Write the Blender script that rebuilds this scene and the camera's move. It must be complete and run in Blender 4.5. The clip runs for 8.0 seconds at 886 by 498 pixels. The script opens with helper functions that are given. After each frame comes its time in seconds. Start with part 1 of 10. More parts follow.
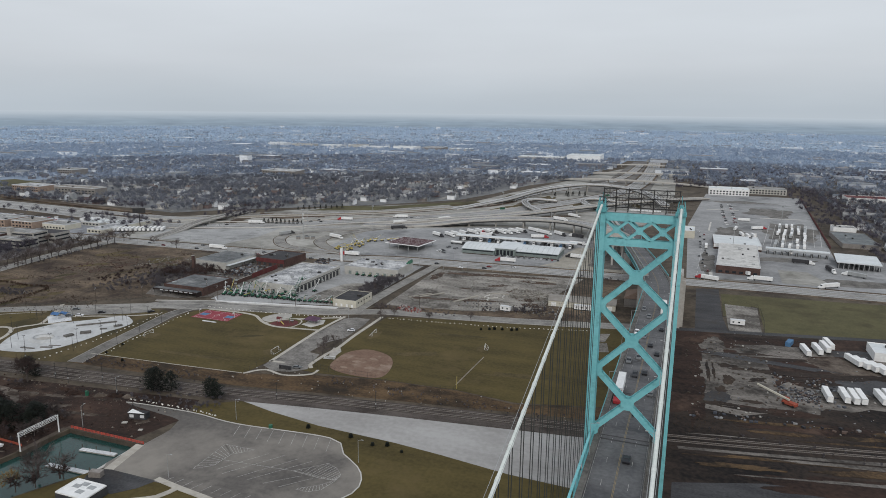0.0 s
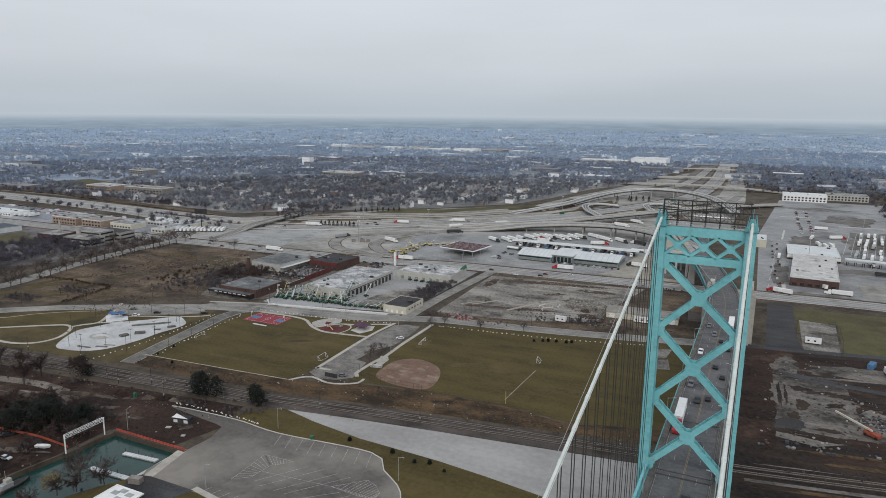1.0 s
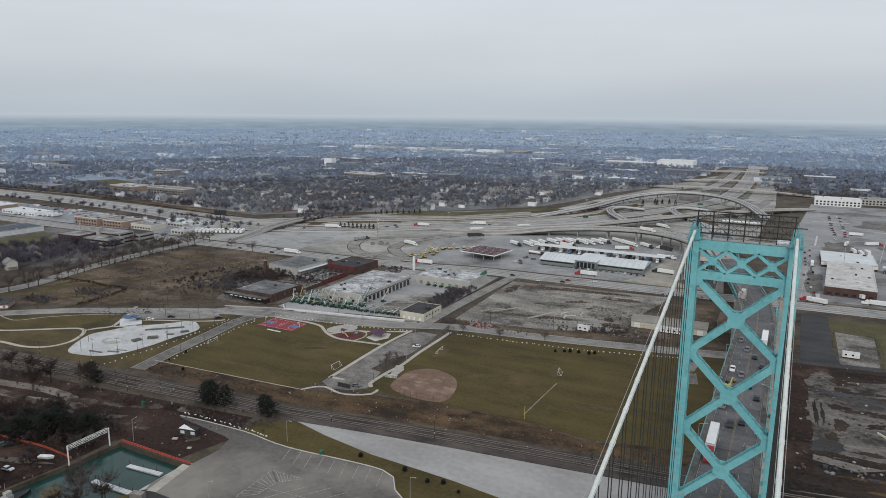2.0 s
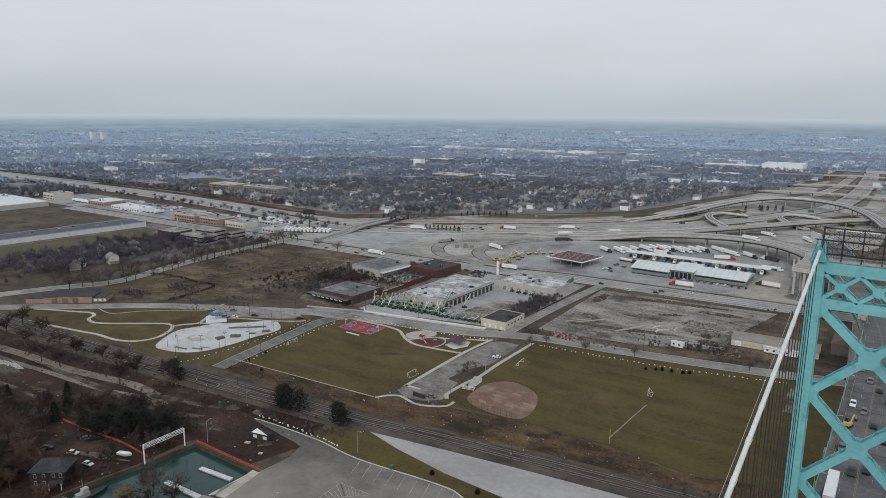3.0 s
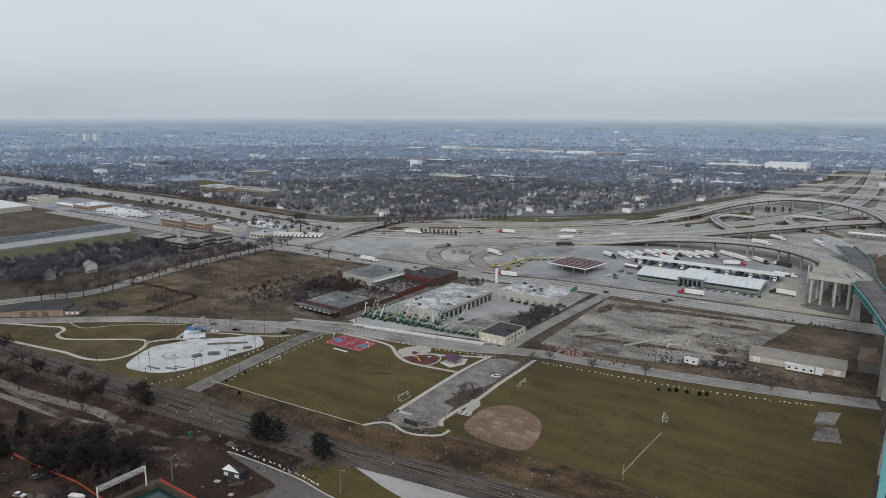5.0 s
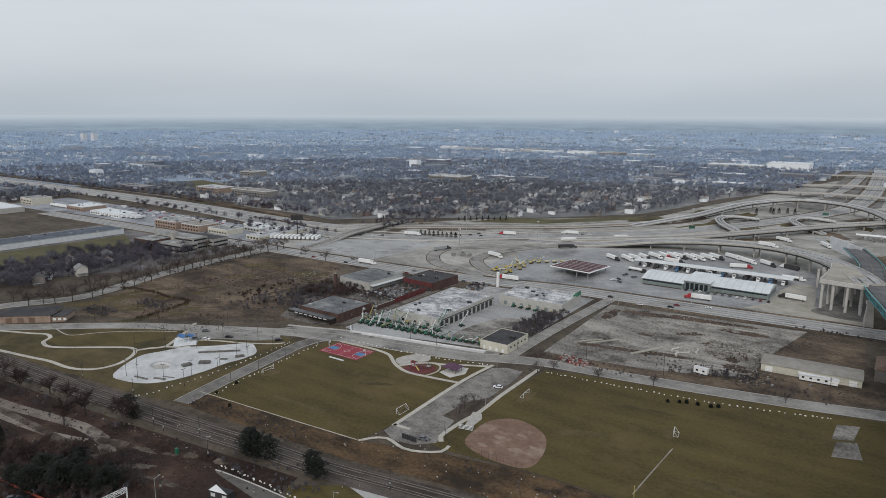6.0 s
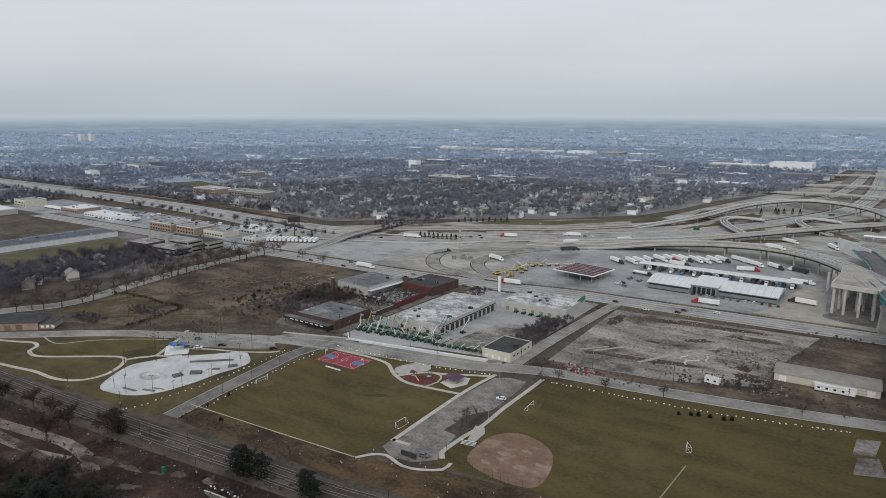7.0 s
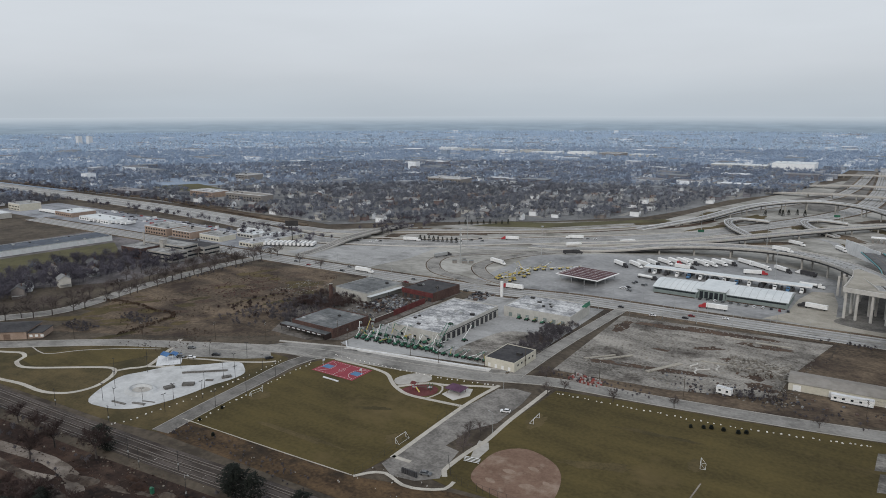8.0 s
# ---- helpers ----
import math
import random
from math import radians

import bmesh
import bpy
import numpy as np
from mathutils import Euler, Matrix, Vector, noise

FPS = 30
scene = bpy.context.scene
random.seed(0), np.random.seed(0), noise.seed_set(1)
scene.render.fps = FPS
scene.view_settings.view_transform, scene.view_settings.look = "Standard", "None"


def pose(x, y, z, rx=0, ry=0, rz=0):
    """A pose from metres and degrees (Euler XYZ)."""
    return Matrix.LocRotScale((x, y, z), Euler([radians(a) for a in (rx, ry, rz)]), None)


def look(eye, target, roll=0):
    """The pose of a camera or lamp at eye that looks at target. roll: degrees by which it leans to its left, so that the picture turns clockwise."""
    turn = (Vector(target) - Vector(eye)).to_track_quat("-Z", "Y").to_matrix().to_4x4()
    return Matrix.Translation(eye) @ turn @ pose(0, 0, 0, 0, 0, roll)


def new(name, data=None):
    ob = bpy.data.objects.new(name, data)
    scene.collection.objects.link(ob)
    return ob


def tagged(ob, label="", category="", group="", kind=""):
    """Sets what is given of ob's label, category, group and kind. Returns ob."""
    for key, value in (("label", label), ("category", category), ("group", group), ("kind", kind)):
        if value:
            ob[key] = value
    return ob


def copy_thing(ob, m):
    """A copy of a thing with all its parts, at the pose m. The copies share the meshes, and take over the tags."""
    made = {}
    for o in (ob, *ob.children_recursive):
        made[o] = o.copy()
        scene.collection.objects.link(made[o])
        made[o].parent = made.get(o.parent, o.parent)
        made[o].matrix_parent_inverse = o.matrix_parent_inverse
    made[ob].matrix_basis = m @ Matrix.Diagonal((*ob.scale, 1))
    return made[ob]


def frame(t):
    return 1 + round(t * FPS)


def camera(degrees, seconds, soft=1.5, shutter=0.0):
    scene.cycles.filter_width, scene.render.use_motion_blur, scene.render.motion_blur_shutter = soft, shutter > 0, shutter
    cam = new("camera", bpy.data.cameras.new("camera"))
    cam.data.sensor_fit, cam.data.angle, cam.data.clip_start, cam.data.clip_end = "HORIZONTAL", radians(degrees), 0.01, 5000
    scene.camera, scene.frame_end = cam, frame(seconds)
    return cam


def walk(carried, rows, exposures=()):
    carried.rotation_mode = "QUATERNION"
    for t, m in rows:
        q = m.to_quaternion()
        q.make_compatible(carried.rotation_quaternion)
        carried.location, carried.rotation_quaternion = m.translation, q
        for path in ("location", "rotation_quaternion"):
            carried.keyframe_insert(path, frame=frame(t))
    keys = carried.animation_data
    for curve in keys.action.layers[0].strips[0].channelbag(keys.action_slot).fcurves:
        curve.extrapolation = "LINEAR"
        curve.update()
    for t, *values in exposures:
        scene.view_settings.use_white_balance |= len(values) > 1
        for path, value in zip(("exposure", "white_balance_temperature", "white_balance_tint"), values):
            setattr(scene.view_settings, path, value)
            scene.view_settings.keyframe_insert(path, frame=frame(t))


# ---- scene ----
cam = camera(66.8, 8.0, soft=0.9)
PATH = [
    (0, (12.331, -195.711, 141.431), (11.657, -193.873, 141.021), 0.6),
    (0.5, (12.565, -188.022, 141.511), (11.892, -186.183, 141.104), 0.5),
    (0.8, (12.087, -182.781, 141.413), (11.414, -180.942, 141.008), 0.6),
    (1, (11.929, -180.9, 141.736), (11.089, -179.13, 141.33), 0.5),
    (1.2, (11.801, -177.456, 141.693), (10.895, -175.72, 141.287), 0.4),
    (2.3, (6.813, -163.049, 142.202), (5.914, -161.309, 141.799), 0.6),
    (2.5, (6.026, -159.231, 141.99), (4.952, -157.593, 141.586), 0.5),
    (3, (3.036, -151.463, 141.853), (1.912, -149.86, 141.449), 0.4),
    (3.5, (-0.703, -144.565, 141.839), (-1.826, -142.961, 141.435), 0.3),
    (4, (-4.938, -137.856, 141.87), (-6.059, -136.25, 141.464), 0.3),
    (4.5, (-9.069, -130.82, 141.101), (-10.19, -129.214, 140.698), 0.2),
    (6, (-22.234, -111.847, 140.692), (-23.353, -110.24, 140.288), 0.2),
    (6.5, (-26.305, -105.896, 140.892), (-27.424, -104.289, 140.486), 0.1),
    (7, (-30.986, -100.227, 140.801), (-32.104, -98.619, 140.396), 0.1),
    (7.5, (-35.481, -94.882, 140.893), (-36.597, -93.272, 140.489), 0.1),
    (8, (-39.222, -89.841, 140.827), (-40.339, -88.232, 140.425), -0.1),
]
walk(cam, [(t, look(eye, target, roll)) for t, eye, target, roll in PATH])

# ---- light: overcast winter sky with a weak, wide sun ----
SUN_ELEVATION, SUN_TURN = radians(32), radians(200)
world = bpy.data.worlds.new("overcast")
scene.world = world
world.use_nodes = True
wn, wl = world.node_tree.nodes, world.node_tree.links
wn.clear()
w_out, w_bg = wn.new("ShaderNodeOutputWorld"), wn.new("ShaderNodeBackground")
w_sky, w_mix = wn.new("ShaderNodeTexSky"), wn.new("ShaderNodeMix")
w_sky.sky_type = "NISHITA"
w_sky.sun_disc = False
w_sky.sun_elevation, w_sky.sun_rotation = SUN_ELEVATION, SUN_TURN
w_sky.dust_density, w_sky.air_density = 4.0, 1.2
w_co, w_sep, w_ramp = wn.new("ShaderNodeTexCoord"), wn.new("ShaderNodeSeparateXYZ"), wn.new("ShaderNodeValToRGB")
w_noise, w_map = wn.new("ShaderNodeTexNoise"), wn.new("ShaderNodeMapping")
w_cloud, w_gain = wn.new("ShaderNodeMix"), wn.new("ShaderNodeMix")
w_mix.data_type = w_cloud.data_type = w_gain.data_type = "RGBA"
w_cloud.blend_type = w_gain.blend_type = "MULTIPLY"
ramp = w_ramp.color_ramp
ramp.elements[0].position, ramp.elements[0].color = 0.0, (0.50, 0.56, 0.62, 1)
ramp.elements[1].position, ramp.elements[1].color = 1.0, (0.72, 0.77, 0.84, 1)
for place, colour in ((0.02, (0.53, 0.585, 0.64, 1)), (0.06, (0.615, 0.658, 0.71, 1)), (0.13, (0.665, 0.708, 0.76, 1)), (0.3, (0.69, 0.737, 0.80, 1))):
    ramp.elements.new(place).color = colour
w_map.inputs["Scale"].default_value = (1.2, 1.2, 7.0)
w_noise.inputs["Scale"].default_value, w_noise.inputs["Detail"].default_value = 2.2, 4.0
w_cloud.inputs[0].default_value = 0.2
w_gain.inputs[0].default_value = 1.0
w_gain.inputs[7].default_value = (10.0, 10.0, 10.0, 1)
w_mix.inputs[0].default_value = 0.94
w_bg.inputs["Strength"].default_value = 0.1
wl.new(w_co.outputs["Generated"], w_sep.inputs[0])
wl.new(w_sep.outputs["Z"], w_ramp.inputs[0])
wl.new(w_co.outputs["Generated"], w_map.inputs["Vector"])
wl.new(w_map.outputs[0], w_noise.inputs["Vector"])
wl.new(w_ramp.outputs[0], w_cloud.inputs[6])
w_grey = wn.new("ShaderNodeMapRange")
w_grey.inputs["To Min"].default_value, w_grey.inputs["To Max"].default_value = 0.55, 1.45
wl.new(w_noise.outputs[0], w_grey.inputs["Value"])
wl.new(w_grey.outputs[0], w_cloud.inputs[7])
wl.new(w_cloud.outputs[2], w_gain.inputs[6])
wl.new(w_sky.outputs[0], w_mix.inputs[6])
wl.new(w_gain.outputs[2], w_mix.inputs[7])
wl.new(w_mix.outputs[2], w_bg.inputs["Color"])
wl.new(w_bg.outputs[0], w_out.inputs[0])

sun = new("sun", bpy.data.lights.new("sun", "SUN"))
sun.data.energy, sun.data.angle, sun.data.color = 1.15, radians(20), (1.0, 0.95, 0.88)
sun.matrix_world = look((0, 0, 0), (-math.sin(SUN_TURN) * -1, math.cos(SUN_TURN) * -1, -math.tan(SUN_ELEVATION)))
scene.view_settings.exposure = 0.0


# ---- materials ----
def mat(name, a, b, big=0.05, small=1.5, rough=0.85, bump=0.3, metal=0.0, piece=0.0, island=0.0, blend=0.4, contrast=4.5, streak=None, spot=None):
    """A surface that wanders between the colours a and b at several scales, given in noise cycles a metre.
    streak: degrees and stretch of a drawn-out grain; spot: a third colour, its scale and how much of the ground it takes."""
    m = bpy.data.materials.new(name)
    m.use_nodes = True
    n, l = m.node_tree.nodes, m.node_tree.links
    bsdf = n["Principled BSDF"]
    bsdf.inputs["Roughness"].default_value, bsdf.inputs["Metallic"].default_value = rough, metal
    bsdf.inputs["Specular IOR Level"].default_value = 0.3
    geo = n.new("ShaderNodeNewGeometry")
    n1, n2 = n.new("ShaderNodeTexNoise"), n.new("ShaderNodeTexNoise")
    n1.inputs["Scale"].default_value, n1.inputs["Detail"].default_value = big, 5.0
    n2.inputs["Scale"].default_value, n2.inputs["Detail"].default_value = small, 6.0
    for tex in (n1, n2):
        l.new(geo.outputs["Position"], tex.inputs["Vector"])
    add = n.new("ShaderNodeMath")
    add.operation = "MULTIPLY_ADD"
    add.inputs[1].default_value = blend
    half = n.new("ShaderNodeMath")
    half.operation = "MULTIPLY"
    half.inputs[1].default_value = 1.0 - blend
    n3, both = n.new("ShaderNodeTexNoise"), n.new("ShaderNodeMath")
    n3.inputs["Scale"].default_value, n3.inputs["Detail"].default_value = math.sqrt(big * small), 4.0
    if streak:
        grain = n.new("ShaderNodeMapping")
        grain.inputs["Rotation"].default_value = (0, 0, radians(-streak[0]))
        grain.inputs["Scale"].default_value = (1 / streak[1], 1.0, 1.0)
        l.new(geo.outputs["Position"], grain.inputs["Vector"])
        l.new(grain.outputs[0], n3.inputs["Vector"])
    else:
        l.new(geo.outputs["Position"], n3.inputs["Vector"])
    both.operation = "MULTIPLY_ADD"
    both.inputs[1].default_value = 0.5
    lower = n.new("ShaderNodeMath")
    lower.operation = "MULTIPLY"
    lower.inputs[1].default_value = 0.5
    l.new(n3.outputs[0], lower.inputs[0])
    l.new(n2.outputs[0], both.inputs[0])
    l.new(lower.outputs[0], both.inputs[2])
    l.new(both.outputs[0], half.inputs[0])
    l.new(n1.outputs[0], add.inputs[0])
    l.new(half.outputs[0], add.inputs[2])
    spread = n.new("ShaderNodeMapRange")
    spread.inputs["From Min"].default_value, spread.inputs["From Max"].default_value = 0.5 - 0.5 / contrast, 0.5 + 0.5 / contrast
    l.new(add.outputs[0], spread.inputs["Value"])
    mix = n.new("ShaderNodeMix")
    mix.data_type = "RGBA"
    mix.inputs[6].default_value, mix.inputs[7].default_value = (*a, 1), (*b, 1)
    l.new(spread.outputs[0], mix.inputs[0])
    colour = mix.outputs[2]
    if spot:
        n4, edge_, over = n.new("ShaderNodeTexNoise"), n.new("ShaderNodeMapRange"), n.new("ShaderNodeMix")
        n4.inputs["Scale"].default_value, n4.inputs["Detail"].default_value, n4.inputs["Roughness"].default_value = spot[1], 8.0, 0.65
        shift = n.new("ShaderNodeMapping")
        shift.inputs["Location"].default_value = (37.0, 11.0, 5.0)
        l.new(geo.outputs["Position"], shift.inputs["Vector"])
        l.new(shift.outputs[0], n4.inputs["Vector"])
        edge_.inputs["From Min"].default_value, edge_.inputs["From Max"].default_value = 0.58 - 0.25 * spot[2], 0.74 - 0.25 * spot[2]
        l.new(n4.outputs[0], edge_.inputs["Value"])
        over.data_type = "RGBA"
        over.inputs[7].default_value = (*spot[0], 1)
        l.new(edge_.outputs[0], over.inputs[0])
        l.new(colour, over.inputs[6])
        colour = over.outputs[2]
    for amount, source in ((piece, "object"), (island, "island")):
        if amount:
            pick = n.new("ShaderNodeObjectInfo").outputs["Random"] if source == "object" else geo.outputs["Random Per Island"]
            span = n.new("ShaderNodeMapRange")
            span.inputs["To Min"].default_value, span.inputs["To Max"].default_value = 1 - amount, 1 + amount
            tone = n.new("ShaderNodeMix")
            tone.data_type, tone.blend_type = "RGBA", "MULTIPLY"
            tone.inputs[0].default_value = 1.0
            l.new(pick, span.inputs["Value"])
            l.new(colour, tone.inputs[6])
            l.new(span.outputs[0], tone.inputs[7])
            colour = tone.outputs[2]
    l.new(colour, bsdf.inputs["Base Color"])
    if bump:
        relief = n.new("ShaderNodeBump")
        relief.inputs["Strength"].default_value, relief.inputs["Distance"].default_value = bump, 0.15
        l.new(n2.outputs[0], relief.inputs["Height"])
        l.new(relief.outputs[0], bsdf.inputs["Normal"])
    return m


def palette(name, colours, rough=0.8, noise_scale=0.4):
    """Each loose piece of the mesh takes one of the colours, with a little weathering."""
    m = mat(name, (0.8, 0.8, 0.8), (1.0, 1.0, 1.0), 0.1, noise_scale, rough, 0.2)
    n, l = m.node_tree.nodes, m.node_tree.links
    geo, steps, mul = n.new("ShaderNodeNewGeometry"), n.new("ShaderNodeValToRGB"), n.new("ShaderNodeMix")
    steps.color_ramp.interpolation = "CONSTANT"
    steps.color_ramp.elements[0].color = (*colours[0], 1)
    steps.color_ramp.elements[1].position, steps.color_ramp.elements[1].color = 1 - 1 / len(colours), (*colours[-1], 1)
    for k, c in enumerate(colours[1:-1]):
        steps.color_ramp.elements.new((k + 1) / len(colours)).color = (*c, 1)
    mul.data_type, mul.blend_type = "RGBA", "MULTIPLY"
    mul.inputs[0].default_value = 1.0
    bsdf = n["Principled BSDF"]
    base = bsdf.inputs["Base Color"].links[0].from_socket
    l.new(geo.outputs["Random Per Island"], steps.inputs[0])
    l.new(steps.outputs[0], mul.inputs[6])
    l.new(base, mul.inputs[7])
    l.new(mul.outputs[2], bsdf.inputs["Base Color"])
    return m


GROUND = mat("winter_soil_and_grass", (0.042, 0.033, 0.024), (0.112, 0.090, 0.066), 0.02, 0.4, 0.95, 0.6, contrast=5.0, spot=((0.030, 0.022, 0.016), 0.04, 0.3))
LAWN = mat("dormant_lawn", (0.0425, 0.0328, 0.0096), (0.1000, 0.0755, 0.0242), 0.022, 0.6, 0.95, 0.4, blend=0.45, contrast=4.2, streak=(2, 7), spot=((0.112, 0.082, 0.034), 0.022, 0.1))
LAWN_DRY = mat("dry_lawn", (0.044, 0.034, 0.0125), (0.106, 0.079, 0.034), 0.04, 0.8, 0.95, 0.4, spot=((0.036, 0.030, 0.010), 0.03, 0.34))
LAWN_BRIGHT = mat("green_lawn", (0.062, 0.058, 0.026), (0.104, 0.094, 0.044), 0.03, 0.6, 0.95, 0.3, spot=((0.048, 0.040, 0.019), 0.03, 0.25))
SCRUB = mat("dead_scrub", (0.028, 0.017, 0.009), (0.122, 0.076, 0.038), 0.035, 0.7, 0.95, 0.9, contrast=5.2, streak=(6, 4), spot=((0.022, 0.015, 0.009), 0.08, 0.4))
ROUGH_FIELD = mat("rough_field", (0.042, 0.031, 0.022), (0.165, 0.122, 0.083), 0.02, 0.45, 0.95, 0.7, contrast=5.5, streak=(50, 4), spot=((0.036, 0.024, 0.018), 0.04, 0.42))
DARK_SOIL = mat("dark_soil", (0.0080, 0.0040, 0.0030), (0.046, 0.0248, 0.0172), 0.025, 0.5, 0.95, 0.8, contrast=5.5, streak=(8, 4), spot=((0.088, 0.055, 0.039), 0.05, 0.13))
TRACK_SOIL = mat("trodden_track_soil", (0.052, 0.040, 0.032), (0.150, 0.122, 0.099), 0.06, 0.5, 0.95, 0.8, contrast=5.5, streak=(8, 4), spot=((0.030, 0.019, 0.014), 0.07, 0.42))
TRACK_PALE = mat("pale_dusty_track", (0.115, 0.096, 0.081), (0.250, 0.215, 0.185), 0.06, 0.5, 0.95, 0.5, contrast=4.6, streak=(8, 6), spot=((0.070, 0.054, 0.043), 0.07, 0.28))
BARE_SOIL = mat("bare_soil", (0.17, 0.148, 0.122), (0.30, 0.268, 0.228), 0.05, 0.4, 0.95, 0.6)
CINDER = mat("cinder_ground", (0.0055, 0.004, 0.0038), (0.042, 0.029, 0.022), 0.02, 0.5, 0.95, 0.7, contrast=5.5, streak=(9, 9), spot=((0.062, 0.043, 0.030), 0.018, 0.18))
ASPHALT = mat("worn_asphalt", (0.088, 0.082, 0.075), (0.195, 0.184, 0.17), 0.04, 0.8, 0.9, 0.2, contrast=5.0, spot=((0.055, 0.051, 0.047), 0.08, 0.25))
ASPHALT_NEW = mat("fresh_asphalt", (0.028, 0.028, 0.031), (0.072, 0.072, 0.075), 0.04, 0.9, 0.88, 0.2, streak=(12, 6), spot=((0.045, 0.036, 0.03), 0.03, 0.2))
DECK_ASPHALT = mat("bridge_asphalt", (0.068, 0.069, 0.073), (0.145, 0.144, 0.147), 0.05, 0.9, 0.88, 0.2, streak=(90, 14), spot=((0.06, 0.06, 0.063), 0.06, 0.15))
STREET = mat("grey_street", (0.155, 0.148, 0.137), (0.305, 0.294, 0.275), 0.04, 0.6, 0.9, 0.2, contrast=4.4, streak=(25, 6), spot=((0.10, 0.095, 0.088), 0.07, 0.25))
FREEWAY = mat("concrete_road", (0.228, 0.228, 0.226), (0.385, 0.385, 0.381), 0.03, 0.5, 0.9, 0.15, contrast=3.8, streak=(40, 8), spot=((0.155, 0.154, 0.150), 0.04, 0.2))
PALE_LAND = mat("pale_gravel_land", (0.183, 0.177, 0.160), (0.385, 0.374, 0.346), 0.015, 0.15, 0.95, 0.4, streak=(40, 6), spot=((0.122, 0.115, 0.095), 0.02, 0.24))
GRAVEL = mat("pale_gravel", (0.26, 0.25, 0.24), (0.37, 0.36, 0.35), 0.03, 0.4, 0.95, 0.3, streak=(8, 6))
RUBBLE = mat("cracked_rubble", (0.092, 0.084, 0.075), (0.325, 0.305, 0.275), 0.022, 0.7, 0.95, 0.9, contrast=5.4, streak=(35, 5), spot=((0.048, 0.040, 0.034), 0.05, 0.24))
BALLAST = mat("rail_ballast", (0.040, 0.032, 0.028), (0.103, 0.086, 0.077), 0.06, 1.2, 0.95, 0.7, contrast=5.0, streak=(8, 12), spot=((0.028, 0.020, 0.016), 0.05, 0.28))
CLAY = mat("infield_clay", (0.132, 0.080, 0.056), (0.20, 0.130, 0.095), 0.12, 0.9, 0.95, 0.3, spot=((0.27, 0.205, 0.16), 0.10, 0.12))
WORN_CLAY = mat("worn_infield_clay", (0.195, 0.135, 0.10), (0.27, 0.20, 0.155), 0.2, 1.2, 0.95, 0.3)
CONCRETE = mat("concrete", (0.40, 0.385, 0.36), (0.54, 0.52, 0.49), 0.1, 0.9, 0.85, 0.2)
PATH_CONCRETE = mat("weathered_path_concrete", (0.33, 0.305, 0.265), (0.47, 0.44, 0.39), 0.08, 0.7, 0.9, 0.25)
PALE_CONCRETE = mat("pale_concrete", (0.50, 0.51, 0.52), (0.66, 0.67, 0.68), 0.12, 0.6, 0.8, 0.15)
OLD_CONCRETE = mat("old_concrete", (0.30, 0.285, 0.26), (0.42, 0.40, 0.37), 0.1, 0.7, 0.9, 0.3)
STONE = mat("white_limestone", (0.50, 0.48, 0.44), (0.72, 0.70, 0.66), 0.5, 2.0, 0.9, 0.5, piece=0.15)
WATER = mat("green_water", (0.012, 0.040, 0.036), (0.020, 0.058, 0.052), 0.03, 0.8, 0.14, 0.08)
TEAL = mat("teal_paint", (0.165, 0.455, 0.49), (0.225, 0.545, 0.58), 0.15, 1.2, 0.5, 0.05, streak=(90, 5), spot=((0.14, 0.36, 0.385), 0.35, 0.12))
# Darker teal for lacing, saddles, railings and deck trusses.
TEAL_DARK = mat("dark_teal_paint", (0.085, 0.30, 0.325), (0.14, 0.40, 0.43), 0.15, 1.2, 0.6, 0.05)
CABLE = mat("pale_painted_cable", (0.56, 0.60, 0.57), (0.72, 0.75, 0.71), 0.3, 2.0, 0.5, 0.1)
ROPE = mat("dark_wire_rope", (0.030, 0.032, 0.030), (0.055, 0.055, 0.05), 0.3, 2.0, 0.6, 0.0)
BLACK_STEEL = mat("black_steel", (0.018, 0.018, 0.02), (0.045, 0.042, 0.04), 0.3, 2.0, 0.6, 0.05)
GREY_STEEL = mat("galvanised_steel", (0.30, 0.31, 0.31), (0.42, 0.43, 0.43), 0.3, 2.0, 0.5, 0.05, metal=0.3)
WHITE_STEEL = mat("white_painted_steel", (0.62, 0.63, 0.62), (0.78, 0.78, 0.77), 0.3, 2.0, 0.5, 0.05)
RUST_STEEL = mat("rusty_rail_steel", (0.16, 0.14, 0.125), (0.27, 0.245, 0.225), 0.3, 2.0, 0.45, 0.1)
TIMBER = mat("dark_timber", (0.055, 0.043, 0.033), (0.10, 0.08, 0.062), 0.3, 3.0, 0.9, 0.3, piece=0.2)
LINE_WHITE = mat("white_road_paint", (0.46, 0.45, 0.44), (0.66, 0.65, 0.63), 0.3, 1.5, 0.8, 0.0)
LINE_FADED = mat("worn_stall_paint", (0.23, 0.22, 0.21), (0.46, 0.45, 0.43), 0.3, 1.2, 0.8, 0.0)
LINE_YELLOW = mat("yellow_road_paint", (0.20, 0.15, 0.075), (0.32, 0.235, 0.11), 0.3, 1.5, 0.8, 0.0)
BRICK = mat("dark_red_brick", (0.055, 0.033, 0.029), (0.112, 0.067, 0.057), 0.2, 1.8, 0.9, 0.3)
ORANGE_BRICK = mat("orange_brick", (0.25, 0.182, 0.142), (0.345, 0.26, 0.208), 0.2, 1.8, 0.9, 0.3)
TAN_BRICK = mat("tan_brick", (0.175, 0.16, 0.148), (0.25, 0.232, 0.215), 0.2, 1.8, 0.9, 0.3)
CREAM_WALL = mat("cream_painted_block", (0.46, 0.435, 0.36), (0.58, 0.55, 0.47), 0.15, 1.0, 0.85, 0.2)
GREY_WALL = mat("grey_painted_wall", (0.36, 0.35, 0.325), (0.46, 0.45, 0.42), 0.15, 1.0, 0.85, 0.2)
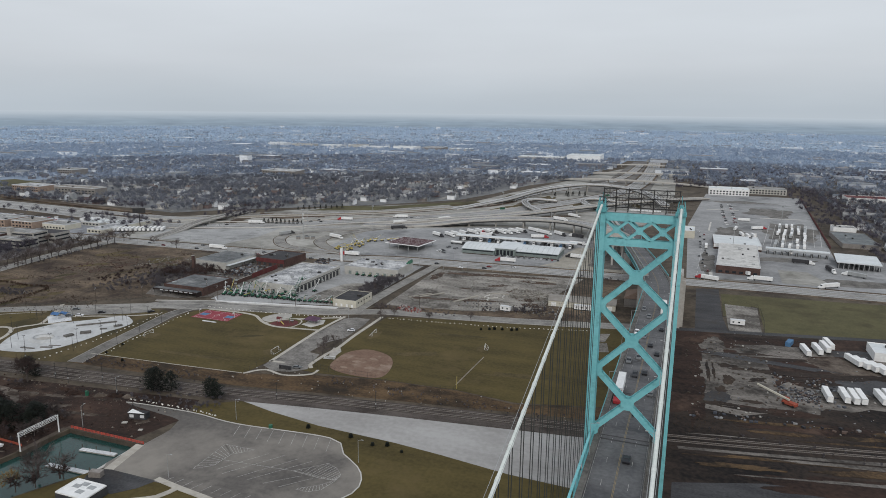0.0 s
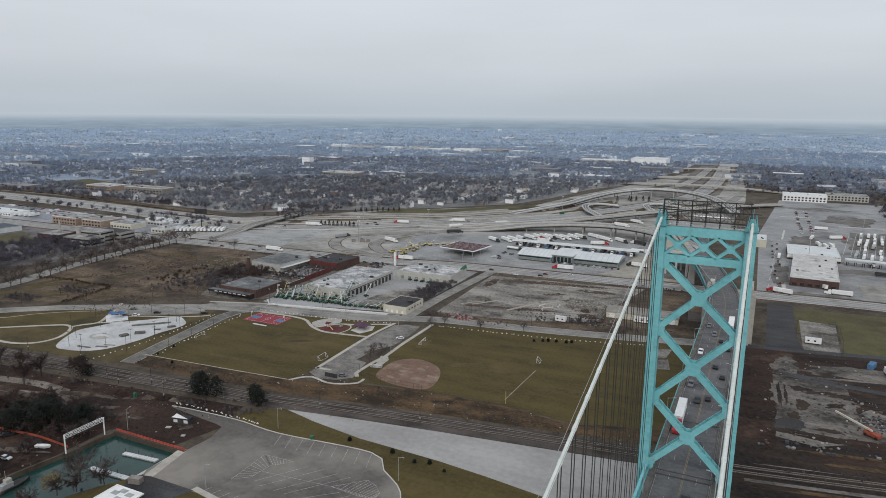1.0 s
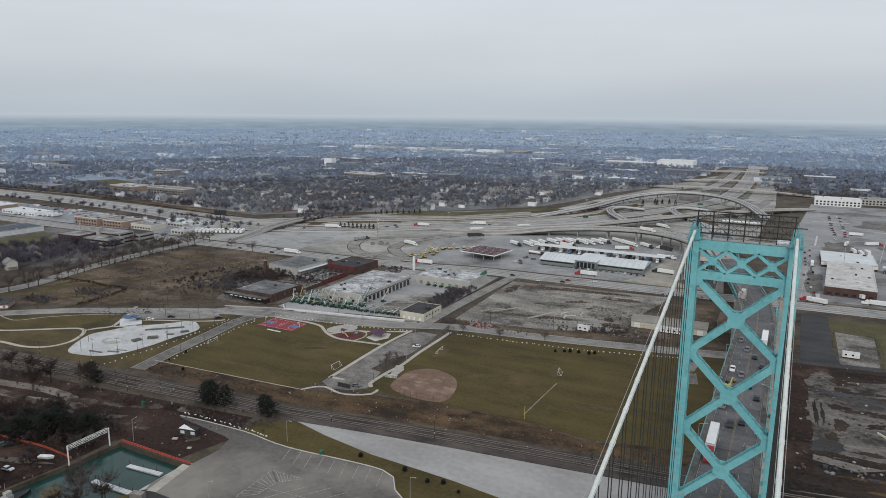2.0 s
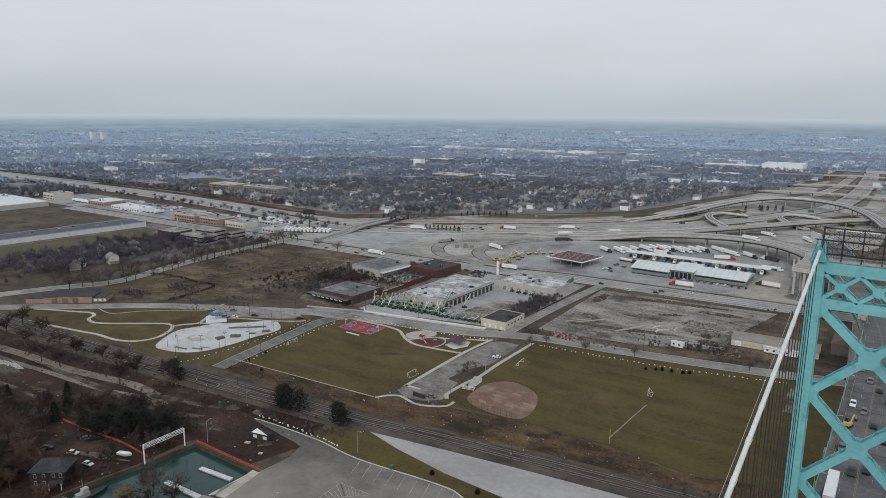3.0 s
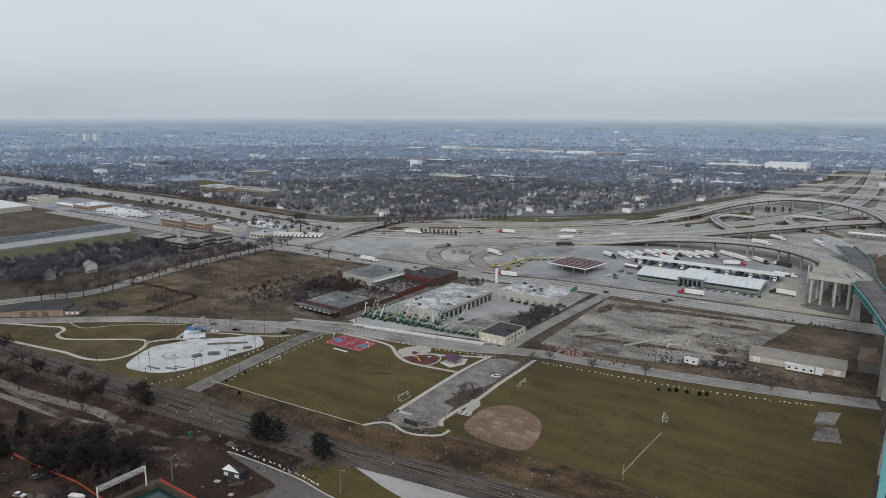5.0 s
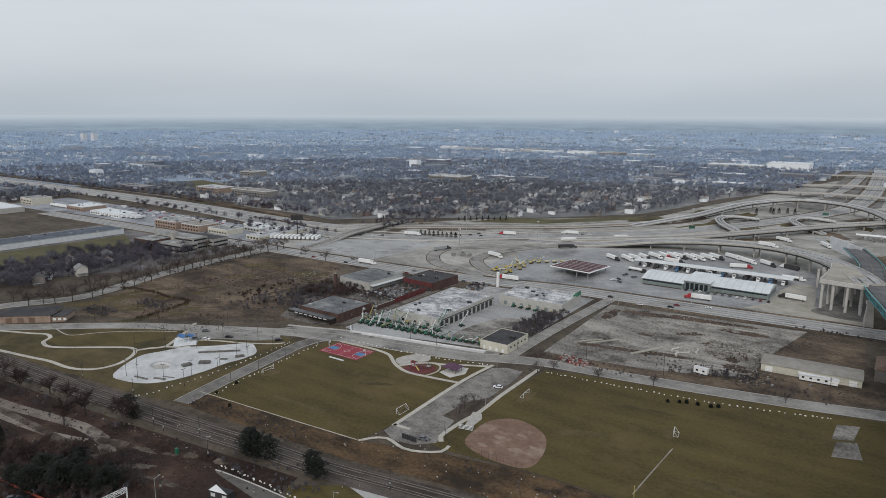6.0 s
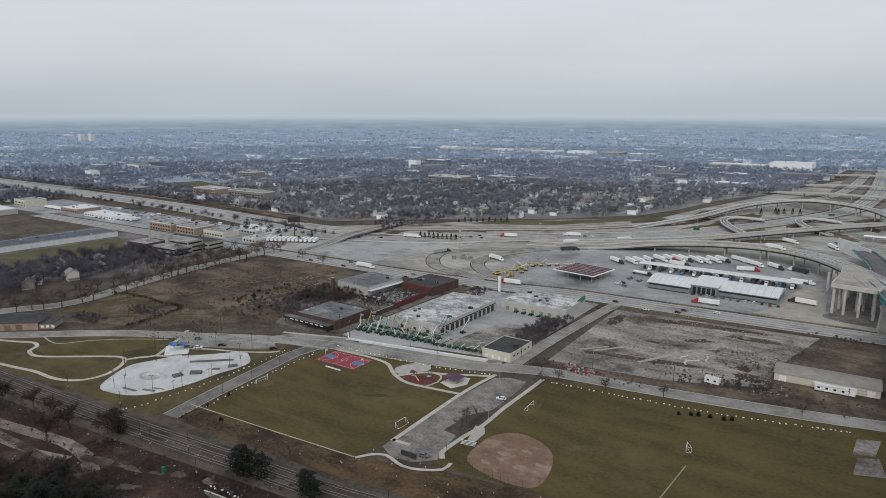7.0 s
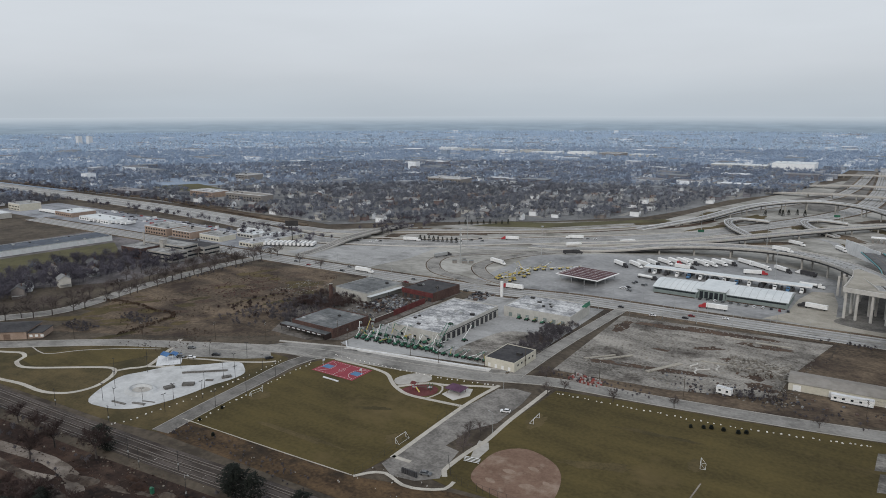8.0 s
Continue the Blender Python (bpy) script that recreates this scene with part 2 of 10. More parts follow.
GREEN_WALL = mat("sage_green_panel", (0.15, 0.185, 0.18), (0.215, 0.25, 0.24), 0.15, 1.0, 0.7, 0.1)
METAL_ROOF = mat("pale_metal_roof", (0.50, 0.53, 0.54), (0.62, 0.645, 0.65), 0.08, 0.7, 0.5, 0.1)
PATCHED_ROOF = mat("patched_membrane_roof", (0.17, 0.175, 0.185), (0.60, 0.60, 0.60), 0.10, 0.7, 0.85, 0.1, contrast=6.0, blend=0.35, streak=(90, 3), spot=((0.17, 0.17, 0.175), 0.16, 0.3))
GREY_ROOF = mat("grey_flat_roof", (0.13, 0.13, 0.128), (0.34, 0.34, 0.33), 0.07, 0.3, 0.9, 0.1, contrast=5.0, spot=((0.42, 0.42, 0.41), 0.1, 0.15))
DARK_ROOF = mat("dark_flat_roof", (0.030, 0.030, 0.034), (0.062, 0.06, 0.062), 0.1, 0.6, 0.9, 0.1)
TAN_ROOF = mat("tan_gravel_roof", (0.20, 0.185, 0.165), (0.28, 0.262, 0.24), 0.08, 0.5, 0.9, 0.1)
BROWN_ROOF = mat("brown_shingle_roof", (0.13, 0.088, 0.066), (0.19, 0.135, 0.105), 0.1, 0.8, 0.9, 0.2)
WHITE_PAINT = mat("white_paint", (0.66, 0.66, 0.65), (0.80, 0.80, 0.79), 0.2, 1.0, 0.6, 0.05)
RED_PAINT = mat("red_paint", (0.30, 0.022, 0.03), (0.40, 0.045, 0.05), 0.2, 1.0, 0.5, 0.05)
RED_FENCE = mat("red_rail_paint", (0.42, 0.05, 0.035), (0.55, 0.09, 0.06), 0.2, 1.0, 0.6, 0.05)
ORANGE_NET = mat("orange_safety_fence", (0.24, 0.05, 0.03), (0.36, 0.09, 0.055), 0.4, 1.0, 0.8, 0.2)
COURT_RED = mat("red_court_coating", (0.20, 0.028, 0.042), (0.27, 0.045, 0.06), 0.1, 0.8, 0.8, 0.05)
COURT_BLUE = mat("blue_court_coating", (0.06, 0.14, 0.26), (0.09, 0.19, 0.32), 0.1, 0.8, 0.8, 0.05)
MAROON = mat("maroon_rubber", (0.085, 0.022, 0.024), (0.135, 0.042, 0.04), 0.2, 1.0, 0.9, 0.1)
PURPLE_ROOF = mat("purple_metal_roof", (0.065, 0.028, 0.055), (0.10, 0.05, 0.085), 0.2, 1.0, 0.6, 0.05)
BLUE_ROOF = mat("blue_metal_roof", (0.035, 0.10, 0.24), (0.06, 0.15, 0.31), 0.2, 1.0, 0.6, 0.05)
LIFT_GREEN = mat("green_machine_paint", (0.018, 0.092, 0.055), (0.036, 0.145, 0.088), 0.3, 1.0, 0.5, 0.05, piece=0.4)
LIFT_YELLOW = mat("yellow_machine_paint", (0.42, 0.33, 0.09), (0.55, 0.44, 0.14), 0.3, 1.0, 0.5, 0.05)
RUBBER = mat("black_rubber", (0.016, 0.016, 0.016), (0.035, 0.035, 0.035), 0.3, 2.0, 0.9, 0.1)
GLASS_DARK = mat("dark_window_glass", (0.015, 0.018, 0.022), (0.035, 0.04, 0.045), 0.3, 1.0, 0.12, 0.0)
BARK = mat("grey_bark", (0.050, 0.042, 0.038), (0.095, 0.082, 0.074), 0.5, 3.0, 0.95, 0.3, piece=0.2)
TWIG = mat("bare_twigs", (0.066, 0.053, 0.050), (0.125, 0.102, 0.096), 0.05, 0.8, 0.95, 0.0, piece=0.25)
WILLOW = mat("yellow_willow_twigs", (0.15, 0.095, 0.034), (0.23, 0.15, 0.055), 0.2, 1.0, 0.95, 0.0)
DARK_TWIG = mat("dark_brown_twigs", (0.030, 0.020, 0.0185), (0.074, 0.050, 0.0455), 0.05, 0.8, 0.95, 0.0, piece=0.3)
NEAR_BLACK_BRICK = mat("near_black_brick", (0.018, 0.013, 0.0125), (0.038, 0.026, 0.0235), 0.2, 1.8, 0.9, 0.3)
PARK_ASPHALT = mat("cracked_park_asphalt", (0.112, 0.104, 0.096), (0.245, 0.230, 0.212), 0.05, 0.8, 0.9, 0.3, contrast=5.0, spot=((0.07, 0.064, 0.058), 0.07, 0.25))
PALE_ROOF = mat("pale_stained_membrane_roof", (0.40, 0.39, 0.37), (0.60, 0.59, 0.57), 0.08, 0.5, 0.85, 0.1, spot=((0.27, 0.265, 0.255), 0.12, 0.22))
YARD_GROUND = mat("winter_yard_ground", (0.105, 0.108, 0.110), (0.215, 0.218, 0.222), 0.012, 0.15, 0.95, 0.3)
CANOPY_RED = mat("weathered_maroon_roofing", (0.050, 0.017, 0.021), (0.090, 0.034, 0.038), 0.2, 1.0, 0.7, 0.05)
WEATHERED_ROOF = mat("weathered_grey_membrane_roof", (0.070, 0.074, 0.077), (0.165, 0.172, 0.176), 0.08, 0.4, 0.9, 0.1, contrast=5.5, streak=(60, 4), spot=((0.30, 0.30, 0.295), 0.06, 0.14))
# Paving, ground and crown colours for the west, with bluish haze mixed in.
WEST_PAVING = mat("hazed_yard_paving", (0.165, 0.172, 0.188), (0.345, 0.355, 0.378), 0.02, 0.3, 0.9, 0.2, contrast=4.4, streak=(40, 6), spot=((0.10, 0.104, 0.115), 0.03, 0.28))
WEST_GROUND = mat("hazed_winter_ground", (0.072, 0.066, 0.068), (0.190, 0.176, 0.178), 0.02, 0.3, 0.95, 0.4, contrast=5.0, streak=(50, 4), spot=((0.055, 0.050, 0.050), 0.04, 0.35))
HAZED_CROWN = mat("hazed_roadside_crowns", (0.052, 0.048, 0.060), (0.112, 0.104, 0.128), 0.02, 0.2, 0.95, 0.0, island=0.3)
COATED_ROOF = mat("blue_grey_sheet_roof", (0.050, 0.060, 0.078), (0.095, 0.110, 0.136), 0.08, 0.4, 0.85, 0.1, spot=((0.16, 0.17, 0.19), 0.08, 0.1))
SLATE_ROOF = mat("slate_grey_membrane_roof", (0.085, 0.094, 0.098), (0.17, 0.185, 0.19), 0.07, 0.4, 0.85, 0.1, spot=((0.25, 0.255, 0.25), 0.1, 0.12))
RUSSET_TWIG = mat("russet_twigs", (0.062, 0.037, 0.028), (0.135, 0.084, 0.062), 0.05, 0.8, 0.95, 0.0, piece=0.25)
GIRDER = mat("dark_bridge_girder", (0.035, 0.035, 0.037), (0.07, 0.07, 0.072), 0.1, 0.8, 0.8, 0.1)
NEEDLE = mat("dark_conifer_needles", (0.0045, 0.0062, 0.0045), (0.0125, 0.0165, 0.0115), 0.3, 1.5, 0.95, 0.0, piece=0.2)
# Haze is put into the woods colours below, stronger farther out.
WOODS = mat("hazed_near_crowns", (0.086, 0.092, 0.113), (0.184, 0.196, 0.232), 0.006, 0.08, 0.95, 0.0, island=0.38)
MIDDLE_WOODS = mat("hazed_middle_crowns", (0.140, 0.170, 0.226), (0.222, 0.262, 0.340), 0.004, 0.03, 0.95, 0.0, island=0.3)
OUTER_WOODS = mat("hazed_outer_crowns", (0.236, 0.300, 0.400), (0.318, 0.396, 0.510), 0.003, 0.03, 0.95, 0.0, island=0.2)
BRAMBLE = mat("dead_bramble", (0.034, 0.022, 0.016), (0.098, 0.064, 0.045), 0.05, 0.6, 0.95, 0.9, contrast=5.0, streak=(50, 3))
FAR_WOODS = mat("hazed_far_crowns", (0.375, 0.475, 0.595), (0.445, 0.55, 0.675), 0.002, 0.02, 0.95, 0.0, island=0.12)
YARD_CROWN = mat("yard_bare_crowns", (0.054, 0.049, 0.055), (0.116, 0.105, 0.114), 0.02, 0.2, 0.95, 0.0, island=0.3)
YARD_DIRT = mat("oily_yard_dirt", (0.055, 0.048, 0.043), (0.215, 0.195, 0.175), 0.03, 0.5, 0.95, 0.5, contrast=5.0, streak=(12, 5), spot=((0.022, 0.018, 0.015), 0.06, 0.3))
FACTORY_WALL = mat("sooty_plaster", (0.255, 0.242, 0.222), (0.40, 0.382, 0.352), 0.1, 0.8, 0.9, 0.2)
# Outer ground and house colours also carry the pale blue of haze.
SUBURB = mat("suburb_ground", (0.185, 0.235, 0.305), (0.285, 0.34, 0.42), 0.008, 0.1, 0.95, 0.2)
OUTER_WALL = palette("hazed_outer_sidings", [(0.36, 0.42, 0.50), (0.27, 0.33, 0.405), (0.82, 0.85, 0.89), (0.30, 0.36, 0.44), (0.26, 0.32, 0.40), (0.62, 0.66, 0.72)])
OUTER_ROOF = palette("hazed_outer_shingles", [(0.24, 0.29, 0.355), (0.28, 0.33, 0.40), (0.23, 0.28, 0.345), (0.26, 0.31, 0.37), (0.40, 0.45, 0.51)])
CAR_PAINT = {
    "white": mat("white_car_paint", (0.62, 0.63, 0.64), (0.72, 0.72, 0.73), 0.3, 1.0, 0.35, 0.0),
    "black": mat("black_car_paint", (0.016, 0.017, 0.02), (0.03, 0.03, 0.034), 0.3, 1.0, 0.3, 0.0),
    "grey": mat("grey_car_paint", (0.10, 0.105, 0.11), (0.16, 0.165, 0.17), 0.3, 1.0, 0.35, 0.0),
    "red": mat("red_car_paint", (0.14, 0.015, 0.018), (0.20, 0.024, 0.028), 0.3, 1.0, 0.35, 0.0),
}
# House and flat roof colours are shifted to blue by painted distance haze.
HOUSE_WALL = palette("hazed_house_sidings", [(0.48, 0.51, 0.56), (0.18, 0.175, 0.195), (0.27, 0.29, 0.33), (0.80, 0.82, 0.85), (0.20, 0.195, 0.215), (0.66, 0.69, 0.73), (0.17, 0.165, 0.185), (0.26, 0.28, 0.32)])
HOUSE_ROOF = palette("hazed_house_shingles", [(0.115, 0.13, 0.15), (0.14, 0.155, 0.18), (0.145, 0.145, 0.155), (0.17, 0.185, 0.21), (0.105, 0.118, 0.138), (0.25, 0.27, 0.30)])
FLAT_ROOFS = palette("hazed_flat_roof_coatings", [(0.52, 0.54, 0.57), (0.22, 0.235, 0.25), (0.30, 0.315, 0.34), (0.19, 0.19, 0.20), (0.66, 0.68, 0.71), (0.25, 0.24, 0.245), (0.20, 0.215, 0.23)])
SCATTER_PAINT = palette("vehicle_paints", [(0.6, 0.6, 0.61), (0.03, 0.03, 0.035), (0.2, 0.2, 0.21), (0.65, 0.65, 0.66), (0.25, 0.04, 0.04), (0.1, 0.12, 0.16)], rough=0.4)
SCRAP = palette("scrap_metal", [(0.06, 0.065, 0.08), (0.12, 0.085, 0.07), (0.18, 0.185, 0.20), (0.08, 0.06, 0.052), (0.26, 0.26, 0.26), (0.035, 0.035, 0.04)])
BARREL = palette("red_and_white_plastic", [(0.26, 0.06, 0.05), (0.36, 0.33, 0.31), (0.20, 0.07, 0.06), (0.28, 0.26, 0.25)])
LOT_ASPHALT = mat("dusty_asphalt", (0.060, 0.056, 0.053), (0.165, 0.150, 0.136), 0.014, 0.5, 0.9, 0.2, contrast=3.2, streak=(35, 6), spot=((0.235, 0.215, 0.19), 0.016, 0.42))
SKATE_CONCRETE = mat("skate_concrete", (0.38, 0.385, 0.385), (0.53, 0.535, 0.535), 0.07, 0.6, 0.8, 0.15, spot=((0.33, 0.33, 0.325), 0.09, 0.15))
OIL_BALLAST = mat("oily_ballast", (0.026, 0.021, 0.019), (0.066, 0.054, 0.048), 0.1, 1.0, 0.95, 0.5)
PLAZA_ASPHALT = mat("plaza_asphalt", (0.182, 0.184, 0.187), (0.335, 0.335, 0.334), 0.015, 0.3, 0.9, 0.2, contrast=3.8, spot=((0.115, 0.116, 0.118), 0.02, 0.25))


# ---- building blocks ----
class Mesh:
    """Collects faces for one mesh object."""

    def __init__(self):
        self.v, self.f = [], []

    def add(self, verts, faces):
        k = len(self.v)
        self.v += [tuple(p) for p in verts]
        self.f += [tuple(k + i for i in face) for face in faces]
        return self

    def box(self, x0, y0, z0, x1, y1, z1):
        return self.prism([(x0, y0), (x1, y0), (x1, y1), (x0, y1)], z0, z1)

    def obox(self, cx, cy, z0, lx, ly, h, turn=0.0):
        c, s = math.cos(radians(turn)), math.sin(radians(turn))
        pts = [(cx + c * u - s * v, cy + s * u + c * v) for u, v in ((-lx / 2, -ly / 2), (lx / 2, -ly / 2), (lx / 2, ly / 2), (-lx / 2, ly / 2))]
        return self.prism(pts, z0, z0 + h)

    def prism(self, pts, z0, z1):
        area = sum(pts[i - 1][0] * pts[i][1] - pts[i][0] * pts[i - 1][1] for i in range(len(pts)))
        pts = list(pts) if area > 0 else list(reversed(pts))
        n = len(pts)
        verts = [(x, y, z0) for x, y in pts] + [(x, y, z1) for x, y in pts]
        faces = [tuple(range(n, 2 * n)), tuple(reversed(range(n)))]
        faces += [(i, (i + 1) % n, n + (i + 1) % n, n + i) for i in range(n)]
        return self.add(verts, faces)

    def bar(self, p, q, w, h, side=None):
        """A straight beam of section w (across) by h (upwards)."""
        p, q = Vector(p), Vector(q)
        d = (q - p).normalized()
        across = Vector(side) if side else d.cross(Vector((0, 0, 1)))
        across = Vector((1, 0, 0)) if across.length < 1e-4 else across.normalized()
        up = across.cross(d).normalized()
        ring = [across * (w / 2 * a) + up * (h / 2 * b) for a, b in ((-1, -1), (1, -1), (1, 1), (-1, 1))]
        return self.add([p + r for r in ring] + [q + r for r in ring], [(0, 1, 2, 3), (7, 6, 5, 4), (0, 4, 5, 1), (1, 5, 6, 2), (2, 6, 7, 3), (3, 7, 4, 0)])

    def rod(self, p, q, r, r2=None, n=6):
        p, q = Vector(p), Vector(q)
        d = (q - p).normalized()
        a = d.orthogonal().normalized()
        b = d.cross(a)
        ring = [a * math.cos(2 * math.pi * i / n) + b * math.sin(2 * math.pi * i / n) for i in range(n)]
        r2 = r if r2 is None else r2
        faces = [(i, (i + 1) % n, n + (i + 1) % n, n + i) for i in range(n)] + [tuple(reversed(range(n))), tuple(range(n, 2 * n))]
        return self.add([p + c * r for c in ring] + [q + c * r2 for c in ring], faces)

    def tube(self, pts, r, n=8):
        """One round tube along a line in a vertical plane across x."""
        rows = []
        for p in pts:
            rows += [(p[0] + r * math.cos(2 * math.pi * i / n), p[1], p[2] + r * math.sin(2 * math.pi * i / n)) for i in range(n)]
        k = len(pts)
        faces = [(a * n + i, a * n + (i + 1) % n, (a + 1) * n + (i + 1) % n, (a + 1) * n + i) for a in range(k - 1) for i in range(n)]
        return self.add(rows, faces + [tuple(range(n)), tuple(range((k - 1) * n, k * n))])

    def strip(self, centre, left, right, low, high):
        """A swept slab along 3D centre points: offsets left and right of the line, heights low and high from it."""
        n = len(centre)
        rows = []
        for i, c in enumerate(centre):
            d = Vector(centre[min(i + 1, n - 1)]) - Vector(centre[max(i - 1, 0)])
            side = Vector((-d.y, d.x, 0)).normalized()
            c = Vector(c)
            z = Vector((0, 0, 1))
            rows.append([c + side * left + z * high, c - side * right + z * high, c - side * right + z * low, c + side * left + z * low])
        faces = [(4 * i + k, 4 * i + (k + 1) % 4, 4 * i + 4 + (k + 1) % 4, 4 * i + 4 + k) for i in range(n - 1) for k in range(4)]
        faces += [(0, 3, 2, 1), (4 * n - 4, 4 * n - 3, 4 * n - 2, 4 * n - 1)]
        return self.add([p for row in rows for p in row], faces)

    def gable(self, x0, y0, x1, y1, z0, rise, along="x", eave=0.4):
        x0, y0, x1, y1 = x0 - eave, y0 - eave, x1 + eave, y1 + eave
        t = 0.15
        if along == "x":
            m = (y0 + y1) / 2
            prof = [(y0, z0), (m, z0 + rise), (y1, z0), (y1, z0 + t), (m, z0 + rise + t), (y0, z0 + t)]
            verts = [(x, y, z) for x in (x0, x1) for y, z in prof]
        else:
            m = (x0 + x1) / 2
            prof = [(x0, z0), (m, z0 + rise), (x1, z0), (x1, z0 + t), (m, z0 + rise + t), (x0, z0 + t)]
            verts = [(x, y, z) for y in (y0, y1) for x, z in prof]
        faces = [(i, (i + 1) % 6, 6 + (i + 1) % 6, 6 + i) for i in range(6)]
        faces += [(0, 1, 4, 5), (1, 2, 3, 4), (6, 7, 10, 11), (7, 8, 9, 10)]
        return self.add(verts, faces)

    def tent(self, x0, y0, x1, y1, z0, rise, along="x"):
        """The walls' triangle ends under a gable."""
        if along == "x":
            m = (y0 + y1) / 2
            return self.add([(x0, y0, z0), (x0, y1, z0), (x0, m, z0 + rise), (x1, y0, z0), (x1, y1, z0), (x1, m, z0 + rise)], [(0, 1, 2), (3, 5, 4), (0, 2, 5, 3), (1, 4, 5, 2)])
        m = (x0 + x1) / 2
        return self.add([(x0, y0, z0), (x1, y0, z0), (m, y0, z0 + rise), (x0, y1, z0), (x1, y1, z0), (m, y1, z0 + rise)], [(0, 2, 1), (3, 4, 5), (0, 3, 5, 2), (1, 2, 5, 4)])

    def data(self, name, material):
        me = bpy.data.meshes.new(name)
        me.from_pydata(self.v, [], self.f)
        me.materials.append(material)
        return me


def part(name, mesh, material, parent, label="", kind=""):
    ob = new(name, mesh.data(name, material) if isinstance(mesh, Mesh) else mesh)
    ob.parent = parent
    return tagged(ob, label, kind=kind)


def thing(name, label, category, group="", kind="", at=None):
    ob = new(name)
    if at is not None:
        ob.matrix_basis = at
    return tagged(ob, label, category, group, kind)


def solo(name, mesh, material, label, category, group="", kind="", at=None):
    ob = new(name, mesh.data(name, material))
    if at is not None:
        ob.matrix_basis = at
    return tagged(ob, label, category, group, kind)


def smooth(points, step=8.0):
    """A rounded line through the points, with about one point each step metres."""
    pts = [Vector(p) for p in points]
    out = []
    for i in range(len(pts) - 1):
        p0, p1, p2, p3 = pts[max(i - 1, 0)], pts[i], pts[i + 1], pts[min(i + 2, len(pts) - 1)]
        k = max(1, int((p2 - p1).length / step))
        for j in range(k):
            t = j / k
            out.append(0.5 * ((2 * p1) + (p2 - p0) * t + (2 * p0 - 5 * p1 + 4 * p2 - p3) * t * t + (3 * p1 - p0 - 3 * p2 + p3) * t ** 3))
    return out + [pts[-1]]


def flat(points, z=0.0, step=8.0):
    return smooth([(x, y, z) for x, y in points], step)


def area(name, pts, top, material, label, category="ground", bottom=-0.4, at_kind="structure"):
    return solo(name, Mesh().prism(pts, bottom, top), material, label, category, kind=at_kind)


def rounded(pts, step=4.0):
    """A closed plan outline with rounded corners."""
    ring = list(pts)
    line = smooth([(x, y, 0) for x, y in ring[-2:] + ring + ring[:3]], step)
    a = min(range(len(line)), key=lambda i: (line[i] - Vector((*ring[0], 0))).length if i < len(line) * 0.6 else 1e9)
    b = min(range(len(line)), key=lambda i: (line[i] - Vector((*ring[0], 0))).length if i > len(line) * 0.6 else 1e9)
    return [(p.x, p.y) for p in line[a:b]]


def road(name, pts, width, top, material, label, kerb=False, marks=(), category="road", verge=0.0, worn=()):
    line = flat(pts)
    m = Mesh().strip(line, width / 2, width / 2, -0.3, top)
    ob = solo(name, m, material, label, category, kind="structure")
    if kerb:
        for s in (-1, 1):
            a, b = sorted((s * width / 2, s * (width / 2 + 0.3)))
            part("kerb", Mesh().strip(line, b, -a, -0.3, top + 0.13), CONCRETE if width > 11.5 else OLD_CONCRETE, ob)
    for offset, paint, dash in marks:
        k = Mesh()
        dense = flat(pts, 0, 3.0)
        if dash:
            for i in range(0, len(dense) - 1, dash):
                k.strip(dense[i:i + 2], offset + 0.09, 0.09 - offset, top, top + 0.012)
        else:
            k.strip(dense, offset + 0.09, 0.09 - offset, top, top + 0.012)
        part("lane_line", k, paint, ob)
    # Weedy verges; along motorways the strips also paint in the guardrail's dark shadow.
    if verge:
        for s in (-1, 1):
            a, b = sorted((s * (width / 2 + 0.3), s * (width / 2 + 0.3 + verge)))
            part("verge", Mesh().strip(line, b, -a, -0.3, 0.113), ROUGH_FIELD, ob, "brown weedy road verge, standing in for guardrail shadow beside motorways")
    for offset in worn:
        part("worn_lane", Mesh().strip(line, offset + 1.0, 1.0 - offset, -0.2, top + 0.006), STREET, ob, "darker worn wheel track")
    return ob


PLAZA_CONCRETE = mat("sandy_concrete", (0.26, 0.24, 0.20), (0.37, 0.345, 0.30), 0.05, 0.6, 0.9, 0.2, spot=((0.20, 0.185, 0.155), 0.06, 0.15))


def blots(name, label, category, material, spots, top, seed=1):
    """Ragged patches of ground: each spot is a centre, two half-widths and a turn in degrees."""
    m = Mesh()
    for k, (cx, cy, rx, ry, turn_) in enumerate(spots):
        c, s = math.cos(radians(turn_)), math.sin(radians(turn_))
        ring = []
        for i in range(56):
            g = 2 * math.pi * i / 56
            u, v = math.cos(g), math.sin(g)
            f = 1 + 0.55 * noise.noise(Vector((u * 1.6, v * 1.6, seed + k * 3.7))) + 0.3 * noise.noise(Vector((u * 5, v * 5, seed + k * 1.3)))
            ring.append((cx + c * u * rx * f - s * v * ry * f, cy + s * u * rx * f + c * v * ry * f))
        m.prism(ring, -0.3, top + 0.002 * k)
    return solo(name, m, material, label, category, kind="stuff")

# ---- ground, river and distance ----
C0, R0 = (-10.0, -150.0), 4850.0
arc = [(C0[0] + R0 * math.cos(radians(a)), C0[1] + R0 * math.sin(radians(a))) for a in range(1, 180, 3)]
shore = [(-4850, -75), (-246, -75), (-243, -34), (-240, -14), (-238, 7), (-197, 7), (-198, -16), (-206, -28), (-214, -45), (-220, -75), (4830, -75)]
ground = solo("ground", Mesh().prism(arc + shore, -4.0, 0.0), GROUND, "flat winter ground of soil and dry grass", "ground", kind="structure")
solo("water", Mesh().box(-4850, -4900, -6.0, 4830, 20, -2.0), WATER, "calm green river water beside the park", "water", kind="structure")

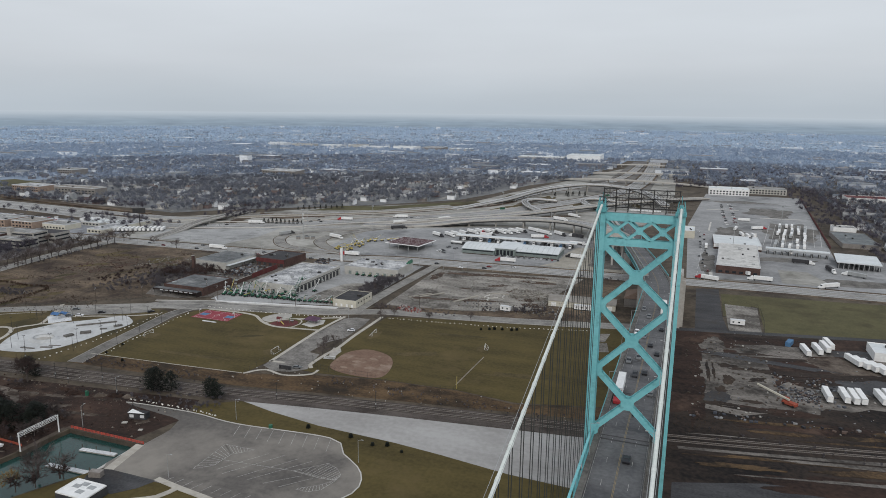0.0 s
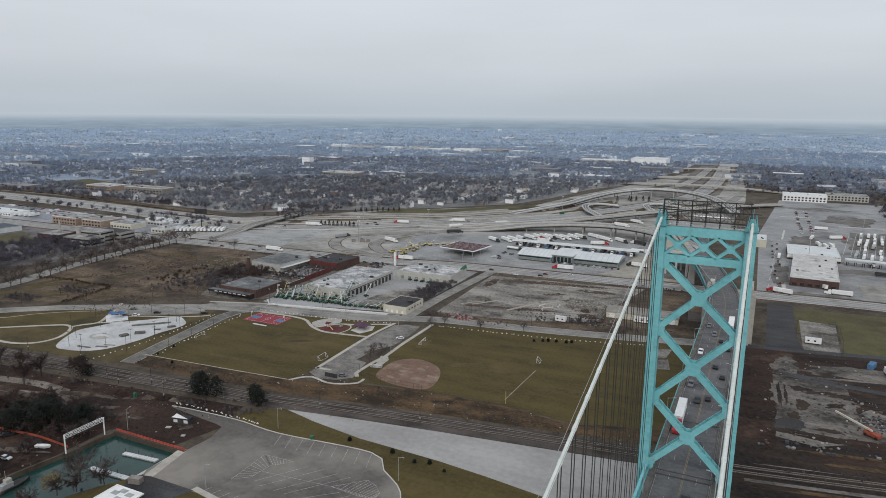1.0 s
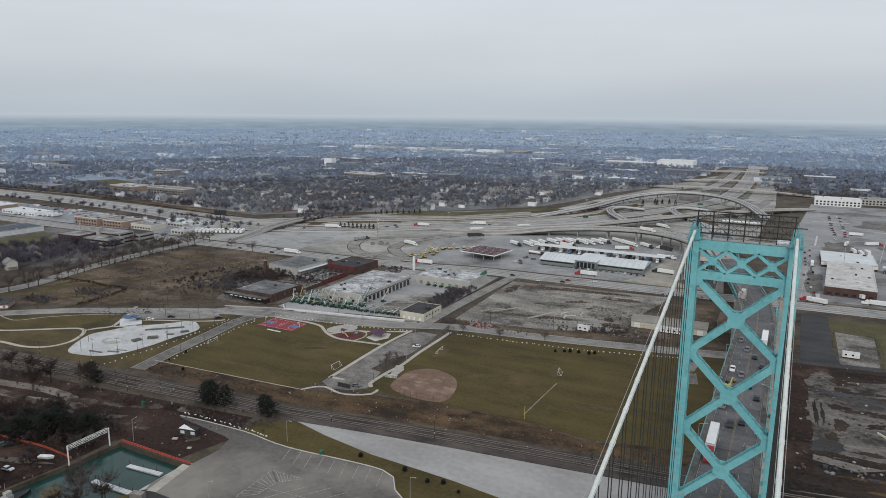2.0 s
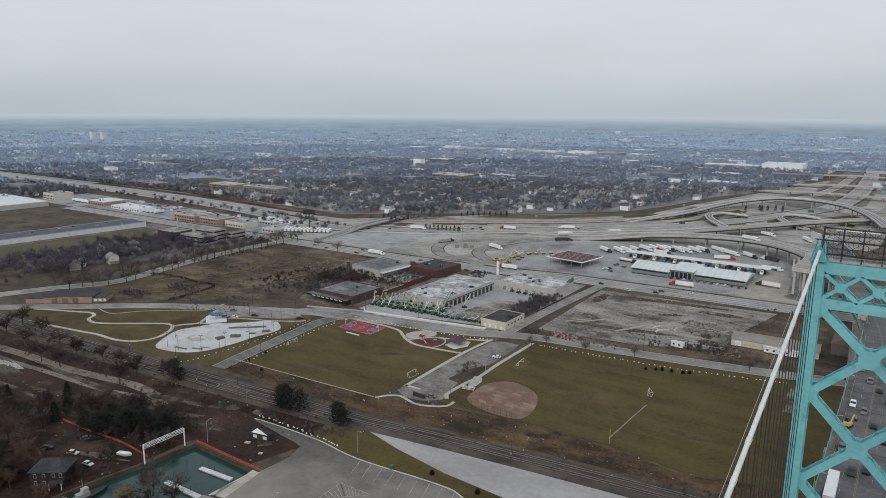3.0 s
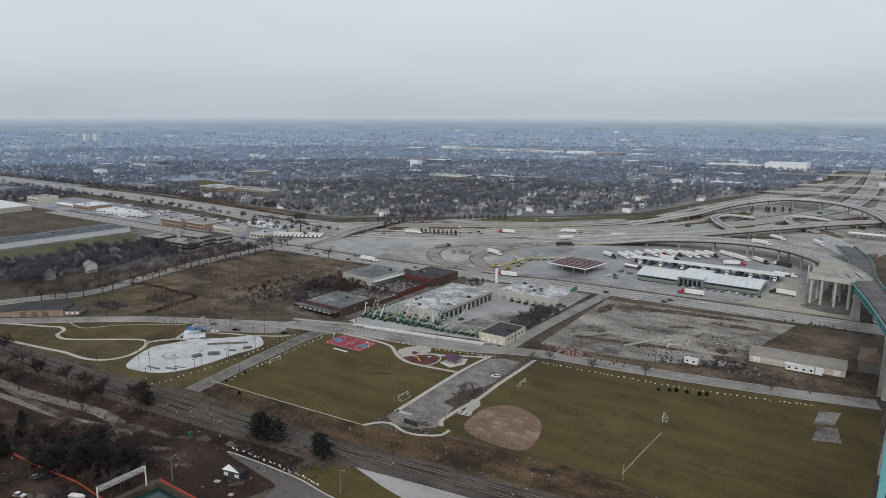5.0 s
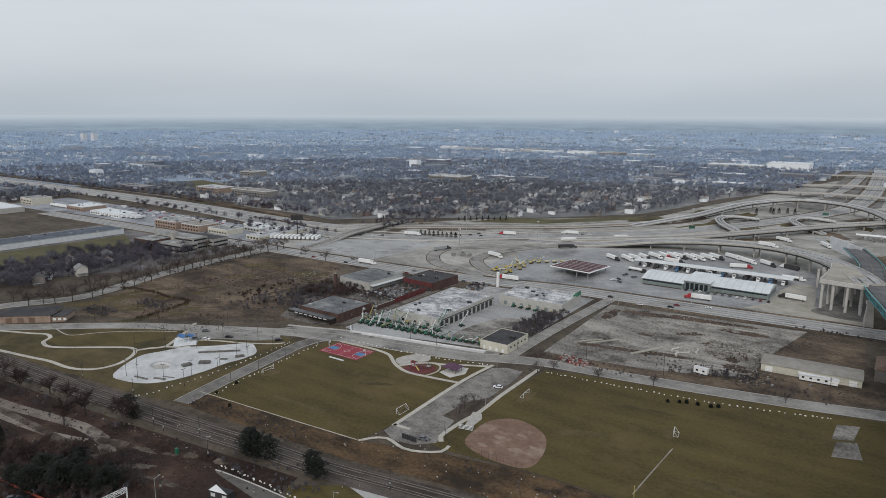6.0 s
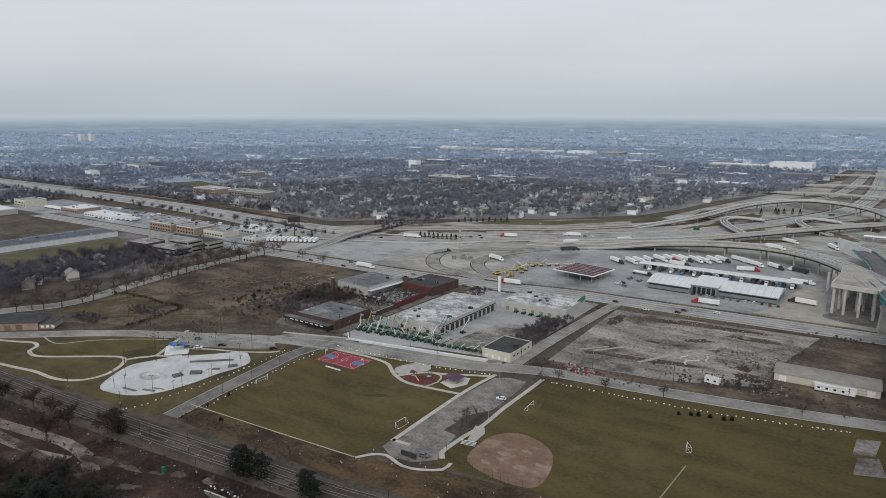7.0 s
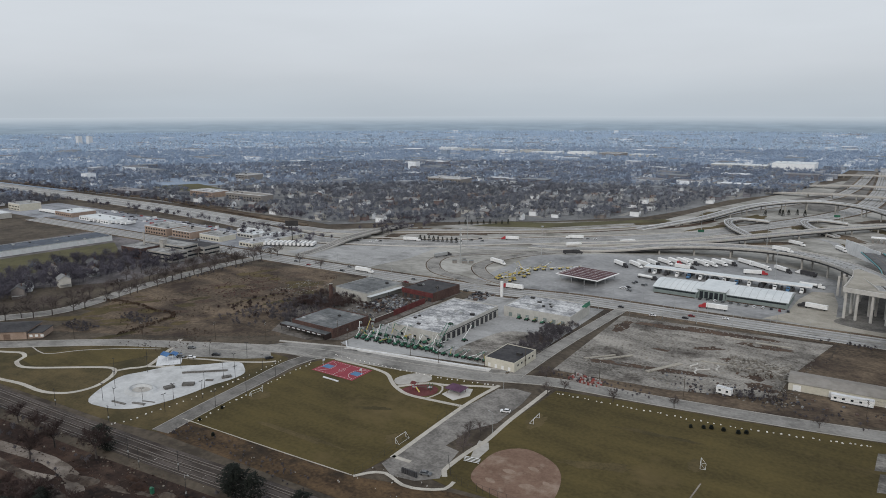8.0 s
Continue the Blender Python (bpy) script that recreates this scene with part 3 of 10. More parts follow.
# The backdrop glows by itself; haze thinning into the sky is in its ramp.
haze = bpy.data.materials.new("glowing_hazy_distance")
haze.use_nodes = True
n, l = haze.node_tree.nodes, haze.node_tree.links
bsdf = n["Principled BSDF"]
bsdf.inputs["Base Color"].default_value, bsdf.inputs["Roughness"].default_value = (0, 0, 0, 1), 1.0
bsdf.inputs["Specular IOR Level"].default_value = 0.0
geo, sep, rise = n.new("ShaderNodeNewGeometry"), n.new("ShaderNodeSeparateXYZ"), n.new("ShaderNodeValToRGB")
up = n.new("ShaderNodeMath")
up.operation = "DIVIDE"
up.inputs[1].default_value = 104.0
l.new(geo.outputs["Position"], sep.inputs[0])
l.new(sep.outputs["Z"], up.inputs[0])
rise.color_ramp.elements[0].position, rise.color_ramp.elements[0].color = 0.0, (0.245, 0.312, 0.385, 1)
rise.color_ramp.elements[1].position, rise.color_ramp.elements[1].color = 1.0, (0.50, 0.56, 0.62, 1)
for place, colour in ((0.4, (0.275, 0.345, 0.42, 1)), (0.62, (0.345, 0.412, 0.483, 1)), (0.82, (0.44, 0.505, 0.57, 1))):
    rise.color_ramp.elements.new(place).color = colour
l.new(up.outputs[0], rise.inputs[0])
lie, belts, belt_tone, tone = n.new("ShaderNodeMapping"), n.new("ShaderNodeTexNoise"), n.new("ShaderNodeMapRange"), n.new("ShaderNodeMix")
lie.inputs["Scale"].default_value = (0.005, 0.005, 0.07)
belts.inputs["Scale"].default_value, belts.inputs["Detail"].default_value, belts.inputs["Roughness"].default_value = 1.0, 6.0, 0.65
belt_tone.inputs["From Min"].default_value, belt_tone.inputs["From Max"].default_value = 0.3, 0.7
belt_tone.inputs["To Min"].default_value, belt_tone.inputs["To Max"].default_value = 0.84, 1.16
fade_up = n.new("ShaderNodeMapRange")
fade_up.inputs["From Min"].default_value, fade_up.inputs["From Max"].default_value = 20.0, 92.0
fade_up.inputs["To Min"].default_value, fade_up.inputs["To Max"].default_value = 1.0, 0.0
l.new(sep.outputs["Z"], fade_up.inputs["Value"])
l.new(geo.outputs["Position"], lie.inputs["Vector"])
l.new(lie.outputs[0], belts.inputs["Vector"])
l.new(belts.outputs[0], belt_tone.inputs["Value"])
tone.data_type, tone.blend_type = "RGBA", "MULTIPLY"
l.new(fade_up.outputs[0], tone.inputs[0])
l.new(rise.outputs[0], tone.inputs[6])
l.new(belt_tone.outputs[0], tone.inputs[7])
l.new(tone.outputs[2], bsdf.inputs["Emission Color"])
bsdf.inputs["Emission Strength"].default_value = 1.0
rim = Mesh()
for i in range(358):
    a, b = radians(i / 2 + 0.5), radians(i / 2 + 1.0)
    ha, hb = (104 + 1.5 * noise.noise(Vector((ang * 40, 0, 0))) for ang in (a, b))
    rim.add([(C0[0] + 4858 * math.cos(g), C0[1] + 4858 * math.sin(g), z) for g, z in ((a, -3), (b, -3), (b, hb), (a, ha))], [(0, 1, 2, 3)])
solo("backdrop", rim, haze, "glowing backdrop of distant wooded land with haze painted into its colours", "backdrop", kind="structure")

# ---- suspension bridge tower ----
LEG_X, TOP_Z = 10.75, 113.0
tower = thing("bridge_tower", "tall teal steel suspension bridge tower with crossed braces", "bridge tower")
for s in (-1, 1):
    leg = Mesh()
    cx = s * LEG_X
    leg.box(cx - 1.2, -1.95, 0, cx + 1.2, 1.95, TOP_Z)
    for dx in (-1.2, 1.2):
        for dy in (-1.75, 1.75):
            leg.box(cx + dx - 0.07, dy - 0.27, 0, cx + dx + 0.07, dy + 0.27, TOP_Z)
    for dy in (-1.95, 1.95):
        for dx in (-1.0, 1.0):
            leg.box(cx + dx - 0.25, dy - 0.06, 0, cx + dx + 0.25, dy + 0.06, TOP_Z)
    for z in range(6, 112, 8):
        leg.box(cx - 1.30, -2.04, z, cx + 1.30, 2.04, z + 0.2)
    part("leg", leg, TEAL, tower)
    part("leg_base", Mesh().prism([(cx - 5, -7), (cx + 5, -7), (cx + 5, 7), (cx - 5, 7)], -4.0, 4.0).prism([(cx - 3.5, -5), (cx + 3.5, -5), (cx + 3.5, 5), (cx - 3.5, 5)], 4.0, 7.0), OLD_CONCRETE, tower)
    part("saddle_base", Mesh().box(cx - 1.5, -2.6, TOP_Z, cx + 1.5, 2.6, TOP_Z + 0.6), TEAL_DARK, tower)
    for k in range(4):
        w, d = 1.15 - 0.2 * k, 2.2 - 0.4 * k
        part("saddle_step", Mesh().box(cx - w, -d, TOP_Z + 0.6 + 0.55 * k, cx + w, d, TOP_Z + 1.15 + 0.55 * k), TEAL_DARK, tower)
    for dx in (-1.25, 1.25):
        for dy in (-2.3, 0, 2.3):
            part("saddle_strut", Mesh().bar((cx + dx, dy, TOP_Z + 0.6), (cx + dx * 0.55, dy * 0.4, TOP_Z + 4.0), 0.14, 0.14), TEAL_DARK, tower)
    part("mast", Mesh().rod((cx, 0, TOP_Z + 2.8), (cx, 0, TOP_Z + 5.4), 0.1), TEAL_DARK, tower)


def laced(m_plate, m_lace, p, q, width, gap=2.1, pitch=1.25):
    """Two plates side by side with a zigzag of lacing between their upper and lower edges."""
    p, q = Vector(p), Vector(q)
    for y in (-gap / 2, gap / 2):
        m_plate.bar(p + Vector((0, y, 0)), q + Vector((0, y, 0)), 0.24, width, side=(0, 1, 0))
    d = (q - p).normalized()
    up = Vector((0, 1, 0)).cross(d)
    k = max(2, int((q - p).length / pitch))
    for e in (-1, 1):
        for i in range(k):
            a, b = p + (q - p) * (i / k), p + (q - p) * ((i + 1) / k)
            s = 1 if i % 2 else -1
            m_lace.bar(a + up * (e * width / 2) + Vector((0, s * gap / 2, 0)), b + up * (e * width / 2) + Vector((0, -s * gap / 2, 0)), 0.14, 0.08)


def gusset(x, z, r, gap=2.1):
    for y in (-gap / 2 - 0.16, gap / 2 + 0.16):
        m = Mesh()
        ring = [(x + r * math.cos(radians(22.5 + 45 * i)), z + r * math.sin(radians(22.5 + 45 * i))) for i in range(8)]
        m.add([(u, y + e, w) for e in (-0.07, 0.07) for u, w in ring], [tuple(range(8)), tuple(range(15, 7, -1))] + [(i, (i + 1) % 8, 8 + (i + 1) % 8, 8 + i) for i in range(8)])
        part("gusset", m, TEAL, tower)


INNER = LEG_X - 1.2
for z0, z1 in ((110.5, 112.9), (103.4, 105.4)):
    strut, lace = Mesh(), Mesh()
    laced(strut, lace, (-INNER, 0, (z0 + z1) / 2), (INNER, 0, (z0 + z1) / 2), z1 - z0)
    s_ob = part("strut", strut, TEAL, tower)
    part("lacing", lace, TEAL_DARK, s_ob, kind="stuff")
LEVELS = (103.6, 85.0, 65.2, 45.6)
for hi, lo in zip(LEVELS, LEVELS[1:]):
    for s in (-1, 1):
        brace, lace = Mesh(), Mesh()
        laced(brace, lace, (-s * INNER, 0, hi - 0.3), (s * INNER, 0, lo + 0.3), 1.55, gap=2.1 - 0.06 * s)
        b_ob = part("brace", brace, TEAL, tower)
        part("lacing", lace, TEAL_DARK, b_ob, kind="stuff")
    gusset(0, (hi + lo) / 2, 2.0)
for z in LEVELS:
    for s in (-1, 1):
        for y in (-1.22, 1.22):
            plates = Mesh()
            tri = [(s * (INNER + 0.1), z - 2.4), (s * (INNER - 1.5), z - 0.7), (s * (INNER - 1.5), z + 0.7), (s * (INNER + 0.1), z + 2.4)]
            plates.add([(u, y + e, w) for e in (-0.06, 0.06) for u, w in tri], [(0, 1, 2, 3), (7, 6, 5, 4), (0, 4, 5, 1), (1, 5, 6, 2), (2, 6, 7, 3)])
            part("gusset", plates, TEAL, tower)
for k in range(3):
    xa, xb = -INNER + k * 2 * INNER / 3, -INNER + (k + 1) * 2 * INNER / 3
    for s in (0, 1):
        brace, lace = Mesh(), Mesh()
        za, zb = (105.3, 110.6) if s else (110.6, 105.3)
        laced(brace, lace, (xa, 0, za), (xb, 0, zb), 0.72, gap=2.1 - 0.06 * s)
        b_ob = part("brace", brace, TEAL, tower)
        part("lacing", lace, TEAL_DARK, b_ob, kind="stuff")
    gusset((xa + xb) / 2, 107.95, 1.05)
low = Mesh()
for s in (-1, 1):
    for hi, lo in ((38.0, 22.0), (22.0, 6.5)):
        low.bar((-s * INNER, -0.2 * s, hi), (s * INNER, -0.2 * s, lo), 1.4, 1.2, side=(0, 1, 0))
part("lower_brace", low, TEAL, tower)
walkway = Mesh()
walkway.box(-LEG_X, -1.3, 113.0, LEG_X, 1.3, 113.12)
for y in (-1.25, 1.25):
    for i in range(19):
        x = -LEG_X + 1.6 + i * (2 * LEG_X - 3.2) / 18
        walkway.rod((x, y, 113.1), (x, y, 114.2), 0.035, n=4)
    for z in (113.7, 114.2):
        walkway.rod((-LEG_X + 1.6, y, z), (LEG_X - 1.6, y, z), 0.035, n=4)
part("walkway", walkway, GREY_STEEL, tower, "grey steel walkway with handrails")

# ---- lettering frame that stands on the tower ----
sign = thing("tower_sign", "black lattice steel sign seen from behind on the tower", "sign")
for x in [-10.4 + 3.42 * i for i in range(7)]:
    post = Mesh()
    for dy in (-0.9, 0.0):
        post.bar((x, dy, 113.1), (x, dy, 119.8), 0.22, 0.22)
    for i in range(4):
        z = 114.4 + i * 1.35
        post.bar((x, -0.9, z), (x, 0.0, z + 1.35), 0.09, 0.09)
    part("post", post, BLACK_STEEL, sign)
    stay = Mesh().bar((x, 0.0, 118.4), (x, 2.6, 113.2), 0.12, 0.12)
    part("stay", stay, BLACK_STEEL, sign)
for z, w in ((114.4, 0.18), (115.6, 0.1), (117.1, 0.2), (118.4, 0.1), (119.6, 0.16)):
    part("rail", Mesh().bar((-11.9 if z == 117.1 else -10.6, 0.06, z), (12.6 if z == 117.1 else 10.6, 0.06, z), w, w), BLACK_STEEL, sign)
    part("rail", Mesh().bar((-10.6, -0.95, z), (10.6, -0.95, z), w * 0.7, w * 0.7), BLACK_STEEL, sign)
for i in range(6):
    x = -10.4 + 3.42 * i
    web = Mesh()
    for z0, z1 in ((114.4, 117.1), (117.1, 119.6)):
        web.bar((x, -0.05, z0), (x + 3.42, -0.05, z1), 0.08, 0.08)
        web.bar((x + 3.42, -0.05, z0), (x, -0.05, z1), 0.08, 0.08)
        for k in range(1, 4):
            web.bar((x + k * 0.85, 0.2, z0), (x + k * 0.85, 0.2, z1), 0.06, 0.06)
    part("lattice", web, BLACK_STEEL, sign)

# ---- main cables with suspenders ----
def cable_z(y):
    return 115.2 - 0.27 * abs(y) + 0.00018 * y * y if y < 0 else 115.2 - 0.30 * y


def deck_z(y):
    if y <= 0:
        return 44.0 + 0.012 * min(abs(y), 200)
    if y <= 266:
        return 44.0 - 0.042 * y
    if y <= 430:
        return 32.83 - 0.072 * (y - 266)
    return max(9.0, 21.0 - 0.05 * (y - 430))


for s in (-1, 1):
    x = s * LEG_X
    cable = thing("main_cable", "thick pale painted suspension cable with dark wire suspenders", "bridge cable", "main cables")
    line = [(x, y, cable_z(y)) for y in range(-320, 1, 8)]
    part("cable", Mesh().tube(line, 0.34, 10), CABLE, cable)
    back = [(x, y, cable_z(y)) for y in range(0, 265, 12)]
    part("backstay", Mesh().tube(back, 0.34, 10), CABLE, cable)
    for dx in (-0.55, 0.55):
        part("hand_rope", Mesh().tube([(p[0] + dx, p[1], p[2] + 1.2) for p in line], 0.035, 4), GREY_STEEL, cable)
    for i in range(1, 38):
        y = -7.9 * i + 2.0
        for dx in (-0.22, 0.22):
            part("suspender", Mesh().rod((x + dx, y, cable_z(y) - 0.2), (x + dx, y, deck_z(y) - 1.0), 0.09, n=5), ROPE, cable)
        part("cable_band", Mesh().rod((x, y - 0.5, cable_z(y - 0.5)), (x, y + 0.5, cable_z(y + 0.5)), 0.39, n=10), CABLE, cable)

# ---- bridge deck ----
deck = thing("bridge_deck", "four-lane asphalt bridge roadway on a teal steel truss", "bridge deck")
AXIS = [(0, -320), (0, -160), (0, -40), (0, 60), (0, 140), (0, 205), (-2, 240), (-8, 285), (-18, 350), (-30, 420), (-37, 480), (-42, 545), (-60, 640)]
axis = [Vector((p.x, p.y, deck_z(p.y))) for p in flat(AXIS, 0, 6.0)]
part("roadway", Mesh().strip(axis, 7.2, 7.2, -0.7, 0.0), DECK_ASPHALT, deck)
for a, b in ((7.2, -9.0), (-9.0, 7.2)):
    left, right = (9.0, -7.2) if a > 0 else (-7.2, 9.0)
    part("footway", Mesh().strip(axis, left, right, -0.5, 0.25), ASPHALT, deck)
for o in (-7.3, 7.3):
    part("kerb_rail", Mesh().strip(axis, o + 0.1, 0.1 - o, 0.25, 0.85), ASPHALT, deck)
dense = [Vector((p.x, p.y, deck_z(p.y))) for p in flat(AXIS, 0, 3.0)]
for o, paint, dash in ((-3.5, LINE_FADED, 4), (3.5, LINE_FADED, 4), (0.16, LINE_YELLOW, 0), (-0.16, LINE_YELLOW, 0), (-6.9, LINE_FADED, 0), (6.9, LINE_FADED, 0)):
    k = Mesh()
    for i in range(0, len(dense) - 1, dash or 1):
        k.strip(dense[i:i + 2], o + 0.05, 0.05 - o, 0.0, 0.015)
    part("lane_line", k, paint, deck, kind="stuff")
for y in range(-304, 250, 38):
    part("joint", Mesh().box(-7.1, y - 0.25, deck_z(y) - 0.1, 7.1, y + 0.25, deck_z(y) + 0.02), BLACK_STEEL, deck)
part("joint", Mesh().box(-7.1, -3.0, deck_z(-2) - 0.1, 7.1, -2.2, deck_z(-2) + 0.03), BLACK_STEEL, deck)
for s in (-1, 1):
    o = s * 10.0
    for lo, hi in ((0.9, 1.35), (-5.6, -5.1)):
        ys = list(range(-320, 1, 8))
        part("chord", Mesh().strip([Vector((o, y, deck_z(y))) for y in ys], 0.35, 0.35, lo, hi), TEAL, deck)
    web = Mesh()
    for i, y in enumerate(range(-320, 0, 8)):
        z0, z1 = deck_z(y), deck_z(y + 8)
        web.bar((o, y, z0 - 5.2), (o, y, z0 + 1.0), 0.4, 0.4)
        a, b = ((z0 + 1.0, z1 - 5.2) if i % 2 else (z0 - 5.2, z1 + 1.0))
        web.bar((o, y, a), (o, y + 8, b), 0.35, 0.35)
    part("truss_web", web, TEAL, deck)
    fence_line = [Vector((s * 9.0, y, deck_z(y))) for y in range(-320, 241, 8)]
    rails = Mesh()
    for h in (0.6, 1.0, 1.4):
        rails.strip(fence_line, 0.05, 0.05, h, h + 0.07)
    for p in fence_line:
        rails.box(p.x - 0.06, p.y - 0.06, p.z + 0.2, p.x + 0.06, p.y + 0.06, p.z + 1.45)
    part("railing", rails, TEAL_DARK, deck)
    under = Mesh()
    for i, y in enumerate(range(0, 256, 8)):
        z0, z1 = deck_z(y), deck_z(y + 8)
        x = s * 8.2
        under.bar((x, y, z0 - 1), (x, y, z0 - 6.5), 0.4, 0.4)
        under.bar((x, y, z0 - 1 if i % 2 else z0 - 6.5), (x, y + 8, z1 - 6.5 if i % 2 else z1 - 1), 0.35, 0.35)
        under.bar((x, y, z0 - 1), (x, y + 8, z1 - 1), 0.5, 0.6)
        under.bar((x, y, z0 - 6.5), (x, y + 8, z1 - 6.5), 0.5, 0.5)
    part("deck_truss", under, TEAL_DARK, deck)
floor_beams = Mesh()
for y in range(-320, 250, 8):
    floor_beams.box(-9.6, y - 0.25, deck_z(y) - 2.0, 9.6, y + 0.25, deck_z(y) - 0.72)
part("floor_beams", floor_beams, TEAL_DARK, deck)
curved = [p for p in axis if p.y > 262]
for o in (-7.5, 7.5):
    k = Mesh()
    for i, (p, q) in enumerate(zip(curved, curved[1:])):
        if p.y < 440:
            d = (q - p).normalized()
            side = Vector((-d.y, d.x, 0)) * o
            k.bar(p + side - Vector((0, 0, 1)), q + side - Vector((0, 0, 1)), 0.5, 0.6)
            k.bar(p + side - Vector((0, 0, 5)), q + side - Vector((0, 0, 5)), 0.5, 0.5)
            k.bar(p + side - Vector((0, 0, 1)), p + side - Vector((0, 0, 5)), 0.4, 0.4)
            k.bar(p + side - Vector((0, 0, 1 if i % 2 else 5)), q + side - Vector((0, 0, 5 if i % 2 else 1)), 0.35, 0.35)
    part("approach_truss", k, TEAL_DARK, deck)
    part("parapet", Mesh().strip(curved, o * 1.2 + 0.15, 0.15 - o * 1.2, 0.2, 1.1), TEAL_DARK, deck)


def bridge_pier(cx, cy, top, half, turn, label):
    ob = thing("bridge_pier", label, "bridge pier", "bridge piers", at=pose(cx, cy, 0, 0, 0, turn))
    k = Mesh()
    for s in (-1, 1):
        x = s * half
        k.add([(x + dx * f, dy * f, z) for z, f in ((-2, 1.35), (top - 2.2, 0.8)) for dx, dy in ((-2.2, -2.6), (2.2, -2.6), (2.2, 2.6), (-2.2, 2.6))],
              [(3, 2, 1, 0), (4, 5, 6, 7)] + [(i, (i + 1) % 4, 4 + (i + 1) % 4, 4 + i) for i in range(4)])
    part("column", k, OLD_CONCRETE, ob)
    part("cap", Mesh().box(-half - 2.6, -2.0, top - 2.2, half + 2.6, 2.0, top), OLD_CONCRETE, ob)


for y in (88, 177):
    bridge_pier(0, y, deck_z(y) - 7.2, 8.2, 0, "weathered concrete pier under the bridge deck")
bridge_pier(-28, 406, deck_z(406) - 5.4, 6.8, 10, "weathered concrete pier under the curved approach")
anchor = thing("cable_anchorage", "tall weathered concrete cable anchorage beside the roadway", "anchorage")
for s in (-1, 1):
    x0, x1 = (9.4, 13.4) if s > 0 else (-13.4, -9.4)
    outline = [(258, -2), (352, -2), (352, 20), (300, 27.5), (280, 33.0), (266, 36.0), (262, 35.0)]
    k, n_ = Mesh(), len(outline)
    k.add([(x, y, z) for x in (x0, x1) for y, z in outline], [tuple(range(n_)), tuple(range(2 * n_ - 1, n_ - 1, -1))] + [(i, n_ + i, n_ + (i + 1) % n_, (i + 1) % n_) for i in range(n_)])
    part("anchor_wall", k, OLD_CONCRETE, anchor)
    for y, top in ((262, 31), (276, 28), (292, 24), (312, 20), (334, 16)):
        xa, xb = sorted((s * 13.4, s * 15.2))
        part("buttress", Mesh().box(xa, y, -2, xb, y + 2.4, top), OLD_CONCRETE, anchor)
    part("saddle_block", Mesh().obox(s * 10.75, 266, 35.4, 2.6, 7, 2.2), CONCRETE, anchor)
far_arc = [(C0[0] + 4840 * math.cos(radians(a)), C0[1] + 4840 * math.sin(radians(a))) for a in range(60, 176, 3)]
near_arc = [(C0[0] + 1460 * math.cos(radians(a)), C0[1] + 1460 * math.sin(radians(a))) for a in range(98, 150, 3)]
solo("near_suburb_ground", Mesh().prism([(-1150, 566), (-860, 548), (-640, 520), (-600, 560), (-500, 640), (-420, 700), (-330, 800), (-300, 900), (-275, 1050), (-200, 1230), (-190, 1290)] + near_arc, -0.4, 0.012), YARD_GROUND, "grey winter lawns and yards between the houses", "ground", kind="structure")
solo("suburb_ground", Mesh().prism(far_arc + [(C0[0] + 1450 * math.cos(radians(a)), C0[1] + 1450 * math.sin(radians(a))) for a in range(174, 98, -3)] + [(-175, 1500), (-160, 1800), (60, 1800), (60, 1460), (600, 1400)], -0.4, 0.016), SUBURB, "ground of yards and streets between the houses, paled blue with painted haze", "ground", kind="structure")


# ---- large surfaces: waterfront and park ----
area("waterfront_soil", [(-560, -74), (-247, -74), (-244, -34), (-241, -14), (-239, 8), (-205, 8), (-199, 30), (-205, 52), (-300, 40), (-420, 28), (-560, 22)], 0.03, DARK_SOIL, "dark trampled soil on the waterfront")
road("dirt_road", [(-700, -24), (-434, 10.5), (-400, 14), (-368, 17), (-340, 22), (-318, 26), (-298, 25), (-284, 20)], 6.0, 0.06, TRACK_PALE, "pale compacted dirt track beside the railway", category="track")
road("dirt_road", [(-700, -34), (-419, 2), (-379, 7.5), (-345, 11), (-322, 14), (-302, 20)], 3.6, 0.055, TRACK_PALE, "pale compacted dirt track through the trees", category="track")
area("gravel_lot", [(-475, -16), (-394, -3), (-388, 3), (-404, 4.5), (-475, -3)], 0.058, GRAVEL, "pale gravel lot beside the dirt track", "lot")
blots("trodden_soil", "pale trodden soil on the waterfront", "soil", TRACK_SOIL, [(-398, -4, 14, 4, 8), (-424, 2, 24, 2.0, 6), (-292, 25, 8, 2.4, 12), (-274, 30, 6, 1.6, 10), (-262, 34, 4, 1.2, 15), (-352, -6, 7, 2, 10), (-430, -12, 20, 4, 8), (-262, 22, 5, 2, 30), (-214, 24, 4, 2.5, 0)], 0.062, 41)
area("south_lawn", [(-204, 46), (-186, 58.5), (-137, 52), (-76, 48), (-22, 43), (-11, 40), (-12, -74), (-219, -74), (-213, -44), (-205, -28), (-198, -14), (-150, -13)], 0.04, LAWN, "mown dormant lawn on the riverside", "lawn")
area("gravel_area", [(-187, 59.5), (-147, 66), (-98, 72), (-45, 79), (-29, 81), (-12, 84), (-11, 39), (-46, 40.5), (-76, 45), (-98, 47.5), (-137, 49.5), (-165, 54)], 0.07, GRAVEL, "wedge of pale gravel beside the railway", "gravel")
lot_line = rounded([(-236, 37), (-199, 39.5), (-172, 37.5), (-126, 41), (-114, 31), (-104, 24), (-98, 16), (-97, 6), (-105, -6), (-122, -14), (-169, -14), (-197.5, -13.5), (-197, 6.5), (-196, 22), (-199, 31), (-212, 33)], 5)
lot = area("parking_lot", lot_line, 0.10, LOT_ASPHALT, "weathered grey asphalt boat launch parking lot", "parking lot")
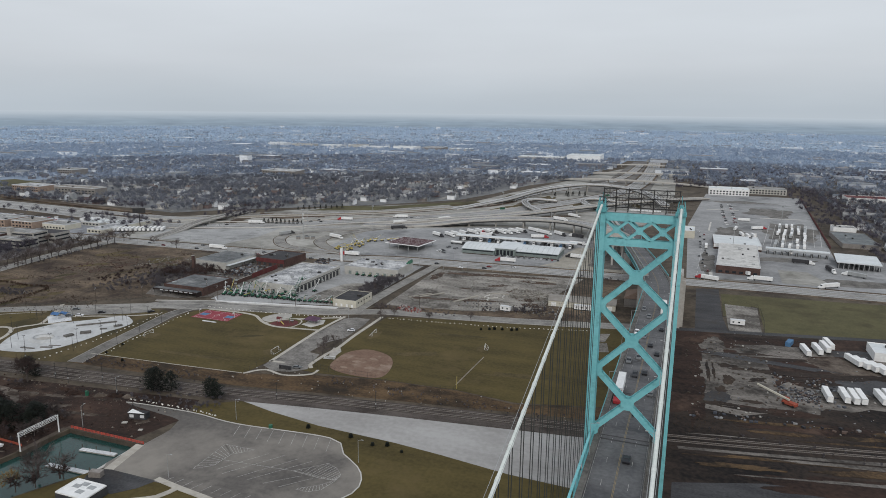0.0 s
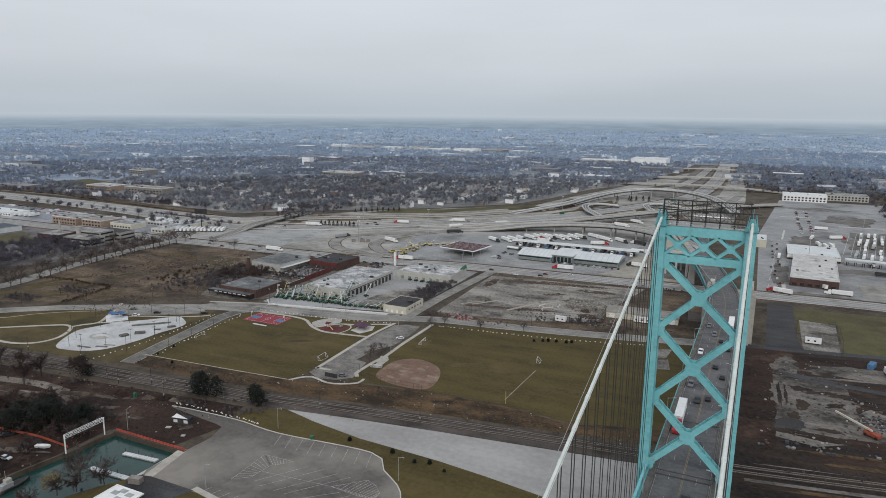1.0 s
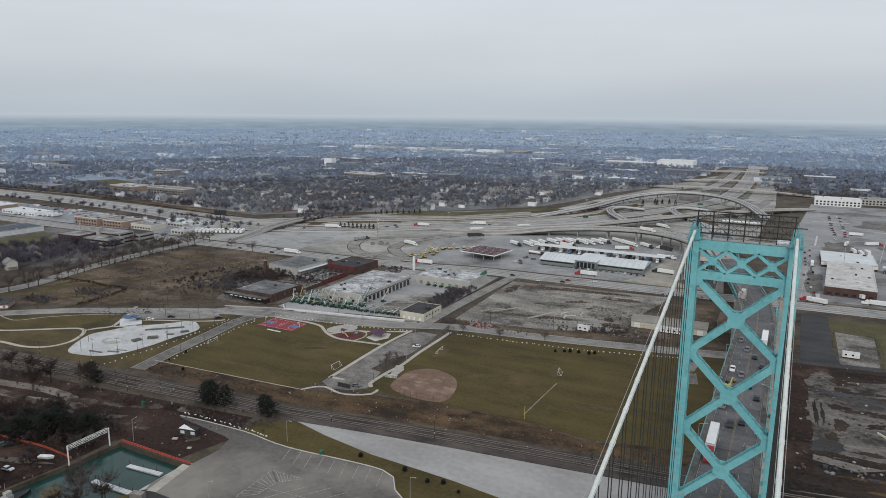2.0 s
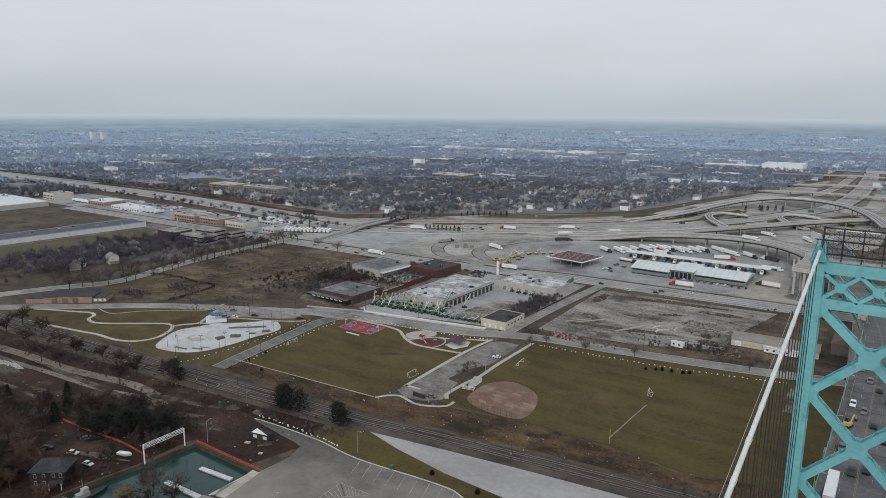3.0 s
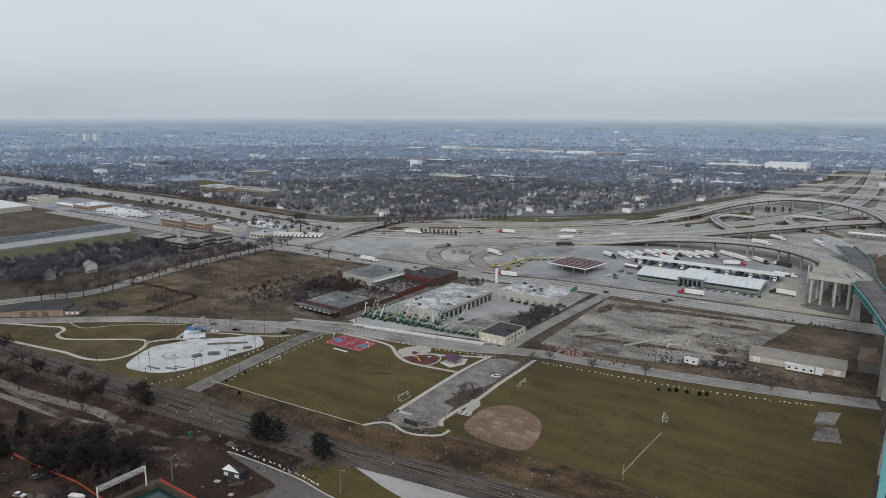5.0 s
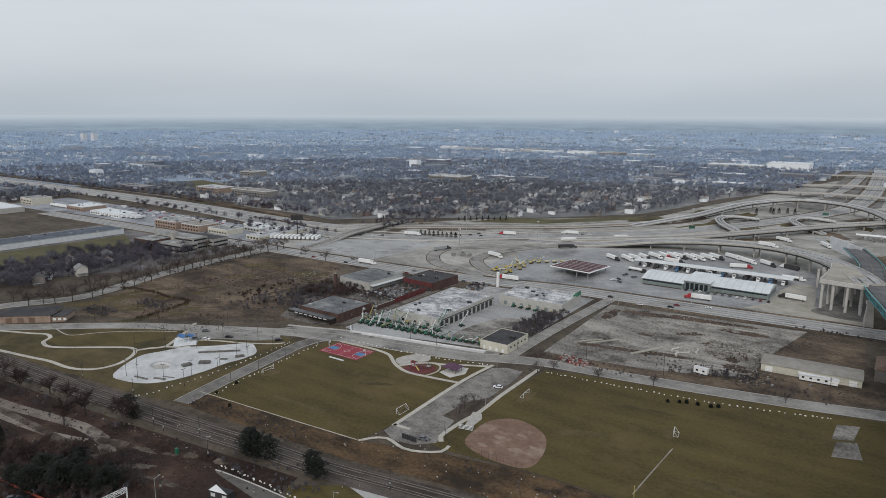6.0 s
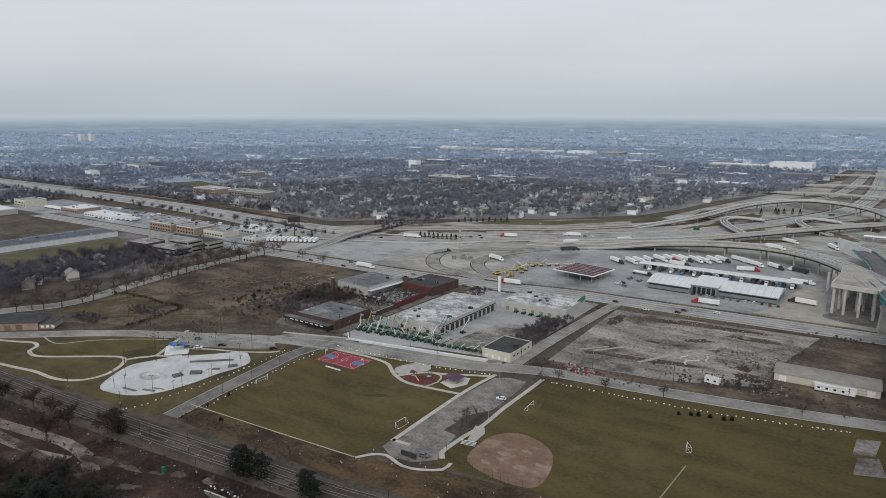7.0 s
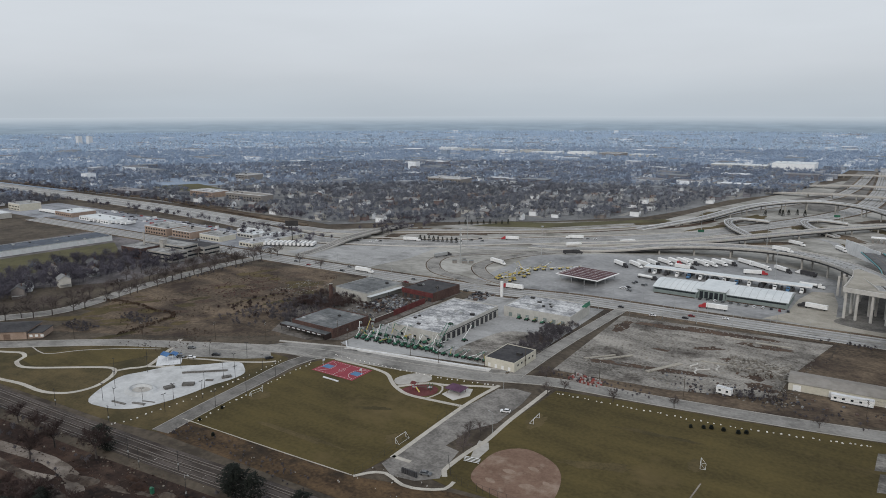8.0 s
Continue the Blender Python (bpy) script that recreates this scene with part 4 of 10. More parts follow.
edge = [Vector((x, y, 0)) for x, y in lot_line]
run = edge[:1 + max(i for i, p in enumerate(edge) if p.x > -118)]
part("kerb", Mesh().strip(run, 0.25, 0.25, -0.3, 0.26), CONCRETE, lot)
paint = Mesh()
for i in range(9):
    x = -170 + 5.6 * i
    paint.bar((x, 37.3 + i * 0.35, 0.108), (x + 3.5, 27.5 + i * 0.3, 0.108), 0.16, 0.012)
def stripe(a, b, w=0.15):
    paint.bar((a[0], a[1], 0.108), (b[0], b[1], 0.108), w, 0.012)


def hatch(outer, inner, count):
    """A band between two lines, outlined and crossed by bars."""
    po, pi_ = [Vector((*p, 0)) for p in outer], [Vector((*p, 0)) for p in inner]

    def along(pts, t):
        seg = t * (len(pts) - 1)
        k = min(int(seg), len(pts) - 2)
        return pts[k].lerp(pts[k + 1], seg - k)

    for pts in (po, pi_):
        for p, q in zip(pts, pts[1:]):
            stripe(p, q)
    for k in range(count + 1):
        stripe(along(po, k / count), along(pi_, k / count))


hatch([(-164, -1), (-165, 20)], [(-158, 4), (-157, 14)], 9)
hatch([(-165, 20), (-150, 20.5)], [(-157, 14), (-151, 19.5)], 8)
hatch([(-126, 12), (-116, 22), (-111, 20), (-107, 16), (-107, 12)], [(-125, 11.8), (-119, 11.4), (-114, 11), (-109, 11.5), (-107.5, 11.8)], 15)
hatch([(-118, 1), (-113, 1), (-109, 4), (-107, 11.5)], [(-117.5, 2), (-114, 4.5), (-111, 7), (-108, 11)], 11)
stripe((-157, 9), (-126, 12)), stripe((-126, 12), (-107, 12))
for a, b in (((-155, 2), (-143, 20)), ((-151, 0), (-136, 21)), ((-144, 0), (-129, 21)), ((-139, 0), (-123, 21)), ((-132, 0), (-121, 10)), ((-125, 0), (-116, 10))):
    stripe(a, b)
for i in range(9):
    stripe((-168 + i * 4.4, -12.8), (-166.5 + i * 4.4, -8.5))
tagged(part("parking_lines", paint, LINE_FADED, lot, "worn white stall and hatch lines"), kind="stuff")

area("pavilion_apron", [(-197, -13.2), (-171, -13.2), (-174, -20), (-180, -26.5), (-196, -26.5), (-199, -20)], 0.112, ASPHALT_NEW, "dark asphalt apron beside the pavilion", "pavement")
area("basin_apron", [(-200.5, 8.4), (-196.6, 8.4), (-192.6, -13), (-196.6, -14)], 0.118, PATH_CONCRETE, "pale concrete apron along the basin edge", "pavement")

# basin: quay walls, red fence, piers
fence = thing("red_fence", "red painted steel railing along the basin edge", "fence")
for i in range(22):
    x = -238 + i * 41 / 21
    part("post", Mesh().box(x - 0.09, 7.3, 0, x + 0.09, 7.48, 1.25), RED_FENCE, fence)
for z in (0.3, 0.75, 1.15):
    part("rail", Mesh().box(-238, 7.34, z, -197, 7.44, z + 0.14), RED_FENCE, fence)
solo("quay_wall", Mesh().box(-240.4, 6.5, -3.5, -196.6, 8.2, 0.12).box(-241.6, -16, -3.5, -239.0, 6.5, 0.12), TIMBER, "dark weathered timber quay edge of the basin", "quay wall", kind="structure")
solo("boat_ramp", Mesh().add([(-204, -13, -2.6), (-197, -13, 0.06), (-197, 6.8, 0.06), (-204, 6.8, -2.6), (-204, -13, -4), (-197, -13, -4), (-197, 6.8, -4), (-204, 6.8, -4)], [(0, 1, 2, 3), (0, 4, 5, 1), (1, 5, 6, 2), (2, 6, 7, 3), (3, 7, 4, 0)]), CONCRETE, "sloping concrete boat launch ramp", "boat ramp", kind="structure")


def dock(x0, y0, x1, y1, width):
    ob = thing("floating_dock", "pale floating dock with a plank deck", "dock", "docks in the basin")
    d = Vector((x1 - x0, y1 - y0, 0))
    n_ = int(d.length / 1.6)
    side = Vector((-d.y, d.x, 0)).normalized() * width / 2
    part("float", Mesh().bar((x0, y0, -1.9), (x1, y1, -1.9), width * 0.9, 0.7), OLD_CONCRETE, ob)
    for i in range(n_):
        p = Vector((x0, y0, -1.45)) + d * ((i + 0.06) / n_)
        q = Vector((x0, y0, -1.45)) + d * ((i + 0.94) / n_)
        part("plank", Mesh().bar(p, q, width, 0.14), PALE_CONCRETE, ob)
    for i in range(0, n_ + 1, 4):
        p = Vector((x0, y0, 0)) + d * (i / n_) + side
        part("pile", Mesh().rod((p.x, p.y, -4), (p.x, p.y, 0.2), 0.16), TIMBER, ob)


dock(-221, -3.2, -203.5, -1.4, 2.2)
dock(-223, -17.4, -199.5, -16.2, 2.4)
gantry = thing("sign_gantry", "white lattice steel gantry spanning two posts on the quay", "gantry")
for y in (-16.0, 2.5):
    part("post", Mesh().rod((-239.5, y, 0), (-239.5, y, 8.2), 0.28, n=8), WHITE_STEEL, gantry)
truss = Mesh()
for dx in (-0.6, 0.6):
    for z in (6.9, 8.2):
        truss.rod((-239.5 + dx, -16, z), (-239.5 + dx, 2.5, z), 0.09, n=5)
    for i in range(10):
        y = -16 + 1.85 * i
        truss.rod((-239.5 + dx, y, 6.9 if i % 2 else 8.2), (-239.5 + dx, y + 1.85, 8.2 if i % 2 else 6.9), 0.06, n=4)
for i in range(10):
    y = -16 + 1.85 * i
    truss.rod((-240.1, y, 8.2), (-238.9, y + 1.85, 8.2), 0.05, n=4)
part("truss", truss, WHITE_STEEL, gantry)

# ---- railway ----
RAIL = [(-1400, -20), (-900, 12), (-560, 36), (-414, 46.5), (-356, 51), (-283, 58), (-241, 63), (-201, 67), (-154, 75), (-86, 85), (-33, 92), (20, 99), (100, 115), (220, 140), (420, 180)]
bed = flat(RAIL, 0, 12)
solo("rail_bed", Mesh().strip([p for p in bed if p.x < 12], 3.0, 11.0, -0.3, 0.16), BALLAST, "dark stone ballast bed of the railway", "rail bed", kind="structure")
solo("cinder_bed", Mesh().strip([p for p in bed if p.x > 0], 4, 9, -0.3, 0.155), CINDER, "black cinder bed of the railway", "rail bed", kind="structure")
for o in (0.0, 4.6, 9.2):
    ob = thing("railway_track", "rusty steel rails on dark timber sleepers", "railway track", "railway tracks")
    line = flat(RAIL, 0, 6)
    if o == 9.2:
        line = [p for p in line if p.x < -205]
    for g in (-0.75, 0.75):
        part("rail", Mesh().strip(line, g - o + 0.06, o - g + 0.06, 0.2, 0.38), RUST_STEEL, ob)
    part("track_bed", Mesh().strip(line, 1.35 - o, o + 1.35, 0.1, 0.18), OIL_BALLAST, ob)
    ties = Mesh()
    near = [p for p in flat(RAIL, 0, 1.6) if -460 < p.x < 120 and (o < 9 or p.x < -205)]
    for p, q in zip(near, near[1:]):
        d = (q - p).normalized()
        s = Vector((-d.y, d.x, 0))
        c = p - s * o
        ties.bar(c - s * 1.3 + Vector((0, 0, 0.19)), c + s * 1.3 + Vector((0, 0, 0.19)), 0.32, 0.1)
    tagged(part("sleeper", ties, TIMBER, ob), kind="stuff")

area("scrub_bank", [(-304, 66), (-241, 70), (-201, 73), (-154, 81), (-86, 91), (-20, 101), (-10, 118), (-60, 104), (-92, 109), (-135, 107), (-170, 100), (-206, 88), (-302, 80)], 0.05, SCRUB, "dead orange-brown scrub on the railway bank", "scrub")
area("west_field", [(-302, 80), (-206, 88.5), (-203, 112), (-203, 196), (-240, 192), (-303, 180), (-310, 163)], 0.08, LAWN, "dormant olive grass sports field with goals", "lawn")
area("east_field", [(-181, 104), (-170, 103), (-135, 108), (-92, 110), (-60, 106), (-12, 118), (-12, 243), (-34, 238), (-91, 225.5), (-141, 217), (-176, 209)], 0.08, LAWN, "dormant olive grass sports field with goals", "lawn")
area("skate_park_lawn", [(-530, 43), (-414, 51.5), (-330, 60), (-304, 66), (-312, 150), (-326, 164), (-339, 163), (-381, 143), (-430, 117), (-482, 75)], 0.06, LAWN_DRY, "dry tan-green park lawn with looping paths", "lawn")
area("green_patch", [(-452, 74), (-436, 73), (-404, 95), (-396, 118), (-409, 128), (-432, 110), (-452, 88)], 0.075, LAWN, "greener oval of park lawn", "lawn")

# skate park: pale slab with a bowl, ledges and ramps
slab = rounded([(-364, 67), (-378, 90), (-375, 103), (-370, 115), (-358, 127), (-344, 142), (-334, 139), (-327, 133), (-326, 124), (-328, 112), (-328, 98), (-331, 81), (-338, 71), (-350, 66)], 3)
skate = thing("skate_park", "pale concrete skate park with a bowl, ledges and ramps", "skate park")
part("slab", Mesh().prism(slab, -0.3, 0.2), SKATE_CONCRETE, skate)
bowl = Mesh()
for k in range(28):
    g0, g1 = 2 * math.pi * k / 28, 2 * math.pi * (k + 1) / 28
    ring = lambda g, r, z: (-352 + r * 1.35 * math.cos(g), 88 + r * math.sin(g), z)
    bowl.add([ring(g0, 7.4, 0.205), ring(g1, 7.4, 0.205), ring(g1, 5.6, 1.5), ring(g0, 5.6, 1.5), ring(g1, 5.0, 1.5), ring(g0, 5.0, 1.5), ring(g1, 4.1, 0.24), ring(g0, 4.1, 0.24)], [(0, 1, 2, 3), (3, 2, 4, 5), (5, 4, 6, 7)])
part("bowl_rim", bowl, SKATE_CONCRETE, skate)
coping = [Vector((-352 + 5.0 * 1.35 * math.cos(g), 88 + 5.0 * math.sin(g), 1.5)) for g in [k * math.pi / 14 for k in range(29)]]
part("coping", Mesh().strip(coping, 0.14, 0.14, -0.1, 0.1), GREY_STEEL, skate)
# Darker concrete disc: the shade inside the bowl is put into its colour.
part("shaded_bowl_floor", Mesh().prism([(-352 + 4.2 * 1.35 * math.cos(g), 88 + 4.2 * math.sin(g)) for g in [k * math.pi / 14 for k in range(28)]], 0.1, 0.245), OLD_CONCRETE, skate)
for x, y, lx, ly, h, turn in ((-346, 122, 24, 0.8, 0.9, 43), (-338, 106, 6, 3, 1.2, 40), (-334, 116, 4, 1.4, 0.6, 35), (-347, 73, 9, 1.0, 0.5, 10), (-338, 78, 7, 1.2, 0.5, 20), (-336, 82, 7, 0.5, 0.4, 20), (-330, 124, 5, 2.5, 0.9, 60), (-343, 98, 5, 3.5, 1.0, 75)):
    part("ledge", Mesh().obox(x, y, 0.2, lx, ly, h, turn), ASPHALT, skate)


def path(pts, width, name="footpath", material=PATH_CONCRETE, label="pale concrete footpath through the park", top=0.12):
    return solo(name, Mesh().strip(flat(pts, 0, 3), width / 2, width / 2, -0.2, top), material, label, "footpath", kind="structure")


path([(-560, 28), (-500, 62), (-473, 74), (-463, 79), (-454, 77), (-450, 71), (-440, 68.5), (-431, 72), (-417, 82), (-406, 90), (-396, 96), (-389, 95), (-382, 88), (-377, 77), (-379, 67), (-386, 61), (-396, 58), (-413, 57), (-432, 53), (-480, 44)], 2.4)
path([(-389, 95), (-386, 102), (-381, 109), (-388, 122), (-397, 136), (-406, 148)], 2.4, top=0.125)
path([(-381, 109), (-374, 113), (-367, 116)], 2.4, top=0.13)
path([(-375, 128), (-362, 135), (-347, 141), (-331, 151), (-327, 156)], 1.8, top=0.122)
path([(-470, 88), (-455, 86), (-447, 88), (-437, 102), (-420, 117), (-400, 130)], 0.8, top=0.11, material=OLD_CONCRETE)
path([(-371, 117), (-366, 113), (-362, 112)], 5, top=0.121)
area("park_plaza", [(-390, 122), (-379, 131), (-368, 122), (-377, 112)], 0.14, PALE_CONCRETE, "pale concrete plaza beside the shelter", "plaza")
area("park_car_park", [(-400, 140), (-380, 146), (-341, 164), (-333, 158), (-345, 148), (-375, 132), (-388, 128)], 0.10, STREET, "small grey park car park", "car park")
park_shelter = thing("park_shelter", "open park shelter with a blue metal roof", "shelter")
for dx in (-3.4, 1.6):
    for dy in (-1.7, 1.7):
        part("post", Mesh().rod((-380 + dx, 122 + dy, 0), (-380 + dx, 122 + dy, 3.0), 0.12), WHITE_STEEL, park_shelter)
part("roof", Mesh().gable(-384, 120, -378, 124, 3.0, 1.2, "x").gable(-381, 124.5, -376, 128, 2.6, 1.0, "x"), BLUE_ROOF, park_shelter)

# ---- streets ----
road("side_road", [(-303, 67), (-308, 95), (-313, 130), (-317, 158), (-314, 176)], 9, 0.11, ASPHALT, "grey asphalt side road between the parks", kerb=True)
road("street", [(-900, -220), (-640, -40), (-545, 33), (-489, 78), (-438, 118), (-388, 146), (-348, 167), (-310, 181), (-256, 192), (-225, 200), (-203, 210), (-178, 219), (-130, 226), (-60, 239), (-14, 250.5)], 11, 0.13, STREET, "worn grey two-lane street", kerb=True)
solo("street_apron", Mesh().strip(flat([(-345, 177), (-310, 190), (-256, 202.5), (-228, 208.5), (-209, 214)], 0, 4), 4.5, 4.5, -0.2, 0.128), STREET, "worn grey paved apron beside the street", "pavement", kind="structure")
road("east_lane", [(-15, 250.3), (20, 258.5), (60, 266), (160, 285), (320, 312)], 6, 0.12, ASPHALT_NEW, "narrow dark lane beside the yards")
road("boulevard", [(-580, 20), (-552, 95), (-532, 138), (-547, 208), (-557, 285), (-555, 345)], 13, 0.125, STREET, "wide worn grey boulevard lined with bare trees", kerb=True)
road("cross_street", [(-203, 214), (-203.5, 260), (-202, 310), (-199, 372)], 8, 0.14, STREET, "narrow grey street beside a chain-link fence", kerb=True)
road("main_street", [(-1000, 330), (-620, 342), (-470, 348), (-420, 350), (-355, 355), (-295, 362), (-244, 373), (-196, 377), (-125, 381), (-40, 387), (20, 391), (96, 395), (260, 398), (700, 410)], 22, 0.135, FREEWAY, "wide grey multi-lane street", kerb=True, marks=((0.0, LINE_YELLOW, 0), (-4.5, LINE_WHITE, 3), (4.5, LINE_WHITE, 3)), verge=5.0, worn=(-8.0, -2.6, 2.6, 8.0))
area("street_plaza", [(-352, 172), (-345, 182), (-318, 190), (-300, 196), (-298, 186), (-309, 172), (-330, 168)], 0.15, STREET, "paved street corner", "pavement")
path([(-352, 181), (-335, 187), (-300, 199), (-258, 207), (-228, 213), (-212, 219)], 2.2, "pavement", OLD_CONCRETE, "grey concrete pavement along the street", 0.2)

# park car park between the fields, with its walks
area("park_lot", [(-203, 110), (-204, 166), (-201.5, 194), (-195, 199), (-185, 199), (-183, 186), (-182.5, 160), (-189, 147), (-190, 129), (-182.5, 128), (-179.5, 113), (-177, 106), (-184, 99), (-194, 97), (-203, 102)], 0.12, PARK_ASPHALT, "cracked grey asphalt park car park", "car park")
path([(-203.5, 198), (-205, 166), (-202.5, 108)], 2.2, top=0.2)
path([(-203, 109), (-194, 109.5)], 2.0, top=0.2)
path([(-179.5, 207), (-179.2, 187), (-179, 165), (-177.8, 142), (-179, 130), (-179, 112), (-176, 108)], 2.2, top=0.2)
area("dugout_plaza", [(-180.5, 141), (-176, 141.5), (-173, 137), (-172.5, 127), (-176, 127), (-178, 133)], 0.17, OLD_CONCRETE, "grey concrete plaza behind the backstop", "plaza")
path([(-206, 88), (-203, 93), (-197, 97), (-186, 94), (-178, 96), (-171, 101), (-171, 107)], 1.6, top=0.17)
path([(-306, 80.6), (-260, 84), (-207, 88.3)], 0.4, top=0.18)
area("infield", rounded([(-167, 113), (-170, 128), (-168, 139), (-159, 146), (-144, 141), (-136, 128), (-135, 110), (-152, 107.5)], 3), 0.14, CLAY, "reddish clay baseball infield", "infield")
worn = Mesh()
for i, (x, y, r) in enumerate(((-146, 120, 3), (-157, 126, 2.4), (-150, 133, 2.0), (-160, 116, 2.2), (-141, 126, 1.8))):
    worn.prism([(x + r * (1 + 0.3 * math.sin(2 * g + i)) * math.cos(g), y + r * 0.7 * math.sin(g)) for g in [k * math.pi / 8 for k in range(16)]], 0.05, 0.146 + 0.001 * i)
solo("worn_clay", worn, WORN_CLAY, "pale worn patches on the infield clay", "worn clay", kind="stuff")
for pts in ([(-37.5, 209), (-29.5, 212), (-28, 229.5), (-37, 226)], [(-36, 191), (-25, 195), (-28, 211), (-35.5, 207)]):
    area("slab", pts, 0.13, RUBBLE, "cracked pale concrete slab in the grass", "slab")
solo("worn_track", Mesh().strip(flat([(-94, 116), (-93, 140), (-92, 160)], 0, 3), 0.28, 0.28, -0.2, 0.12), BARE_SOIL, "worn tan footpath across the grass", "worn path", kind="structure")

# basketball court
court = thing("basketball_court", "red basketball court with blue keys and white lines", "basketball court")
turn = pose(-286, 167.2, 0, 0, 0, 1.5)
court.matrix_basis = turn
part("slab", Mesh().box(-14.6, -8.6, -0.3, 14.6, 8.6, 0.16), COURT_RED, court)
for s in (-1, 1):
    x0, x1 = sorted((s * 13.2, s * 7.4))
    part("key", Mesh().box(x0, -2.4, 0.1, x1, 2.4, 0.172), COURT_BLUE, court)
    arc_line = [Vector((s * (13.2 - 6.6 * math.cos(g)), 6.6 * math.sin(g), 0)) for g in [-1.5 + 0.15 * k for k in range(21)]]
    part("line", Mesh().strip(arc_line, 0.08, 0.08, 0.1, 0.178), LINE_WHITE, court)
    hoop = part("hoop", Mesh().rod((s * 14.2, 0, 0), (s * 14.2, 0, 3.2), 0.1).box(s * 13.5 - 0.06, -0.9, 2.8, s * 13.5 + 0.06, 0.9, 3.9).rod((s * 14.2, 0, 3.2), (s * 13.5, 0, 3.3), 0.07), WHITE_STEEL, court)
circle = [Vector((1.8 * math.cos(g), 1.8 * math.sin(g), 0)) for g in [0.3 * k for k in range(22)]]
part("line", Mesh().strip(circle, 0.08, 0.08, 0.1, 0.179), LINE_WHITE, court)
for a, b in (((-13.2, -7.6), (13.2, -7.6)), ((13.2, -7.6), (13.2, 7.6)), ((13.2, 7.6), (-13.2, 7.6)), ((-13.2, 7.6), (-13.2, -7.6)), ((0, -7.6), (0, 7.6))):
    part("line", Mesh().bar((*a, 0.165), (*b, 0.165), 0.12, 0.02), LINE_WHITE, court)
solo("bench", Mesh().box(-287.5, 153.6, 0, -276.5, 154.5, 0.5), PALE_CONCRETE, "long pale concrete bench beside the court", "bench")

# playground
path([(-300.5, 177.6), (-288, 178.5), (-274, 179), (-262, 177), (-254, 171), (-247, 166), (-236, 162), (-221, 163.5), (-205, 166)], 2.2, top=0.19)
path([(-247, 166), (-241, 174), (-235, 180), (-226, 183), (-214, 190), (-204, 195)], 2.2, top=0.185)
area("play_pad", rounded([(-254, 174), (-252, 183), (-247, 188), (-240, 188), (-237, 182), (-243, 174), (-248, 169)], 2), 0.165, OLD_CONCRETE, "grey paved play area", "play area")
area("play_surface", rounded([(-242, 165), (-241, 172), (-235, 177.5), (-228, 177), (-225, 170), (-230, 163), (-237, 161.5)], 2), 0.16, MAROON, "maroon rubber play surface", "play area")
path([(-225.5, 163.5), (-223.5, 172), (-227, 180), (-235, 180.5)], 1.0, top=0.175)
area("shelter_pad", [(-222, 172), (-221, 184), (-212, 186), (-209, 178), (-213, 169)], 0.19, CONCRETE, "pale concrete pad under the picnic shelter", "pad")
picnic = thing("picnic_shelter", "open picnic shelter with a purple hipped roof", "shelter")
for dx in (-3.6, 3.6):
    for dy in (-3.0, 3.0):
        part("post", Mesh().rod((-217 + dx, 178 + dy, 0.1), (-217 + dx, 178 + dy, 2.8), 0.14), BROWN_ROOF, picnic)
part("roof", Mesh().add([(-222, 174, 2.7), (-212, 174, 2.7), (-212, 182, 2.7), (-222, 182, 2.7), (-219, 178, 4.8), (-215, 178, 4.8)], [(3, 2, 1, 0), (0, 1, 5, 4), (2, 3, 4, 5), (1, 2, 5), (3, 0, 4)]), PURPLE_ROOF, picnic)
for dx in (-1.8, 1.8):
    table = thing("picnic_table", "grey picnic table with benches under the shelter", "table", "picnic tables")
    part("tabletop", Mesh().box(-217 + dx - 0.5, 177, 0.9, -217 + dx + 0.5, 179, 1.0), GREY_STEEL, table)
    for e in (-0.9, 0.9):
        part("bench_seat", Mesh().box(-217 + dx + e - 0.15, 177, 0.6, -217 + dx + e + 0.15, 179, 0.68), GREY_STEEL, table)
    part("frame", Mesh().box(-217 + dx - 0.8, 177.9, 0.18, -217 + dx + 0.8, 178.1, 0.9), GREY_STEEL, table)
play = thing("play_structure", "coloured climbing frame with towers and a slide", "play structure")
for x, y in ((-238, 168), (-236, 168), (-238, 170), (-236, 170), (-231, 172), (-229, 172), (-231, 174), (-229, 174)):
    part("post", Mesh().rod((x, y, 0.1), (x, y, 3.6), 0.1), RED_PAINT if x < -234 else LIFT_GREEN, play)
part("platform", Mesh().box(-238, 168, 1.5, -236, 170, 1.6), GREY_STEEL, play)
part("platform", Mesh().box(-231, 172, 1.5, -229, 174, 1.6), GREY_STEEL, play)
part("canopy", Mesh().gable(-238.2, 167.8, -235.8, 170.2, 3.5, 0.9), MAROON, play)
part("slide", Mesh().bar((-236, 169, 1.6), (-232.6, 167.4, 0.2), 0.7, 0.15), LIFT_YELLOW, play)
part("bridge", Mesh().bar((-236, 170, 1.55), (-231, 172.4, 1.55), 0.9, 0.1), TIMBER, play)


# ---- surfaces north of the street ----
area("rough_field", [(-492, 108), (-540, 198), (-549, 300), (-480, 334), (-440, 328), (-398, 240), (-360, 188), (-412, 150)], 0.05, ROUGH_FIELD, "overgrown vacant field of brown grass and rubble", "field")
area("rubble_lot", [(-190, 234), (-194, 353), (-139, 359), (-66, 367), (-79, 303), (-82, 262), (-127, 243)], 0.06, RUBBLE, "cleared lot of cracked concrete and rubble", "rubble lot")
area("scrub_strip", [(-196, 222), (-188, 236), (-127, 246), (-82, 264), (-78, 276), (-20, 282), (-14, 262), (-60, 246), (-130, 233)], 0.055, ROUGH_FIELD, "weedy strip along the lane", "scrub")
